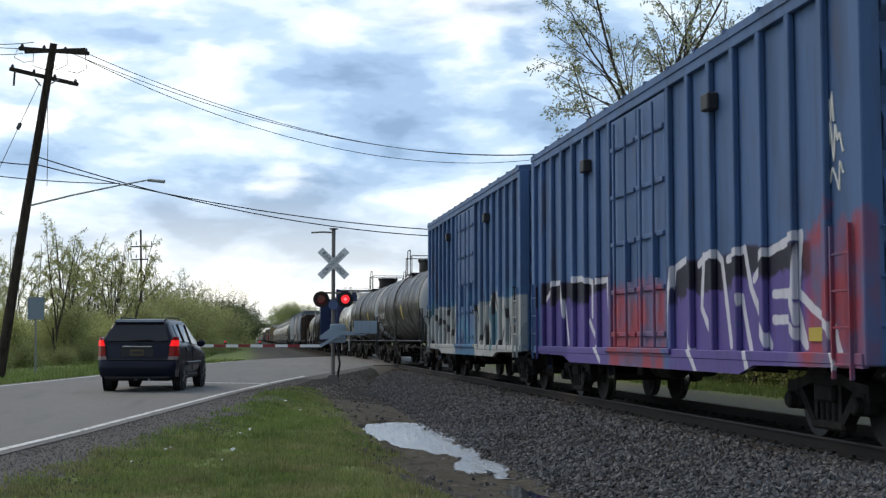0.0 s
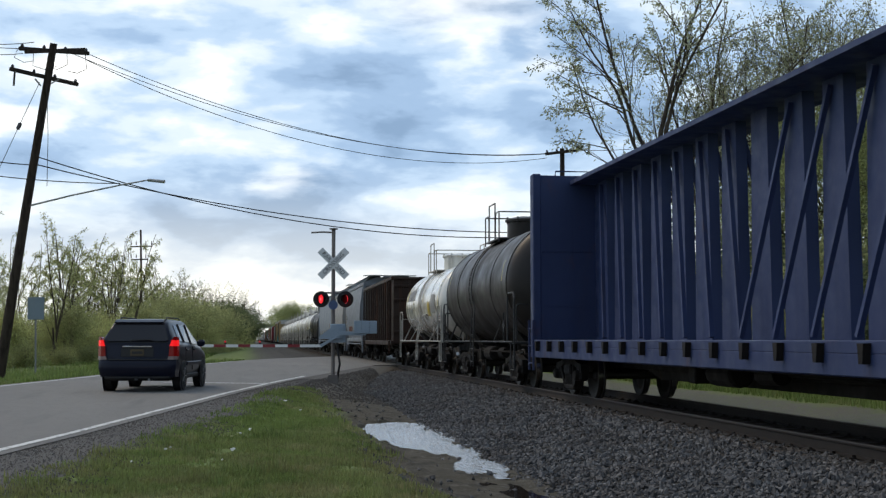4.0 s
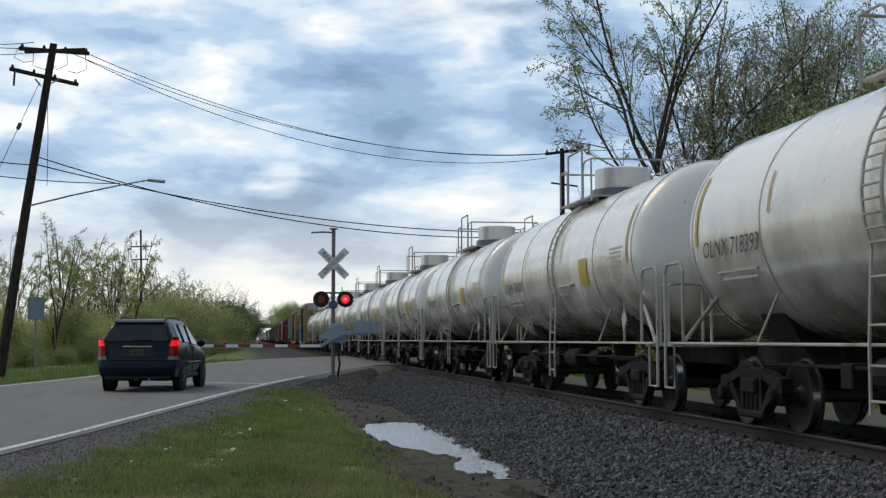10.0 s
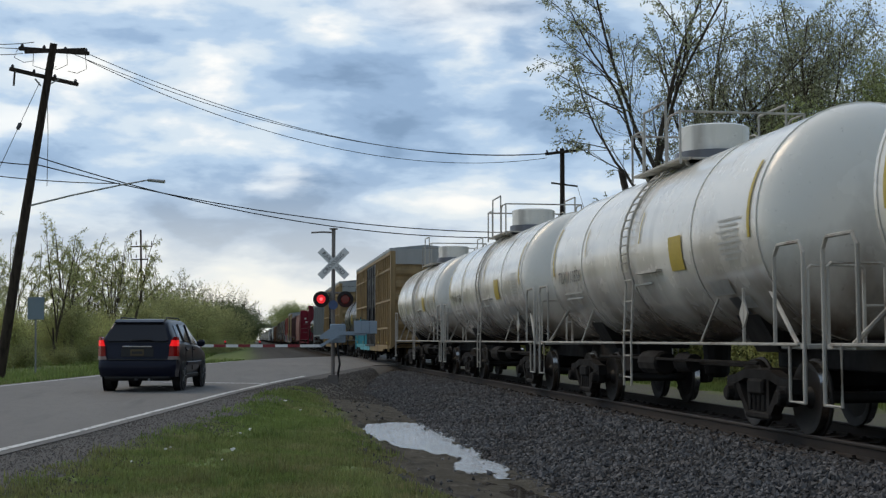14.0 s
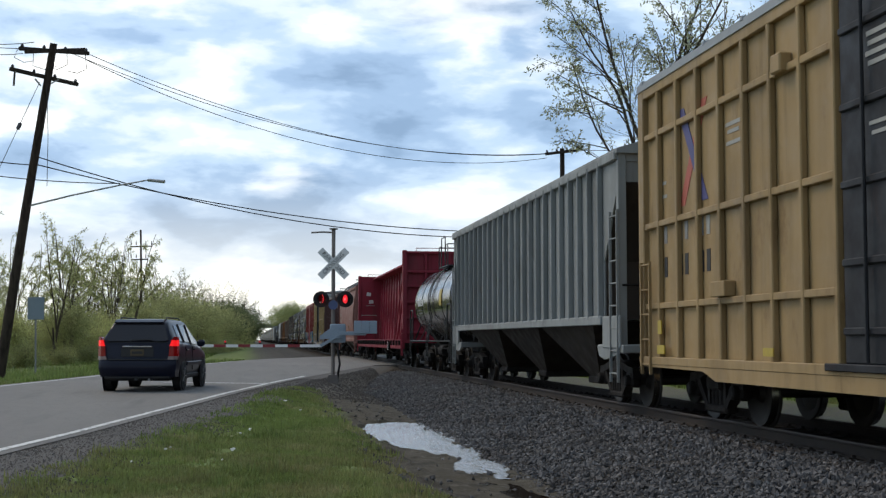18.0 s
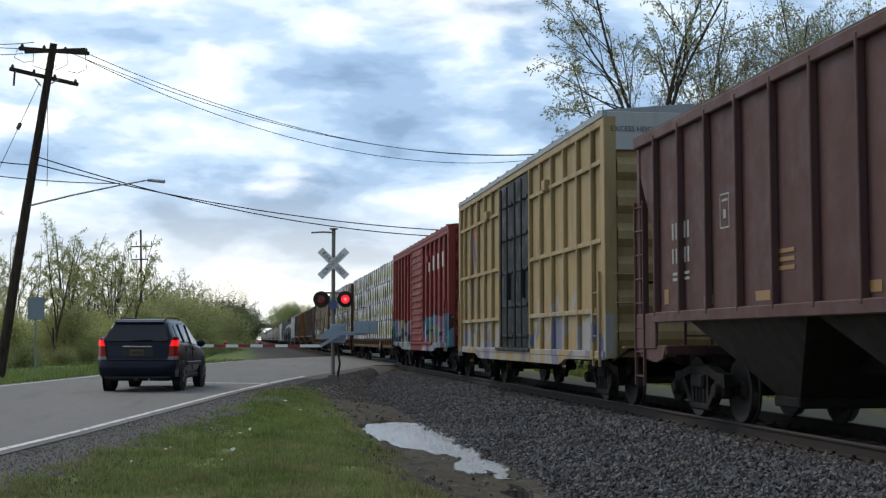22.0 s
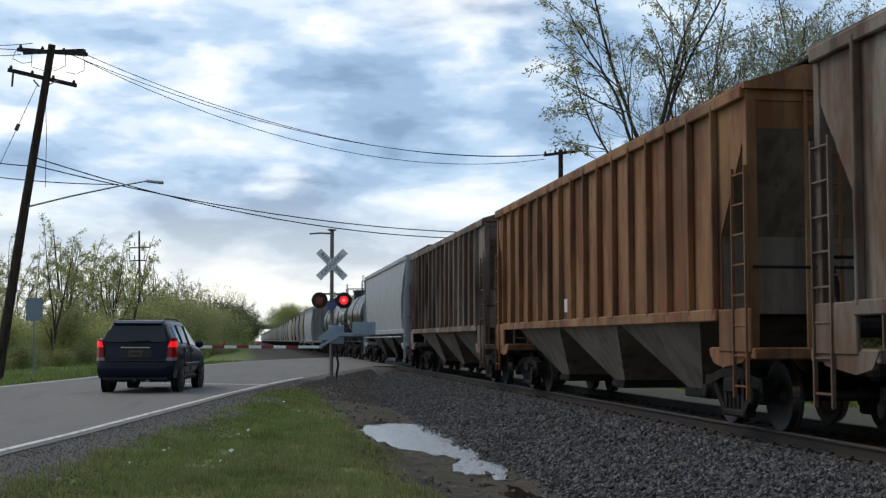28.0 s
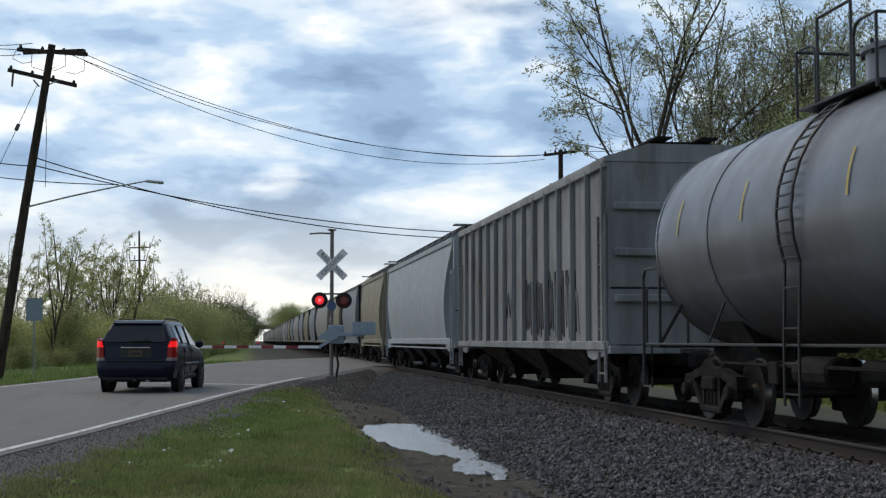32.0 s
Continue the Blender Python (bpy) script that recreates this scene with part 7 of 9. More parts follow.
def build_stones():
    """Loose ballast over the shoulder of the track bed: thousands of uneven stones in one mesh."""
    rng = np.random.default_rng(3)
    base = np.array([(1, 0, 0), (-1, 0, 0), (0, 1, 0), (0, -1, 0), (0, 0, 1), (0, 0, -1)], float)
    faces = np.array([(0, 2, 4), (2, 1, 4), (1, 3, 4), (3, 0, 4), (2, 0, 5), (1, 2, 5), (3, 1, 5), (0, 3, 5)])
    vs, fs, k = [], [], 0
    n = 56000
    u = rng.random(n)
    ys = 7.5 + 48 * u ** 1.7
    xs = np.where(rng.random(n) < 0.82, rng.uniform(3.0, 6.75, n), rng.uniform(8.5, 12.0, n))
    for x, y in zip(xs, ys):
        edge = 3.25 + 0.5 * noise.noise(Vector((0.0, y * 0.5, 2.0)))
        if x < edge and rng.random() > 0.25 or (y > 44 and x < 4.2 and rng.random() < 0.7):
            continue
        r = rng.uniform(0.018, 0.042)
        q = Euler(rng.uniform(0, 6.3, 3)).to_matrix()
        sc = rng.uniform(0.65, 1.25, 3) * r
        p = (base * (1 + rng.uniform(-0.25, 0.3, (6, 1))) * sc) @ np.array(q) + (x, y, ballast_z(x) + r * 0.35)
        vs.append(p)
        fs.append(faces + k)
        k += 6
    g = Geo()
    me = bpy.data.meshes.new("ballast_stones")
    me.from_pydata(np.concatenate(vs).tolist(), [], np.concatenate(fs).tolist())
    me.materials.append(stone_material())
    tagged(new("ballast_stones", me), "loose grey crushed stones beside the rails", "ballast", kind="stuff")
    # fine gravel on the road shoulder and about the foot of the signal
    vs, fs, k = [], [], 0
    for i in range(26000):
        if i < 15000:
            y = 9 + 34 * rng.random() ** 1.5
            x = road_edge(y, 1) + 0.25 + (1.75 - 0.7 * ramp01(y, 30, 42)) * rng.random() ** 1.35
        else:
            y = rng.uniform(34, 62)
            lo = max(0.6, road_edge(y, 1) + 0.3)
            if lo > 5.1:
                continue
            x = rng.uniform(lo, 5.2)
        if x > 5.3:
            continue
        r = rng.uniform(0.008, 0.017) if i < 15000 else rng.uniform(0.012, 0.028)
        p = base * (1 + rng.uniform(-0.3, 0.3, (6, 1))) * r * rng.uniform(0.6, 1.2, 3)
        z = max(lerp_table(ROADZ, y) - 0.008 - 0.05 * max(0.0, x - road_edge(y, 1) - 0.2), ground_z(x, y) + 0.01) if i < 15000 and x < road_edge(y, 1) + 1.1 else ground_z(x, y) + 0.012
        vs.append(p + (x, y, z))
        fs.append(faces + k)
        k += 6
    me = bpy.data.meshes.new("gravel")
    me.from_pydata(np.concatenate(vs).tolist(), [], np.concatenate(fs).tolist())
    me.materials.append(GRAVEL)
    tagged(new("gravel", me), "fine dark gravel along the road shoulder", "gravel", kind="stuff")
    # bigger, paler stones and rubble strewn about the muddy edge
    g = Geo()
    for i in range(900):
        y = rng.uniform(9, 44)
        x = rng.uniform(1.5, 3.4) if y < 36 else rng.uniform(2.4, 5.5)
        r = 0.010 + 0.036 * rng.random() ** 3
        q = Euler(rng.uniform(0, 6.3, 3)).to_matrix()
        p = (base * (1 + rng.uniform(-0.25, 0.3, (6, 1))) * r * rng.uniform(0.6, 1.2, 3)) @ np.array(q) + (x, y, ground_z(x, y) + r * 0.3)
        g.add([tuple(v) for v in p], [tuple(f) for f in faces])
    solid("rubble", g, stone_material(), "scattered stones on the muddy ditch edge", "stones", kind="stuff")


def gravel_material():
    m = Mat("dark_road_gravel", rough=0.95, spec=0.2).base((0.115, 0.107, 0.099))
    m.over((0.08, 0.069, 0.06), m.math("MULTIPLY", m.step(m.noise(0.9, detail=4), 0.45, 0.65), 0.7))
    m.island(0.2)
    return m.done()


GRAVEL = gravel_material()


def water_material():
    # pale base colour holds part of the sky's reflection, besides the gloss
    m = Mat("muddy_water_with_sky_glare", rough=0.17, spec=1.0).base((0.36, 0.355, 0.34))
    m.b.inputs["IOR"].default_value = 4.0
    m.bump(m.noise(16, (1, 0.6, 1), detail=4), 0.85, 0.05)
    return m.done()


def build_puddles():
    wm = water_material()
    peat = Mat("still_brown_water", rough=0.04, spec=0.5).base((0.020, 0.015, 0.012))
    peat.b.inputs["IOR"].default_value = 1.33
    peat.bump(peat.noise(10, detail=2), 0.1, 0.01)
    dark = peat.done()
    ys = spaced(16.4, 28.3, 120)
    shore = [(pool_edges(y)[0] - 0.16, y) for y in ys] + [(pool_edges(y)[1] + 0.25, y) for y in reversed(ys)]
    solid("puddle", Geo().add([(x, y, -0.588) for x, y in shore], [tuple(range(len(shore)))]), wm, "long puddle of rippled water reflecting the sky, glare painted in", "puddle", "puddles in the ditch")
    for (cx, cy, a, b, turn, seed, lab) in ((2.95, 14.3, 0.36, 1.6, 0.0, 9, "dark narrow puddle beside the stones"), (1.78, 20.2, 0.10, 0.42, 50, 3, "small shallow puddle in the mud")):
        pts = []
        for i in range(64):
            t = 2 * math.pi * i / 64
            k = 1 + 0.34 * noise.noise(Vector((math.cos(t) * 1.6, math.sin(t) * 1.6, seed * 5.0))) + 0.15 * noise.noise(Vector((math.cos(t) * 5, math.sin(t) * 5, seed * 3.0)))
            px, py = a * k * math.cos(t), b * k * math.sin(t)
            r = radians(turn)
            pts.append((cx + px * math.cos(r) + py * math.sin(r), cy - px * math.sin(r) + py * math.cos(r)))
        z = -0.585
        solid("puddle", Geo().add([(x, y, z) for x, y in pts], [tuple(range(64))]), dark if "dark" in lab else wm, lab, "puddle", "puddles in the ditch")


build_ground()
build_road()
build_track()
build_puddles()

# ---------------------------------------------------------------- trees


def bark(name, c):
    m = Mat(name, rough=0.95, spec=0.2).base(c)
    m.over(mul(c, 0.5), m.step(m.noise(9, (1, 1, 0.2), detail=6), 0.45, 0.65))
    m.bump(m.noise(20, (1, 1, 0.25), detail=5), 0.6, 0.02)
    return m.done()


BARK = bark("grey_brown_bark", (0.10, 0.082, 0.066))
BARK_PALE = bark("pale_bark", (0.19, 0.16, 0.125))


def leafmat(name, c):
    m = Mat(name, rough=0.75, spec=0.25).base(c)
    m.island(0.45)
    m.vary(0.15)
    mat = m.done()
    # thin blades let light through
    tr, mx = node(m.nt, "ShaderNodeBsdfTranslucent"), node(m.nt, "ShaderNodeMixShader")
    mx.inputs[0].default_value = 0.45
    m.link(m.col, tr.inputs["Color"])
    m.link(m.b.outputs[0], mx.inputs[1]), m.link(tr.outputs[0], mx.inputs[2])
    m.link(mx.outputs[0], m.nt.nodes["Material Output"].inputs["Surface"])
    return mat


LEAF_YG = leafmat("young_yellow_green_leaves", (0.43, 0.44, 0.185))
LEAF_BUD = leafmat("pale_olive_buds", (0.36, 0.38, 0.24))
LEAF_OL = leafmat("olive_young_leaves", (0.345, 0.36, 0.16))
LEAF_HAZE = leafmat("hazy_fresh_leaves", (0.29, 0.33, 0.14))
LEAF_MID = leafmat("dull_green_leaves", (0.12, 0.145, 0.07))
LEAF_DK = leafmat("dark_conifer_needles", (0.03, 0.05, 0.028))


def tree_mesh(seed, height, spread, leaders, depth, leaves, leaf_size, leaf_mat, bark_mat, trunk=0.35, first=0.15, droop=0.0, twig=0.012, clump=3, along=0, rise=0.06, keep=0.62):
    """Trunk with forking limbs down to twigs, and a crown of small leaf blades at the twig ends. Returns two meshes."""
    rng = random.Random(seed)
    g, tips = Geo(), []

    def limb(p, d, ln, r, level):
        pts, n = [p], 4 if level < 2 else 3
        q = p.copy()
        for i in range(n):
            d = (d + Vector((rng.gauss(0, 0.19), rng.gauss(0, 0.19), rng.gauss(rise, 0.10) - droop * level * 0.05))).normalized()
            q = q + d * (ln / n)
            pts.append(q.copy())
        r2 = max(twig * 0.6, r * (keep if level < depth else 0.3))
        g.tube(pts, r, 7 if level == 0 else (5 if level < 3 else 3), r2, caps=False)
        if along and level:
            for i in range(along):
                k = rng.randrange(n)
                tips.append((pts[k].lerp(pts[k + 1], rng.random()), d))
        if level >= depth:
            tips.append((pts[-1], d))
            tips.append((pts[-2], d))
            return
        kids = leaders if level == 0 else rng.choice((2, 2, 3, 3))
        for k in range(kids):
            f = 1.0 if k == 0 and level else rng.uniform(0.55, 1.0)
            i = min(n - 1, int(f * n))
            o = pts[i] + (pts[i + 1] - pts[i]) * (f * n - i) if i < n else pts[-1]
            az = 2 * math.pi * (k + rng.random() * 0.7) / kids + level
            s = spread * rng.uniform(0.55, 1.25) * (0.5 if k == 0 and level else 1)
            u = d.orthogonal().normalized()
            w = d.cross(u)
            nd = (d + (u * math.cos(az) + w * math.sin(az)) * s).normalized()
            limb(o, nd, ln * rng.uniform(0.66, 0.88), max(twig, r2 * rng.uniform(0.6, 0.85)), level + 1)
        if level >= depth - 2:
            tips.append((pts[-1], d))

    limb(Vector((0, 0, -0.3)), Vector((rng.gauss(0, 0.05), rng.gauss(0, 0.05), 1)).normalized(), height * first, trunk, 0)
    me = bpy.data.meshes.new("trunk")
    me.from_pydata(g.v, [], g.f)
    me.materials.append(bark_mat)
    me.polygons.foreach_set("use_smooth", [True] * len(me.polygons))
    vs, fs = [], []
    per = max(1, leaves // max(1, len(tips)))
    for p, d in tips:
        for i in range(per):
            c = p + Vector((rng.gauss(0, 1), rng.gauss(0, 1), rng.gauss(0, 0.8))) * leaf_size * clump - d * rng.uniform(0, leaf_size * 4)
            a = Vector((rng.gauss(0, 1), rng.gauss(0, 1), rng.gauss(0.4, 1))).normalized()
            b = a.orthogonal().normalized()
            b.rotate(Euler((rng.random() * 6, 0, 0)))
            ln, wd = leaf_size * rng.uniform(0.6, 1.4), leaf_size * rng.uniform(0.25, 0.5)
            k = len(vs)
            vs += [tuple(c - a * ln * 0.5), tuple(c + b * wd), tuple(c + a * ln * 0.5), tuple(c - b * wd)]
            fs.append((k, k + 1, k + 2, k + 3))
    lm = bpy.data.meshes.new("crown")
    lm.from_pydata(vs, [], fs)
    lm.materials.append(leaf_mat)
    return me, lm


def fan_tree(seed, stems, trunk_h, trunk_r, leaves, leaf_size, leaf_mat, bark_mat, depth=4, fork=0.62):
    """A short trunk with long rising stems; each stem: (start height, lean to the side, lean away, length, radius), leans in degrees.
    Side branches leave the stems all along and split down to drooping twigs with narrow young leaves."""
    rng = random.Random(seed)
    g, tips = Geo(), []

    def limb(p, d, ln, r, level):
        n = max(3, int(ln / 0.75))
        pts, dirs, q = [p.copy()], [d.copy()], p.copy()
        for i in range(n):
            d = (d + Vector((rng.gauss(0, 0.085), rng.gauss(0, 0.085), rng.gauss(0.025 if level < 3 else -0.03, 0.07)))).normalized()
            q = q + d * (ln / n)
            pts.append(q.copy())
            dirs.append(d.copy())
        g.tube(pts, r, (8, 6, 5, 3, 3)[min(level, 4)], max(0.008, r * (0.72 if level == 0 else 0.28)), caps=False)
        if level >= 2:
            for k in range(1, n + 1):
                tips.append((pts[k], dirs[k]))
        if level == 0 or level > depth or ln < 0.5:
            return
        kids = int(ln * (0.95 if level == 1 else 1.25)) + 1
        for k in range(kids):
            f = 0.22 + 0.76 * (k + rng.random()) / kids
            i = min(n - 1, int(f * n))
            o = pts[i].lerp(pts[i + 1], f * n - i)
            u = dirs[i].orthogonal().normalized()
            w = dirs[i].cross(u)
            az = rng.uniform(0, 6.283)
            nd = (dirs[i] + (u * math.cos(az) + w * math.sin(az)) * math.tan(radians(rng.uniform(22, 50)))).normalized()
            limb(o, nd, max(0.4, ln * fork * (1.02 - 0.72 * f) * rng.uniform(0.6, 1.15)), max(0.009, r * (1 - 0.7 * f) * rng.uniform(0.42, 0.6)), level + 1)

    limb(Vector((0, 0, -0.4)), Vector((0, 0, 1)), trunk_h + 0.4, trunk_r, 0)
    for z, side, away, ln, r in stems:
        a, b = radians(side), radians(away)
        limb(Vector((0, 0, z)), Vector((math.sin(a), math.sin(b), math.cos(a) * math.cos(b))).normalized(), ln, r, 1)
    me = bpy.data.meshes.new("trunk")
    me.from_pydata(g.v, [], g.f)
    me.materials.append(bark_mat)
    me.polygons.foreach_set("use_smooth", [True] * len(me.polygons))
    vs, fs = [], []
    for i in range(leaves):
        p, d = rng.choice(tips)
        c = p + Vector((rng.gauss(0, 0.07), rng.gauss(0, 0.07), rng.gauss(-0.03, 0.08)))
        a = (d * 0.5 + Vector((rng.gauss(0, 0.5), rng.gauss(0, 0.5), rng.gauss(-0.35, 0.5)))).normalized()
        b = a.cross(Vector((rng.gauss(0, 1), rng.gauss(0, 1), rng.gauss(0, 1)))).normalized()
        ln, wd = leaf_size * rng.uniform(0.6, 1.4), leaf_size * rng.uniform(0.14, 0.26)
        k = len(vs)
        vs += [tuple(c), tuple(c + a * ln * 0.5 + b * wd), tuple(c + a * ln), tuple(c + a * ln * 0.5 - b * wd)]
        fs.append((k, k + 1, k + 2, k + 3))
    lm = bpy.data.meshes.new("crown")
    lm.from_pydata(vs, [], fs)
    lm.materials.append(leaf_mat)
    return me, lm


def plant(meshes, x, y, size, turn, label, name="tree", z=None, group="trees by the railway"):
    t = thing(name, label, name, group)
    t.matrix_basis = pose(x, y, ground_z(x, y) - 0.05 if z is None else z, 0, 0, turn)
    t.scale = (size, size, size)
    part("trunk", meshes[0], None, t, "bare forking trunk and limbs")
    part("crown", meshes[1], None, t, "thin crown of small spring leaves")
    return t


def build_trees():
    big = fan_tree(11, ((6.6, -46, 8, 8.0, 0.085), (8.0, -33, -6, 9.0, 0.095), (8.8, -17, 10, 9.5, 0.10), (9.0, 2, -8, 10.0, 0.115), (8.6, 17, 6, 10.0, 0.10), (6.6, 31, -5, 10.0, 0.095), (5.2, 20, -14, 5.5, 0.05)),
                   9.2, 0.21, 8000, 0.17, LEAF_BUD, BARK, 4)
    wide = fan_tree(29, ((4.4, -36, 5, 8.5, 0.08), (5.6, -18, -8, 9.5, 0.09), (6.2, 2, 6, 10.5, 0.10), (5.6, 22, -5, 9.5, 0.09), (4.6, 40, 8, 8.0, 0.08)), 6.4, 0.17, 5500, 0.17, LEAF_BUD, BARK, 3)
    big2 = tree_mesh(23, 25, 0.5, 4, 6, 15000, 0.11, LEAF_BUD, BARK, trunk=0.34, first=0.22, along=1, clump=1.8)
    leafy = tree_mesh(31, 24, 0.6, 5, 5, 20000, 0.14, LEAF_HAZE, BARK, trunk=0.30, first=0.2, clump=4)
    slim = fan_tree(43, ((1.2, -16, 6, 4.2, 0.035), (1.6, -6, -10, 5.2, 0.045), (1.9, 5, 8, 5.6, 0.05), (1.5, 17, -6, 4.4, 0.04), (0.9, 9, 18, 3.2, 0.03)), 2.0, 0.07, 1700, 0.13, LEAF_OL, BARK, 3, 0.42)
    slim2 = fan_tree(44, ((1.4, -11, -8, 4.8, 0.04), (1.9, 2, 9, 6.2, 0.05), (1.5, 13, 4, 5.0, 0.04)), 2.2, 0.07, 1400, 0.13, LEAF_YG, BARK, 3, 0.38)
    thicket = tree_mesh(53, 6.5, 0.5, 9, 3, 10000, 0.10, LEAF_YG, BARK_PALE, trunk=0.05, first=0.2, clump=6, along=3, rise=0.10)
    thicket2 = tree_mesh(54, 7.5, 0.42, 8, 3, 9000, 0.10, LEAF_OL, BARK_PALE, trunk=0.06, first=0.22, clump=6, along=3, rise=0.12)
    bush = tree_mesh(57, 3.2, 0.7, 8, 3, 6500, 0.08, LEAF_OL, BARK_PALE, trunk=0.04, first=0.18, clump=5, along=2)
    bare = tree_mesh(59, 15, 0.42, 5, 5, 900, 0.12, LEAF_BUD, BARK, trunk=0.16, first=0.2)
    dark = tree_mesh(67, 11, 0.5, 6, 4, 9000, 0.22, LEAF_MID, BARK, trunk=0.16, first=0.2, clump=4, along=1)
    con = tree_mesh(61, 12, 0.8, 9, 3, 9000, 0.26, LEAF_DK, BARK, trunk=0.2, first=0.5, clump=3)
    rng = random.Random(8)
    # beyond the track
    plant(big, 17.2, 54, 1.0, 0, "tall spreading tree with pale spring buds")
    for x, y, s, turn in ((20.4, 56, 1.0, 200), (24.0, 55, 1.05, 30)):
        plant(wide, x, y, s, turn, "tall fine-twigged tree in young olive leaf")
    for x, y, s in ((22.6, 57, 0.95), (25.2, 52, 0.9), (28.5, 58, 1.05), (33, 60, 1.0)):
        plant(big2, x, y, s, rng.uniform(0, 360), "tall tree with fine twigs and young buds")
    for x, y, s in ((28, 46, 0.85), (31, 50, 0.9), (26.5, 43, 0.8), (25.5, 56, 0.85), (29.5, 60, 1.0), (34, 57, 1.0), (24.5, 47, 0.75), (32, 66, 1.1)):
        plant(leafy, x, y, s, rng.uniform(0, 360), "tree in fresh spring leaf")
    for i in range(16):
        y = 30 + i * 6 + rng.uniform(-2, 2)
        plant(bush, 19.5 + rng.uniform(-1.5, 4) + y * 0.02, y, rng.uniform(0.9, 1.3), rng.uniform(0, 360), "low bush in yellow-green leaf", "bush", group="bushes by the railway")
    for i in range(26):
        y = 24 + 2.1 * i + rng.uniform(-0.8, 0.8)
        plant((thicket, thicket2, dark)[i % 3], 16.2 + rng.uniform(-0.8, 1.2), y, rng.uniform(0.85, 1.1) * (0.72 if i % 3 == 2 else 1.0), rng.uniform(0, 360), "dense young thicket tree behind the railway")
        plant((dark, thicket, thicket2)[i % 3], 20.0 + rng.uniform(-1, 2), y + 1.0, rng.uniform(0.95, 1.25) * (0.8 if i % 3 == 0 else 1.0), rng.uniform(0, 360), "dense young thicket tree behind the railway")
    # the belt of young trees between the road and the fields, drawing in on the track further off
    edge = lambda y: lerp_table([(60, -13.6), (90, -10.5), (110, -7.6), (140, -4.3), (200, -2.0), (300, -0.2), (420, 0.5)], y)
    for i in range(64):
        y = 62 + 2.4 * i + rng.uniform(-1, 1)
        m = thicket if i % 2 else thicket2
        plant(m, edge(y) - rng.uniform(0.2, 4.5), y, rng.uniform(0.66, 0.98) * (1 + 0.55 * ramp01(y, 90, 130)), rng.uniform(0, 360), "dense young thicket tree in yellow-green leaf")
    for i in range(26):
        y = 58 + 3.0 * i
        plant(thicket2 if i % 2 else thicket, edge(y) - rng.uniform(4, 10), y, rng.uniform(0.8, 1.1), rng.uniform(0, 360), "dense young thicket tree in yellow-green leaf")
    for i in range(52):
        y = 62 + 2.0 * i + rng.uniform(-1.5, 1.5)
        m, lab = rng.choice(((slim, "slim young tree in olive opening leaf"), (slim2, "slim young tree in small yellow-green leaf"), (slim, "slim young tree in olive opening leaf"), (bare, "bare young tree with many fine twigs")))
        plant(m, edge(y) - rng.uniform(0.5, 8), y, (rng.uniform(0.85, 1.2) if y < 100 else rng.uniform(1.0, 1.35)) * (0.55 if m is bare else 1.0), rng.uniform(0, 360), lab)
    for i in range(34):
        y = 186 + 7.0 * i + rng.uniform(-2, 2)
        m, lab = rng.choice(((dark, "tree in dull green leaf"), (dark, "tree in dull green leaf"), (thicket, "dense young thicket tree in yellow-green leaf"), (bare, "bare young tree with many fine twigs")))
        plant(m, edge(y) - rng.uniform(0, 6), y, rng.uniform(1.0, 1.3), rng.uniform(0, 360), lab)
    for i in range(30):
        y = 60 + 4.2 * i + rng.uniform(-1, 1)
        plant(bush, edge(y) + 0.8 - rng.uniform(0, 1.0), y, rng.uniform(0.7, 1.2), rng.uniform(0, 360), "low bush in yellow-green leaf", "bush", group="bushes by the railway")
    for k in range(3):
        y = 330 + k * 22
        plant(con, edge(y) - rng.uniform(1, 4), y, rng.uniform(0.55, 0.7), rng.uniform(0, 360), "dark conifer beside the railway", "conifer", group="conifers by the railway")
    for k in range(9):
        plant(leafy, 11.2 + 0.9 * k + rng.uniform(-0.4, 0.4), 445 + rng.uniform(0, 60), rng.uniform(0.85, 1.05), rng.uniform(0, 360), "far tree in fresh spring leaf beside the railway")
    for k in range(14):
        plant(dark, 17 + rng.uniform(0, 10), 230 + 22 * k, rng.uniform(0.9, 1.2), rng.uniform(0, 360), "tree in dull green leaf")


PAPERBIT = plain("white_paper_scrap", (0.7, 0.7, 0.68), rough=0.8, var=0.2, bump=0)


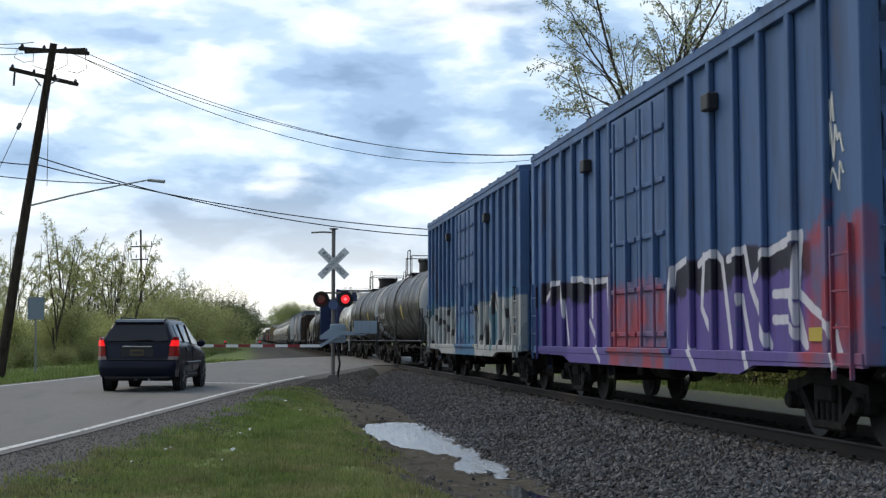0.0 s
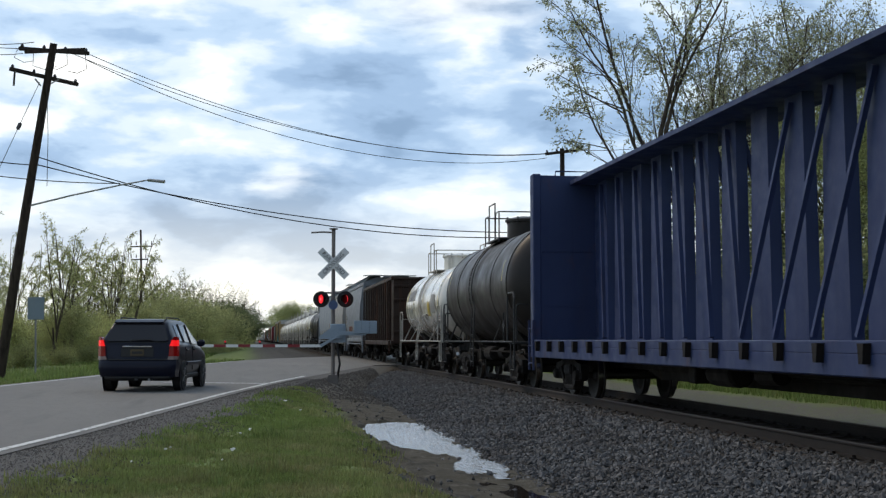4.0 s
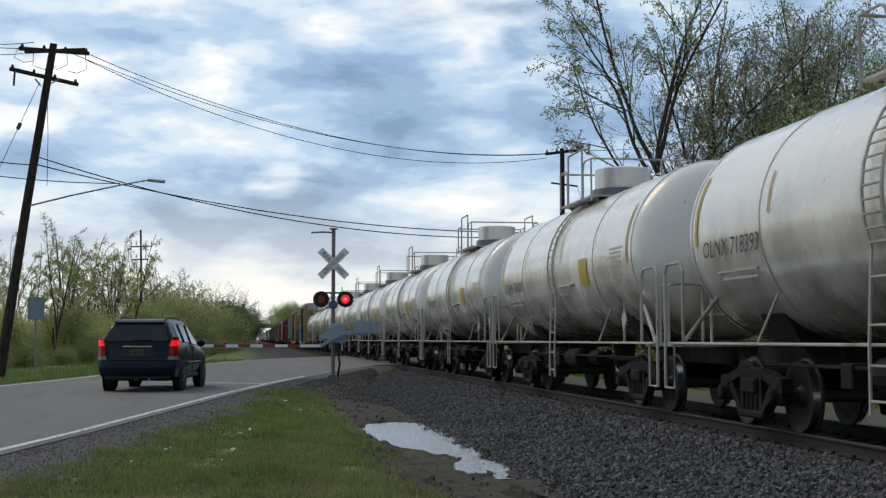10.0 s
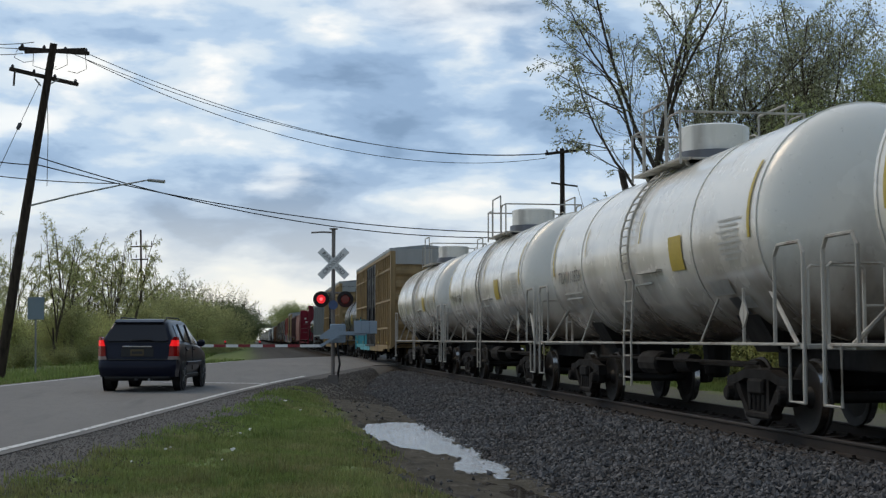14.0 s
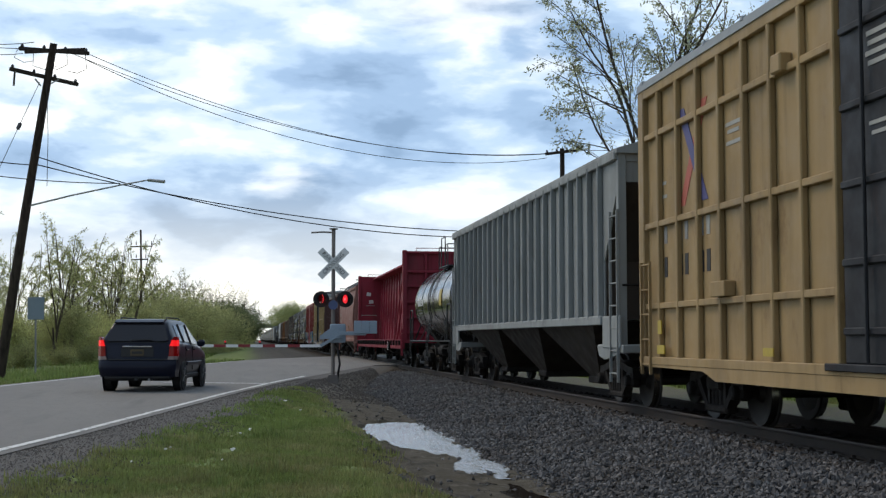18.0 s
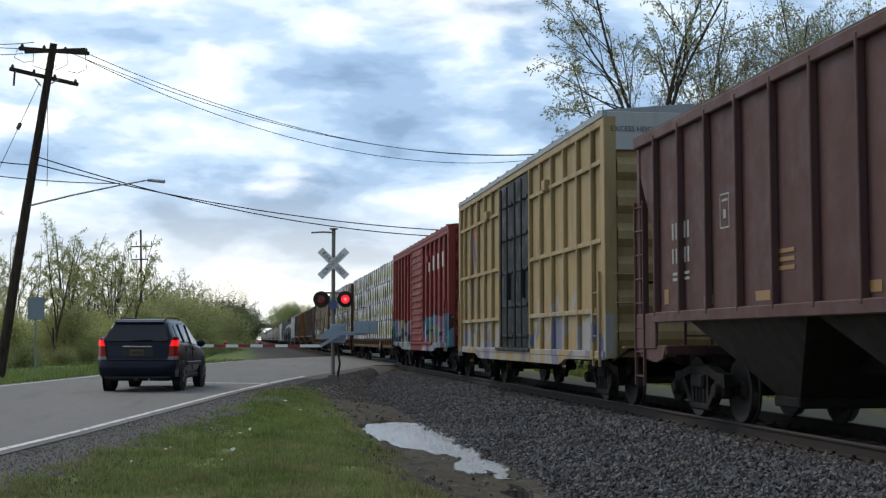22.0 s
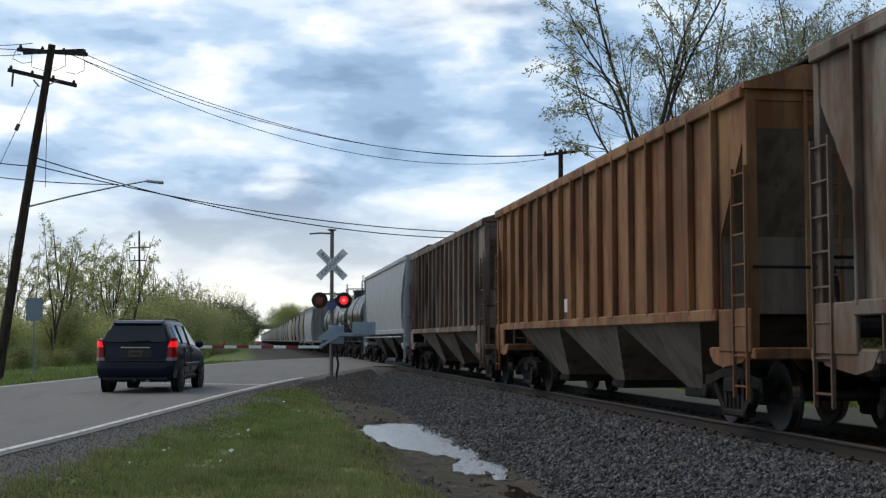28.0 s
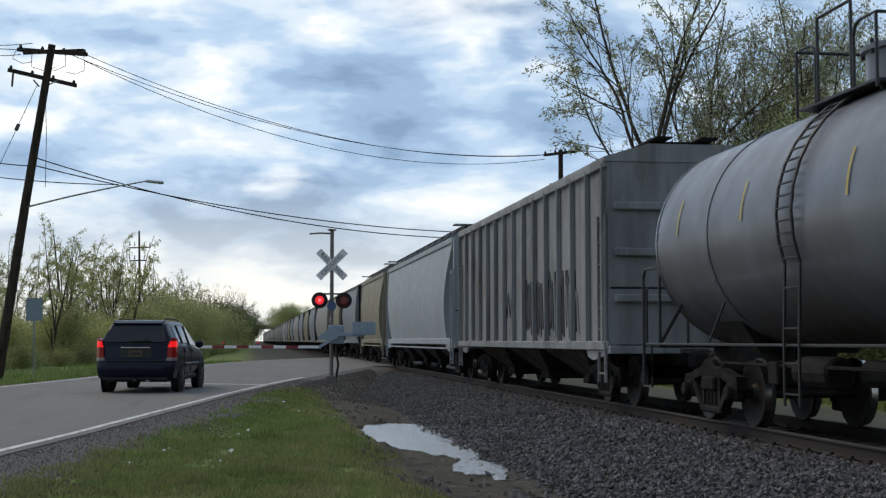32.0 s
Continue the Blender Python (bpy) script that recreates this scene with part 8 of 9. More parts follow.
def build_grass():
    """Blades on the verge between road and ditch, along the far road edge and beyond the track, in one mesh each."""
    rng = np.random.default_rng(9)

    def blades(name, pts, h0, h1, mat, lab):
        vs, fs = [], []
        for x, y in pts:
            z = ground_z(x, y)
            h = rng.uniform(h0, h1) * (0.75 + 0.6 * noise.noise(Vector((x * 0.9, y * 0.9, 1))))
            a = rng.uniform(0, 6.28)
            lean = rng.uniform(0, 0.5) * h
            w = 0.003 + 0.0003 * y
            dx, dy = math.cos(a) * w, math.sin(a) * w
            lx, ly = math.cos(a + 1.3) * lean, math.sin(a + 1.3) * lean
            k = len(vs)
            vs += [(x - dx, y - dy, z - 0.02), (x + dx, y + dy, z - 0.02), (x + dx * 0.7 + lx * 0.4, y + dy * 0.7 + ly * 0.4, z + h * 0.6), (x - dx * 0.7 + lx * 0.4, y - dy * 0.7 + ly * 0.4, z + h * 0.6), (x + lx, y + ly, z + h)]
            fs += [(k, k + 1, k + 2, k + 3), (k + 3, k + 2, k + 4)]
        me = bpy.data.meshes.new(name)
        me.from_pydata(vs, [], fs)
        me.materials.append(mat)
        tagged(new(name, me), lab, "grass", kind="stuff")

    gm = Mat("grass_blades", rough=0.7, spec=0.25).base((0.178, 0.235, 0.075))
    gm.over((0.125, 0.19, 0.05), gm.step(gm.noise(1.1, detail=4, offset=(1, 2, 3)), 0.48, 0.62))
    gm.over((0.235, 0.31, 0.10), gm.math("MULTIPLY", gm.step(gm.noise(0.8, detail=4), 0.45, 0.65), 0.8))
    gm.over((0.34, 0.33, 0.17), gm.math("MULTIPLY", gm.step(gm.noise(0.9, detail=5, offset=(4, 8, 2)), 0.55, 0.68), 0.7))
    gm.over((0.36, 0.33, 0.17), gm.math("MULTIPLY", gm.math("MULTIPLY", gm.step(gm.axis(0), 0.7, 1.7), gm.step(gm.axis(0), 4.0, 3.0)), gm.step(gm.noise(1.6, detail=5, offset=(6, 1, 5)), 0.44, 0.60, 0.0, 0.6)))
    # trodden and winter-brown towards the near end of the verge
    gm.over((0.27, 0.235, 0.125), gm.math("MULTIPLY", gm.step(gm.axis(1), 22.5, 17.0), gm.step(gm.noise(1.3, detail=5, offset=(2, 7, 9)), 0.36, 0.60, 0.05, 0.55)))
    gm.island(0.26)
    mat = gm.done()
    tr, mx = node(gm.nt, "ShaderNodeBsdfTranslucent"), node(gm.nt, "ShaderNodeMixShader")
    mx.inputs[0].default_value = 0.4
    gm.link(gm.col, tr.inputs["Color"])
    gm.link(gm.b.outputs[0], mx.inputs[1]), gm.link(tr.outputs[0], mx.inputs[2])
    gm.link(mx.outputs[0], gm.nt.nodes["Material Output"].inputs["Surface"])
    pts, tall = [], []
    while len(pts) < 120000:
        y = 8 + 29 * rng.random() ** 1.5
        x = rng.uniform(-4, 3.0)
        lo = road_edge(y, 1) + (1.35 if y < 30 else 1.0)
        hi = 1.55 + 0.55 * noise.noise(Vector((2.0, y * 0.45, 0.0)))
        if y < 15:
            hi += 1.0 * ramp01(y, 15, 11)
        f = min((x - lo + 0.35) / 0.7, (hi + 0.45 - x) / 0.8)
        if f < 0 or rng.random() > f * 1.2:
            continue
        if noise.noise(Vector((x * 1.1, y * 0.6, 9.0))) < -0.28 and rng.random() < 0.8:
            continue
        pts.append((x, y))
        if noise.noise(Vector((x * 2.1, y * 1.5, 4.0))) > 0.22 and rng.random() < 0.35:
            tall.append((x, y))
    blades("grass", pts, 0.03, 0.085, mat, "short patchy verge grass between road and ditch")
    blades("grass", tall, 0.08, 0.19, mat, "taller tufts in the verge grass")
    for i in range(9):
        x, y = (-2.2 + 3.4 * rng.random(), 12 + 22 * rng.random())
        if x < road_edge(y, 1) + 1.6:
            x = road_edge(y, 1) + 1.6 + rng.random()
        r = rng.uniform(0.02, 0.045)
        vs = [(r * math.cos(a) * rng.uniform(0.6, 1.1), r * math.sin(a) * rng.uniform(0.6, 1.1), r * rng.uniform(-0.2, 0.8)) for a in spaced(0, 5.4, 7)]
        solid("litter", Geo().add(vs + [(0, 0, r * 0.9), (0, 0, -r * 0.3)], [(k, (k + 1) % 7, 7) for k in range(7)] + [((k + 1) % 7, k, 8) for k in range(7)]), PAPERBIT, "small crumpled white scrap in the grass", "litter", "scraps in the verge", at=pose(x, y, ground_z(x, y) + 0.05))
    pts = []
    for i in range(26000):
        y = rng.uniform(34, 78)
        pts.append((road_edge(y, -1) - 0.9 - abs(rng.normal(0, 3.0)), y))
    for i in range(16000):
        y = rng.uniform(78, 190)
        pts.append((min(rng.uniform(-14, -3.5), road_edge(min(y, 100), -1) - 1.0), y))
    blades("grass", pts, 0.10, 0.35, mat, "taller grass on the far road verge")
    pts = [(13.4 + abs(rng.normal(0, 3.5)), rng.uniform(16, 62)) for i in range(22000)]
    blades("grass", pts, 0.08, 0.28, mat, "grass beyond the railway")


# ---------------------------------------------------------------- poles, wires, signals


POLE = bark("weathered_pole_timber", (0.060, 0.046, 0.038))
GALV = plain("galvanised_steel", (0.30, 0.31, 0.32), rough=0.5, metal=0.6, var=0.3)
WIRE = plain("dark_cable", (0.012, 0.012, 0.014), rough=0.6, var=0.1, bump=0)
INSUL = plain("glazed_insulator", (0.05, 0.04, 0.04), rough=0.2, var=0.1, bump=0)


def sag(a, b, drop, n=28):
    a, b = Vector(a), Vector(b)
    return [a + (b - a) * t + Vector((0, 0, -4 * drop * t * (1 - t))) for t in spaced(0, 1, n)]


def wire(a, b, drop, r=0.014):
    solid("cable", Geo().tube(sag(a, b, drop), r, 5), WIRE, "thin dark overhead cable between poles", "cable", "overhead cables")


def cam_point(px, py, dist):
    """A place dist metres off along the viewing axis, by its offset in the picture plane (796 = half width at 37.41 degrees)."""
    f = 2316.0
    yaw, tilt = radians(8.332), radians(3.952)
    fw = Vector((math.sin(yaw) * math.cos(tilt), math.cos(yaw) * math.cos(tilt), math.sin(tilt)))
    rt = Vector((math.cos(yaw), -math.sin(yaw), 0))
    up = rt.cross(fw)
    return Vector(EYE) + (fw + rt * ((px - 784) / f) + up * ((441 - py) / f)) * dist


def build_poles():
    # leaning pole by the road
    base, top = cam_point(-3, 662, 48.5), cam_point(95, 77, 47.5)
    p = thing("utility_pole", "dark leaning timber utility pole with two crossarms and a street lamp", "utility pole", "utility poles")
    part("shaft", Geo().tube([base - Vector((0, 0, 0.4)), base + (top - base) * 0.5, top], 0.20, 12, 0.13), POLE, p)
    arm_a = [cam_point(34, 86, 46.6), cam_point(157, 95, 48.6)]
    arm_b = [cam_point(17, 122, 46.8), cam_point(138, 150, 48.4)]
    arm_c = [cam_point(45, 92, 46.4), cam_point(150, 88, 48.9)]
    for q in (arm_a, arm_b, arm_c):
        part("crossarm", Geo().bar(q[0], q[1], 0.11, 0.13), POLE, p)
    for q in (arm_a, arm_b):
        for t in spaced(0.04, 0.96, 4):
            c = q[0] + (q[1] - q[0]) * t
            part("insulator", Geo().lathe([(0.05, 0.03), (0.09, 0.06), (0.15, 0.05), (0.19, 0.02)], "z", c, 8), INSUL, p)
    part("brace", Geo().bar(cam_point(62, 140, 47.3), cam_point(72, 152, 47.6), 0.04).bar(cam_point(105, 140, 47.7), cam_point(83, 152, 47.6), 0.04), GALV, p)
    a = cam_point(46, 366, 48.0)
    b = cam_point(212, 328, 46.4)
    c = cam_point(262, 319, 45.9)
    part("lamp_arm", Geo().tube([a, a + (b - a) * 0.5 + Vector((0, 0, 0.03)), b, c], 0.035, 8, 0.025), GALV, p)
    d = cam_point(291, 322, 45.7)
    part("lamp_head", Geo().tube([c, c + (d - c) * 0.3, c + (d - c) * 0.75, d], 0.05, 8, 0.06), GALV, p, "cobra-head street lamp")
    part("conductor_drop", Geo().tube([cam_point(83, 152, 47.4), cam_point(85, 240, 47.3), cam_point(83, 330, 47.6)], 0.012, 5), WIRE, p)
    part("guy_insulator", Geo().tube([cam_point(36, 218.5, 46.87), cam_point(31, 229, 46.8)], 0.07, 6), INSUL, p)
    for px, py, ex, ey, up in ((34, 84, 60, 108, 10), (60, 84, 100, 118, 26), (150, 90, 120, 126, 24), (118, 88, 84, 120, 18)):
        q0, q1 = cam_point(px, py, 47.2), cam_point(ex, ey, 47.4)
        m1 = cam_point((px + ex) / 2 + (18 if px > 80 else -22), (py + ey) / 2 + up * 0.6, 47.3)
        part("jumper_wire", Geo().tube([q0, q0.lerp(m1, 0.55) + Vector((0, 0, 0.05)), m1, m1.lerp(q1, 0.5) + Vector((0, 0, -0.12)), q1], 0.012, 5), WIRE, p)
    part("fuse_switch", Geo().tube([cam_point(26, 128, 47.0), cam_point(24, 152, 47.0)], 0.04, 6), INSUL, p)
    top1 = [arm_a[0] + (arm_a[1] - arm_a[0]) * t for t in (0.04, 0.7, 0.97)]
    # pole beyond the track
    b2, t2 = cam_point(996, 640, 64), cam_point(995, 263, 64)
    p2 = thing("utility_pole", "dark timber utility pole beyond the railway", "utility pole", "utility poles")
    b2.z = -0.5
    part("shaft", Geo().tube([b2, t2], 0.16, 10, 0.11), POLE, p2)
    q = [cam_point(965, 273, 64.2), cam_point(1024, 266, 63.6)]
    part("crossarm", Geo().bar(q[0], q[1], 0.10, 0.13), POLE, p2)
    part("crossarm", Geo().bar(cam_point(976, 324, 64.2), cam_point(1022, 330, 63.7), 0.08), POLE, p2)
    for t in (0.05, 0.35, 0.65, 0.95):
        cc = q[0] + (q[1] - q[0]) * t
        part("insulator", Geo().lathe([(0.05, 0.03), (0.10, 0.06), (0.2, 0.03)], "z", cc, 8), INSUL, p2)
    # far pole in the belt of trees
    b3, t3 = cam_point(251, 620, 150), cam_point(249, 407, 150)
    p3 = thing("utility_pole", "far timber utility pole among the trees", "utility pole", "utility poles")
    b3.z = -0.6
    part("shaft", Geo().tube([b3, t3], 0.18, 8, 0.10), POLE, p3)
    for y in (436, 459):
        part("crossarm", Geo().bar(cam_point(231 if y < 450 else 232, y + 1, 150), cam_point(269 if y < 450 else 262, y, 150), 0.14), POLE, p3)
    for xx in (232, 241, 258, 268):
        for yy in (434, 457):
            part("insulator", Geo().tube([cam_point(xx, yy, 150), cam_point(xx, yy - 7, 150)], 0.07, 5, 0.04), INSUL, p3)
    part("brace", Geo().bar(cam_point(238, 505, 150), cam_point(248, 478, 150), 0.1).bar(cam_point(260, 505, 150), cam_point(251, 478, 150), 0.1), POLE, p3)
    # overhead cables
    ends = [q[0] + (q[1] - q[0]) * t for t in (0.05, 0.35, 0.95)]
    wire(top1[2], ends[0], 1.25)
    wire(top1[1], ends[1], 1.30)
    wire(top1[2] + Vector((0, 0, -0.25)), ends[0] + Vector((0, 0, -0.2)), 1.52)
    wire(cam_point(58, 290, 47.9), cam_point(1240, 391, 66), 1.4, 0.022)
    wire(cam_point(60, 276, 47.9), cam_point(1240, 379, 66), 2.0, 0.022)
    wire(cam_point(-190, 232, 44), cam_point(58, 292, 47.9), 0.25, 0.02)
    wire(cam_point(-190, 282, 44), cam_point(212, 325, 47.9), 0.2, 0.018)
    for yy, zz in ((75, 60), (86, 40), (95, 70)):
        wire(cam_point(-260, zz - 30, 38), cam_point(40 + (95 - yy), yy, 46.7), 0.35)
    wire(cam_point(70, 146, 47.3), cam_point(-190, 700, 44), 0.0, 0.012)
    wire(q[1], cam_point(1400, 190, 60), 0.6)
    wire(cam_point(1022, 330, 63.7), cam_point(1062, 470, 60), 0.0, 0.012)
    # back of a road sign
    s = thing("road_sign", "grey back of a road sign on a steel post", "road sign")
    f0 = cam_point(63, 652, 55)
    part("post", Geo().bar((f0.x, f0.y, -0.45), cam_point(63, 528, 55), 0.07), GALV, s)
    w = Matrix.Translation(cam_point(63.5, 546, 54.9)) @ pose(0, 0, 0, 0, 0, -17)
    part("plate", Geo().box(-0.37, 0.37, -0.006, 0.006, -0.47, 0.47, 0.002, m=w), plain("sign_back", (0.20, 0.25, 0.30), rough=0.5, metal=0.2), s)


def build_overpass():
    conc = plain("weathered_concrete", (0.14, 0.14, 0.14), rough=0.9, var=0.3, scale=2)
    o = thing("road_bridge", "far concrete road bridge over the railway", "bridge")
    y = 520
    part("deck", Geo().box(-60, 90, y, y + 12, 5.7, 6.8, 0.1), conc, o)
    for x in (-24, 1.0, 14.5, 40):
        part("pier", Geo().box(x - 0.6, x + 0.6, y + 1, y + 11, -0.6, 5.75, 0.1), conc, o)
    part("parapet", Geo().box(-60, 90, y - 0.2, y + 0.1, 6.8, 7.4, 0.05), GALV, o)
    for s, x in ((-1, -60), (1, 90)):
        part("abutment", Geo().slab([(x, 6.8), (x + s * 60, -0.6), (x, -0.6)], "y", y - 4, y + 16), conc, o)




# ---------------------------------------------------------------- crossing signal and waiting car
LAMP_ON = Mat("lit_red_lens", rough=0.3).base((0.5, 0.02, 0.02)).glow((1.0, 0.03, 0.045), 0.75).done()
LAMP_CORE = Mat("lit_red_lamp_core", rough=0.3).base((0.6, 0.1, 0.1)).glow((1.0, 0.08, 0.09), 2.6).done()
LAMP_OFF = plain("unlit_red_lens", (0.26, 0.010, 0.012), rough=0.15, var=0.3, bump=0)
SIG_BLACK = plain("signal_black_paint", (0.018, 0.016, 0.016), rough=0.6, var=0.3)
MAST = plain("dull_aluminium_mast", (0.20, 0.18, 0.165), rough=0.55, metal=0.3, var=0.4)
BOX_BLUE = plain("pale_blue_grey_enamel", (0.30, 0.37, 0.44), rough=0.5, var=0.25)
JUNC = plain("blue_enamel", (0.08, 0.13, 0.27), rough=0.4, var=0.2)
ARM_W = plain("white_reflective_sheet", (0.80, 0.80, 0.78), rough=0.5, var=0.2, bump=0)
ARM_R = plain("red_reflective_sheet", (0.24, 0.02, 0.025), rough=0.5, var=0.2, bump=0)
FLASH = []     # (lens, phase): the two lamps of the pair flash in turn


def build_signal():
    bx, by, bz = 2.60, 42.05, -0.34
    s = thing("crossing_signal", "railway crossing signal with crossbuck, paired red lamps and gate arm", "crossing signal")
    s.matrix_basis = pose(bx, by, 0, 0, 0, -3.5)
    part("base", Geo().slab([(-0.19, bz - 0.1), (0.19, bz - 0.1), (0.15, bz + 0.38), (-0.15, bz + 0.38)], "y", -0.17, 0.17), MAST, s, "cast foot of the mast")
    part("mast", Geo().tube([(0, 0, bz), (0, 0, 4.69)], 0.063, 14), MAST, s)
    part("top_arm", Geo().tube([(0.0, 0, 4.60), (-0.36, 0.05, 4.62), (-0.72, 0.1, 4.60)], 0.028, 8), MAST, s)
    part("bell", Geo().lathe([(-0.06, 0.03), (-0.03, 0.13), (0.0, 0.15), (0.02, 0.05)], "z", (0.0, 0.0, 4.73), 14), MAST, s, smooth=True)
    for k, (turn, word) in enumerate(((-45, "RAIL ROAD"), (45, "CROSSING"))):
        m = Matrix.Translation((0, -0.085 - 0.02 * k, 3.60)) @ pose(0, 0, 0, 0, -turn, 0)
        b = part("crossbuck_blade", Geo().box(-0.61, 0.61, -0.006, 0.006, -0.115, 0.115, 0.003), ARM_W, s, "white crossbuck blade with black letters", at=m)
        lettering(word, 0.185, BLACK, b, Matrix(((1, 0, 0, 0), (0, 0, -1, -0.012), (0, 1, 0, 0), (0, 0, 0, 1))), 1.02)
    part("lamp_bracket", Geo().tube([(-0.30, 0.0, 2.66), (0.30, 0.0, 2.66)], 0.03, 8).tube([(-0.28, 0.0, 2.66), (-0.28, 0.0, 2.5)], 0.03, 8).tube([(0.28, 0.0, 2.66), (0.28, 0.0, 2.5)], 0.03, 8), MAST, s)
    part("junction_box", Geo().lathe([(-0.13, 0.02), (-0.13, 0.15), (0.1, 0.15), (0.1, 0.02)], "y", (0, -0.02, 2.27), 18), JUNC, s, "round blue junction box")
    for i, x in enumerate((-0.385, 0.385)):
        lamp = part("lamp", Geo().lathe([(-0.02, 0.26), (0.01, 0.26), (0.03, 0.17), (0.20, 0.13), (0.22, 0.0)], "y", (0, 0, 0), 28), SIG_BLACK, s, "black round lamp with red lens", at=pose(x, -0.10, 2.45))
        g = Geo()
        n = 18
        for r, y in ((0.165, -0.02), (0.155, -0.33)):
            for j in range(n + 1):
                a = radians(-25 + 230 * j / n)
                g.v.append((r * math.cos(a), y, r * math.sin(a)))
        g.f = [(j, j + 1, n + 2 + j, n + 1 + j) for j in range(n)]
        part("hood", g, SIG_BLACK, lamp)
        # the lens turns on its upright axis: one face lit, one dark
        g = Geo()
        g.lathe([(-0.022, 0.0), (-0.022, 0.05), (-0.020, 0.13), (0.0, 0.14)], "y", (0, 0, 0), 24)
        g.lathe([(0.001, 0.14), (0.021, 0.13), (0.022, 0.0)], "y", (0, 0, 0), 24)
        me = g.mesh("lens", LAMP_ON)
        me.materials.append(LAMP_OFF)
        me.materials.append(LAMP_CORE)
        for p in me.polygons:
            r = math.hypot(p.center.x, p.center.z)
            p.material_index = 1 if p.center.y > 0.0 else (2 if r < 0.06 else 0)
        lens = part("lens", me, None, lamp, "round red signal lens", at=pose(0, -0.175, 0))
        FLASH.append((lens, i))
    # gate mechanism, counterweight and arm
    part("gate_mechanism", Geo().box(-0.10, 0.40, -0.36, 0.10, 1.06, 1.66, 0.03).box(-0.02, 0.32, -0.39, -0.35, 1.14, 1.58, 0.02), BOX_BLUE, s, "pale blue gate motor case")
    part("arm_bracket", Geo().slab([(-0.42, 1.28), (0.10, 1.66), (0.2, 1.5), (0.2, 1.2), (-0.42, 1.18)], "y", -0.46, -0.40), BOX_BLUE, s)
    part("counterweight_arm", Geo().box(0.18, 1.05, -0.46, -0.40, 1.30, 1.42, 0.01).box(0.18, 1.05, 0.12, 0.18, 1.30, 1.42, 0.01), BOX_BLUE, s)
    for k in range(3):
        part("counterweight", Geo().box(0.66 + 0.245 * k, 0.90 + 0.245 * k, -0.50, -0.36, 1.35, 1.76, 0.012), BOX_BLUE, s, "pale blue counterweight plate")
    part("cable", Geo().tube([(0.14, -0.1, 1.06), (0.17, -0.14, 0.7), (0.22, -0.16, 0.4), (0.17, -0.12, 0.1), (0.12, -0.1, bz)], 0.035, 8), WIRE, s)
    ang = radians(166)
    d = Vector((math.cos(ang), math.sin(ang), 0))
    o = Vector((-0.05, -0.43, 0.965))
    part("arm_stub", Geo().bar(Vector((0.1, -0.43, 1.25)), o + d * 0.35, 0.09), BOX_BLUE, s)
    a = 0.30
    i = 0
    while a < 6.2:
        w = 0.72 if i == 0 else 0.408
        part("arm_segment", Geo().bar(o + d * a, o + d * min(6.25, a + w), 0.05, 0.09), ARM_R if i % 2 else ARM_W, s, "red band" if i % 2 else "white band")
        a += w
        i += 1
    for a in (2.35, 3.5, 6.1):
        lm = part("arm_lamp", Geo().box(-0.035, 0.035, -0.045, 0.045, -0.02, 0.10, 0.015), SIG_BLACK, s, at=Matrix.Translation(o + d * a + Vector((0, 0, 0.08))))
        part("lens", Geo().lathe([(-0.06, 0.0), (-0.06, 0.02), (-0.045, 0.03)], "y", (0, 0, 0.05), 12), TAIL_DIM, lm, "small lit red lamp")


CARPAINT = Mat("dark_blue_car_paint", rough=0.30, coat=0.1, spec=0.2).base((0.006, 0.008, 0.021)).done()
CARGLASS = Mat("tinted_car_glass", rough=0.12, spec=0.4).base((0.024, 0.022, 0.026)).done()
CARBLACK = plain("black_plastic_trim", (0.02, 0.02, 0.021), rough=0.6, var=0.2)
TYRE = plain("tyre_rubber", (0.02, 0.019, 0.019), rough=0.9, var=0.3)
ALLOY = plain("alloy_wheel", (0.35, 0.35, 0.36), rough=0.35, metal=0.8, var=0.2)
TAIL = Mat("lit_brake_lamp", rough=0.2).base((0.20, 0.005, 0.006)).glow((1.0, 0.012, 0.016), 0.75).done()
TAIL_DIM = Mat("red_lamp_plastic", rough=0.15).base((0.28, 0.012, 0.015)).glow((1.0, 0.05, 0.05), 0.35).done()
TAIL_LOW = Mat("dark_red_lamp_plastic", rough=0.15).base((0.06, 0.003, 0.004)).glow((1.0, 0.01, 0.012), 0.05).done()
CLEARLENS = plain("clear_lamp_plastic", (0.26, 0.21, 0.20), rough=0.2, var=0.2, bump=0)
PLATE = plain("registration_plate_yellow", (0.085, 0.06, 0.025), rough=0.5, var=0.2, bump=0)


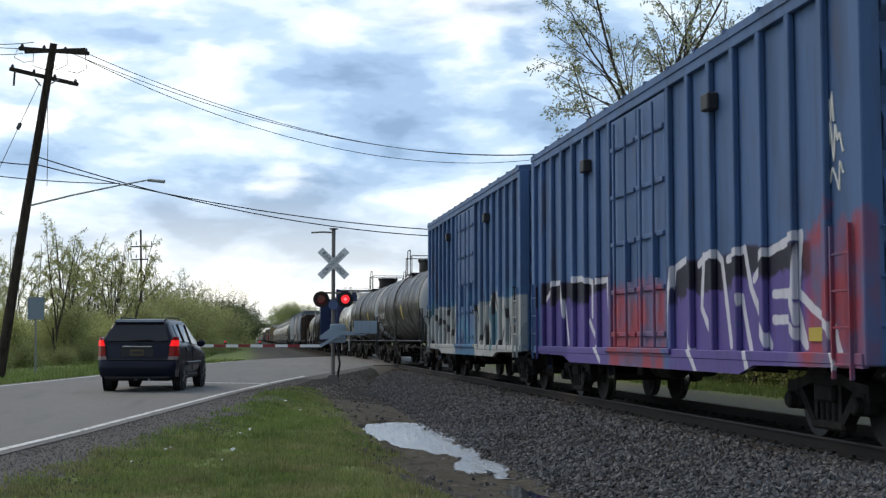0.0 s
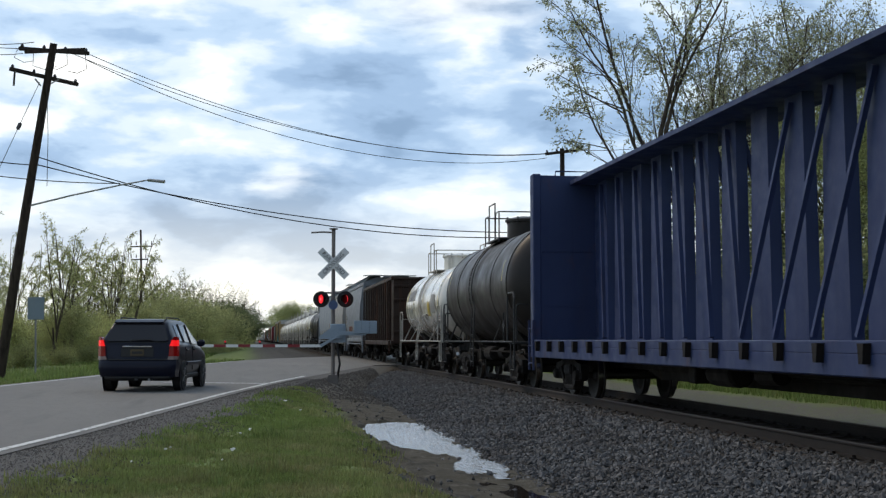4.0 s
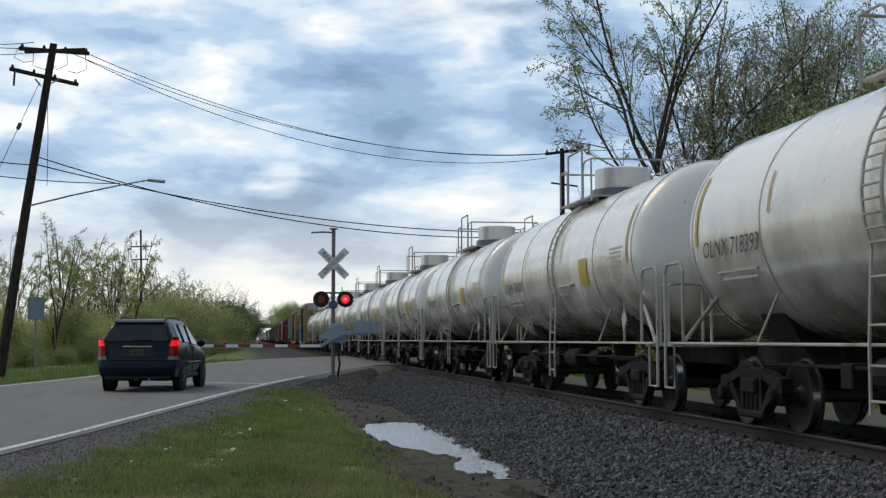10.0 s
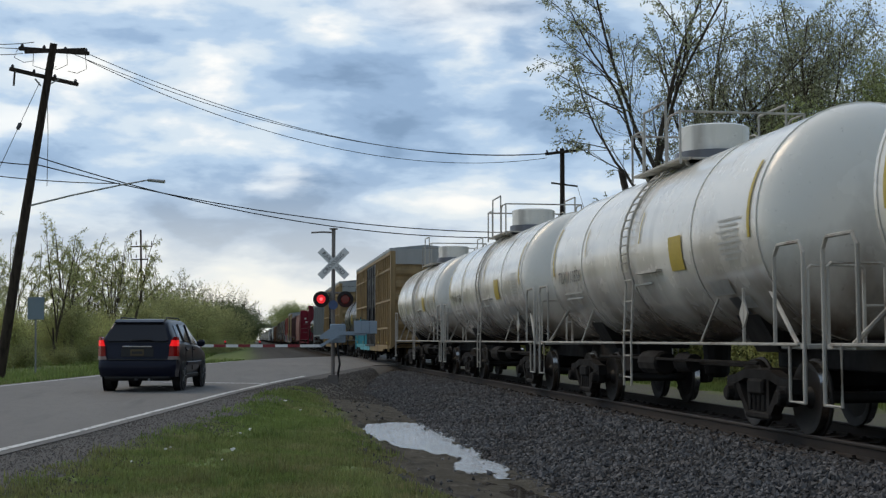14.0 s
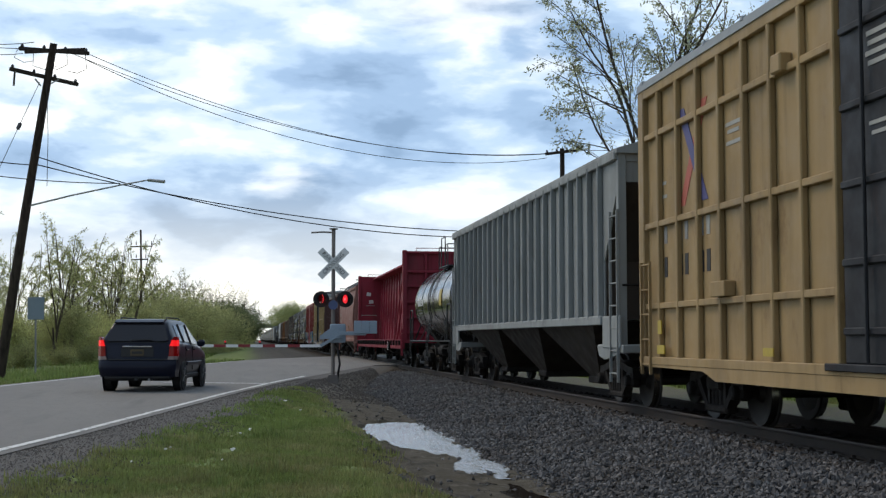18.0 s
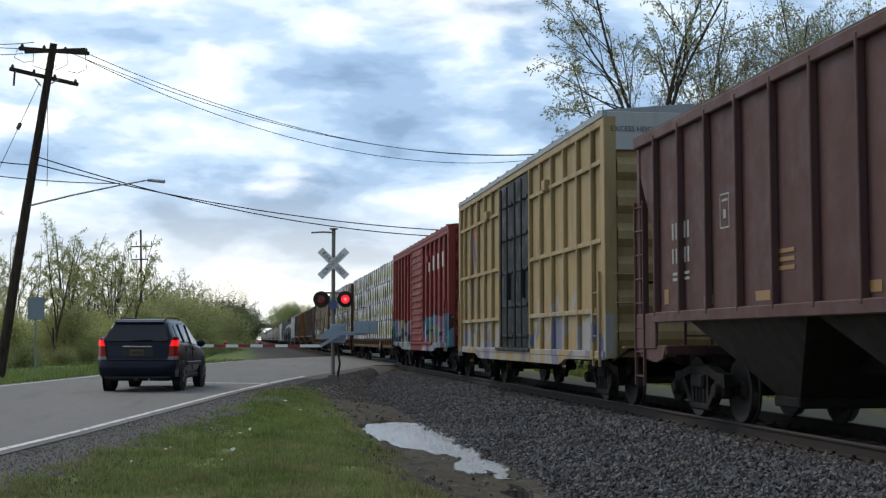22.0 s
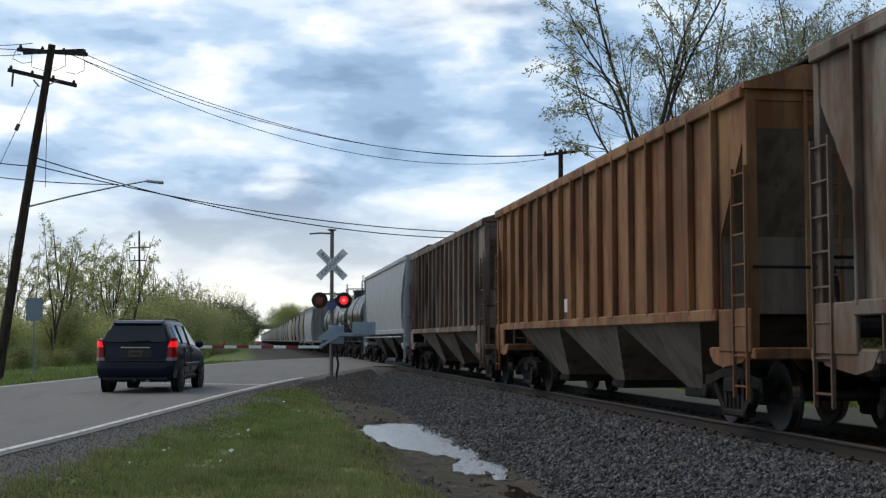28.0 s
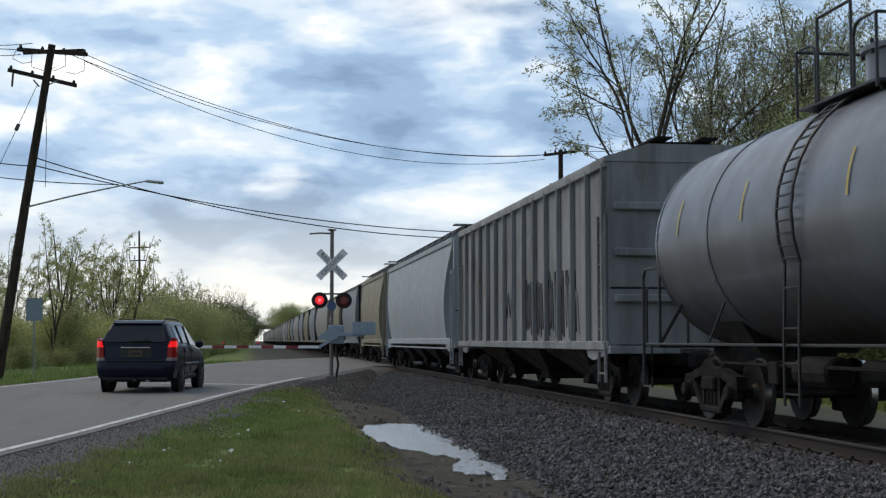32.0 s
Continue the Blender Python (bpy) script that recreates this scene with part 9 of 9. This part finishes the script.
def build_car():
    c = thing("suv", "dark blue sport utility vehicle waiting with brake lights lit", "car")
    bx, by = -2.76, 33.0
    c.matrix_basis = pose(bx, by, lerp_table(ROADZ, by + 1), 0, 0, -8.0)
    # sections: y, half width at the sill, at the hips, at the roof edge; heights of the sill, hips, belt and roof
    S = [(0.00, 0.80, 0.90, 0.84, 0.46, 0.78, 1.12, 1.18), (0.05, 0.86, 0.945, 0.84, 0.44, 0.78, 1.20, 1.32), (0.15, 0.88, 0.965, 0.755, 0.42, 0.78, 1.21, 1.52), (0.28, 0.89, 0.970, 0.685, 0.42, 0.78, 1.21, 1.70), (0.45, 0.89, 0.972, 0.675, 0.40, 0.78, 1.20, 1.765),
         (0.9, 0.89, 0.972, 0.68, 0.36, 0.78, 1.18, 1.785), (1.6, 0.89, 0.970, 0.68, 0.34, 0.76, 1.15, 1.79), (2.3, 0.89, 0.968, 0.69, 0.34, 0.75, 1.12, 1.775), (2.8, 0.89, 0.965, 0.66, 0.34, 0.74, 1.10, 1.70), (3.6, 0.89, 0.955, 0.80, 0.34, 0.74, 1.06, 1.11), (4.3, 0.86, 0.92, 0.74, 0.36, 0.70, 0.94, 0.98), (4.70, 0.74, 0.80, 0.62, 0.42, 0.64, 0.80, 0.82)]

    def half_ring(wb, wm, wt, z0, z1, z2, z3):
        return [(0.0, z0), (wb * 0.92, z0), (wb, z0 + 0.07), (wm - 0.012, z1 - 0.18), (wm, z1), (wm - 0.006, (z1 + z2) / 2), (wm - 0.03, z2 - 0.02), (wm - 0.055, z2 + 0.02), (wt + 0.03, z3 - 0.11), (wt - 0.01, z3 - 0.045), (wt - 0.09, z3 - 0.008), (wt * 0.5, z3 + 0.012), (0.0, z3 + 0.02)]

    def side(y, f):
        """A place on the glass side: y along the car, f from the belt (0) to the roof edge (1)."""
        for a, b in zip(S, S[1:]):
            if y <= b[0]:
                k = (y - a[0]) / (b[0] - a[0])
                row = [p + (q - p) * k for p, q in zip(a[1:], b[1:])]
                break
        r = half_ring(*row)
        return r[7][0] + (r[8][0] - r[7][0]) * f, y, r[7][1] + (r[8][1] - r[7][1]) * f

    g = Geo()
    for row in S:
        half = half_ring(*row[1:])
        g.v += [(x, row[0], z) for x, z in half + [(-x, z) for x, z in half[-2:0:-1]]]
    n = 24
    for i in range(len(S) - 1):
        for k in range(n):
            a, b = i * n + k, i * n + (k + 1) % n
            g.f.append((a, b, b + n, a + n))
    g.f.append(tuple(range(n)))
    g.f.append(tuple(range((len(S) - 1) * n, len(S) * n)))
    part("body", g, CARPAINT, c, smooth=True)

    def panel(name, pts, mat, parent=c, lab="", t=0.012):
        """A thin plate through the points, pushed out along its normal."""
        p = [Vector(q) for q in pts]
        nn = (p[1] - p[0]).cross(p[-1] - p[0]).normalized() * t
        k = len(p)
        return part(name, Geo().add([q - nn * 0.4 for q in p] + [q + nn for q in p], [tuple(range(k))[::-1], tuple(range(k, 2 * k))] + [(i, (i + 1) % k, k + (i + 1) % k, k + i) for i in range(k)]), mat, parent, lab)

    panel("rear_window", [(-0.76, 0.018, 1.27), (-0.70, 0.0, 1.235), (0.70, 0.0, 1.235), (0.76, 0.018, 1.27), (0.62, 0.217, 1.655), (0.54, 0.235, 1.69), (-0.54, 0.235, 1.69), (-0.62, 0.217, 1.655)], CARGLASS, lab="dark sloping rear window", t=0.03)
    part("spoiler", Geo().slab([(0.13, 1.715), (0.15, 1.685), (0.42, 1.72), (0.50, 1.785), (0.30, 1.775)], "x", -0.60, 0.60), CARPAINT, c, "lip over the rear window")
    part("wiper", Geo().bar((0.36, -0.035, 1.285), (-0.16, -0.035, 1.26), 0.03, 0.02).tube([(-0.16, 0.03, 1.26), (-0.16, -0.02, 1.26)], 0.03, 8), CARBLACK, c)
    part("tailgate_handle", Geo().box(-0.37, 0.37, -0.03, 0.02, 1.085, 1.135, 0.014), plain("bright_chrome_strip", (0.42, 0.42, 0.44), rough=0.25, metal=0.9, var=0.1), c, "chrome strip over the plate")
    part("plate_recess", Geo().box(-0.40, 0.40, -0.008, 0.012, 0.86, 1.075, 0.006), CARBLACK, c)
    pl = part("registration_plate", Geo().box(-0.165, 0.165, -0.020, 0.0, 0.885, 1.04, 0.004), PLATE, c, "small yellow plate")
    part("plate_bars", Geo().box(-0.13, 0.13, -0.024, -0.019, 0.93, 0.99), CARBLACK, pl)
    for z in (0.80, 1.215):
        part("tailgate_seam", Geo().box(-0.74, 0.74, -0.005, 0.006, z - 0.006, z + 0.006), CARBLACK, c)
    for s in (-1, 1):
        # lamp clusters wrap round the corner and widen upwards
        def cluster(name, w0, w1, z0, z1, mat, lab, out=0.0):
            v = []
            for w, z in ((w0, z0), (w1, z1)):
                x1 = 0.965 - 0.02 * (z - 0.8)
                v += [(s * (x1 - w), -0.022 - out, z), (s * (x1 - 0.07), -0.012 - out, z), (s * (x1 + 0.012), 0.07, z), (s * (x1 + 0.012), 0.30, z), (s * (x1 - w), 0.30, z)]
            f = [(i, (i + 1) % 5, 5 + (i + 1) % 5, 5 + i) for i in range(5)] + [(4, 3, 2, 1, 0), (5, 6, 7, 8, 9)]
            return part(name, Geo().add(v, f), mat, c, lab)
        cluster("tail_lamp", 0.170, 0.11, 1.12, 1.27, TAIL, "lit red brake lamp")
        cluster("tail_lamp_top", 0.11, 0.05, 1.27, 1.35, TAIL_LOW, "unlit tip of the lamp glass")
        cluster("tail_lamp_lower", 0.19, 0.170, 0.87, 1.12, TAIL_LOW, "dim red lamp glass")
        cluster("reversing_lamp", 0.215, 0.20, 0.79, 0.87, CLEARLENS, "pale reversing lamp", 0.006)
        for y0, y1, u0, u1, nm in ((0.50, 1.12, 0.66, 1.12, "quarter_window"), (1.22, 2.05, 1.22, 2.05, "rear_door_window"), (2.15, 3.05, 2.15, 2.62, "front_door_window")):
            q = [side(y0, 0.08), side(y1, 0.08), side(u1, 0.93), side(u0, 0.93)]
            q = [(s * x, y, z) for x, y, z in q]
            panel(nm, q if s > 0 else q[::-1], CARGLASS, t=0.012)
        for y in (1.16, 2.10):
            a, b = side(y, 0.02), side(y, 0.98)
            part("door_pillar", Geo().bar((s * (a[0] + 0.004), y, a[2]), (s * (b[0] + 0.004), y, b[2]), 0.07, 0.02), CARBLACK, c)
        part("mirror", Geo().box(min(s * 0.94, s * 1.15), max(s * 0.94, s * 1.15), 2.80, 2.95, 1.10, 1.28, 0.05), CARPAINT, c, "door mirror")
        part("roof_rail", Geo().tube([(s * 0.57, 0.60, 1.78), (s * 0.57, 0.70, 1.83), (s * 0.57, 2.2, 1.83), (s * 0.57, 2.35, 1.775)], 0.018, 6), CARBLACK, c)
        for y in (1.30, 2.25):
            part("door_handle", Geo().box(min(s * 0.955, s * 0.995), max(s * 0.955, s * 0.995), y, y + 0.2, 1.0, 1.04, 0.012), CARPAINT, c)
        for y in (1.20, 2.12):
            part("door_seam", Geo().box(min(s * 0.95, s * 0.974), max(s * 0.95, s * 0.974), y - 0.005, y + 0.005, 0.5, 1.1), CARBLACK, c)
        part("side_moulding", Geo().box(min(s * 0.93, s * 0.985), max(s * 0.93, s * 0.985), 1.32, 3.25, 0.62, 0.72, 0.012), CARPAINT, c)
        part("sill", Geo().box(min(s * 0.82, s * 0.93), max(s * 0.82, s * 0.93), 1.35, 3.3, 0.30, 0.42, 0.03), CARBLACK, c)
        for y in (0.92, 3.66):
            part("wheel_arch", Geo().lathe([(0.0, 0.43), (s * 0.020, 0.465), (s * 0.028, 0.44), (s * 0.02, 0.385), (0.0, 0.385)], "x", (s * 0.945, y, 0.38), 26), CARPAINT, c, smooth=True)
            part("wheel_housing", Geo().lathe([(0.0, 0.0), (0.0, 0.40), (s * 0.012, 0.40), (s * 0.012, 0.0)], "x", (s * 0.952, y, 0.38), 26), CARBLACK, c)
            wh = part("wheel", Geo().lathe([(s * 0.0, 0.20), (s * 0.01, 0.345), (s * 0.04, 0.375), (s * 0.21, 0.375), (s * 0.245, 0.345), (s * 0.245, 0.23)], "x", (0, 0, 0), 28), TYRE, c, smooth=True, at=pose(s * 0.735, y, 0.375))
            rim = Geo().lathe([(s * 0.10, 0.235), (s * 0.240, 0.235), (s * 0.215, 0.21), (s * 0.20, 0.06), (s * 0.23, 0.0)], "x", (0, 0, 0), 20)
            part("rim", rim, ALLOY, wh, "silver alloy rim", smooth=True)
            for k in range(5):
                a = 2 * math.pi * k / 5
                part("spoke", Geo().bar((s * 0.243, 0.03 * math.cos(a), 0.03 * math.sin(a)), (s * 0.243, 0.225 * math.cos(a), 0.225 * math.sin(a)), 0.05, 0.02), ALLOY, wh)
    # bumper: a deep curved bar round the tail
    g, prof = Geo(), [(0.36, 0.02), (0.42, -0.05), (0.56, -0.085), (0.70, -0.080), (0.765, -0.045), (0.785, 0.03)]
    xs = [-0.975, -0.95, -0.86, -0.6, -0.2, 0.2, 0.6, 0.86, 0.95, 0.975]
    back = [0.46, 0.10, 0.012, -0.006, -0.012, -0.012, -0.006, 0.012, 0.10, 0.46]
    for x, b in zip(xs, back):
        g.v += [(x * (0.97 if z < 0.45 else 1.0), y + b, z) for z, y in prof]
    k = len(prof)
    g.f = [(i * k + j, (i + 1) * k + j, (i + 1) * k + j + 1, i * k + j + 1) for i in range(len(xs) - 1) for j in range(k - 1)]
    part("bumper", g, CARPAINT, c, "body-coloured rear bumper", smooth=True)
    part("bumper_step", Geo().box(-0.70, 0.70, -0.075, 0.1, 0.772, 0.80, 0.01), CARBLACK, c)
    part("bumper_skirt", Geo().box(-0.80, 0.80, -0.02, 0.4, 0.31, 0.40, 0.03), CARBLACK, c)
    part("exhaust", Geo().tube([(0.30, -0.03, 0.30), (0.30, 0.5, 0.31)], 0.03, 8), GALV, c)
    part("tow_hitch", Geo().box(-0.05, 0.05, -0.06, 0.2, 0.28, 0.36, 0.01), CARBLACK, c)
    part("windscreen", Geo().add([(-0.62, 2.86, 1.66), (0.62, 2.86, 1.66), (0.76, 3.52, 1.13), (-0.76, 3.52, 1.13)], [(0, 1, 2, 3)]), CARGLASS, c, at=pose(0, 0, 0.03))
    part("underbody", Geo().box(-0.74, 0.74, 0.3, 4.3, 0.26, 0.44, 0.04), CARBLACK, c)


def motions():
    for car, mid in CARS:
        rows = []
        for t in (0.0, 8.0, 16.0, 24.0, 32.0):
            rows.append((t, pose(TRACK_X, SPEED * (mid - t) - 0.88, 0)))
        walk(car, rows)
    # the paired lamps change over every 0.609 s: each lens turns half round within a tenth of a second
    for lens, i in FLASH:
        at, rows, n = Vector((0, -0.175, 0)), [], 0
        ang = 0.0 if i == 1 else 180.0
        rows.append((0.0, ang))
        t = 0.30
        while t < 31.99:
            f = min(round(t * FPS), int(32 * FPS) - 3)
            for k in range(4):
                rows.append(((f - 1 + k) / FPS, ang + 60.0 * k))
            ang += 180.0
            t += 0.609
        rows.append((32.0, ang))
        walk(lens, [(t, pose(*at, 0, 0, a)) for t, a in rows])


build_train()
build_stones()
build_grass()
build_trees()
build_poles()
build_overpass()
build_signal()
build_car()
motions()
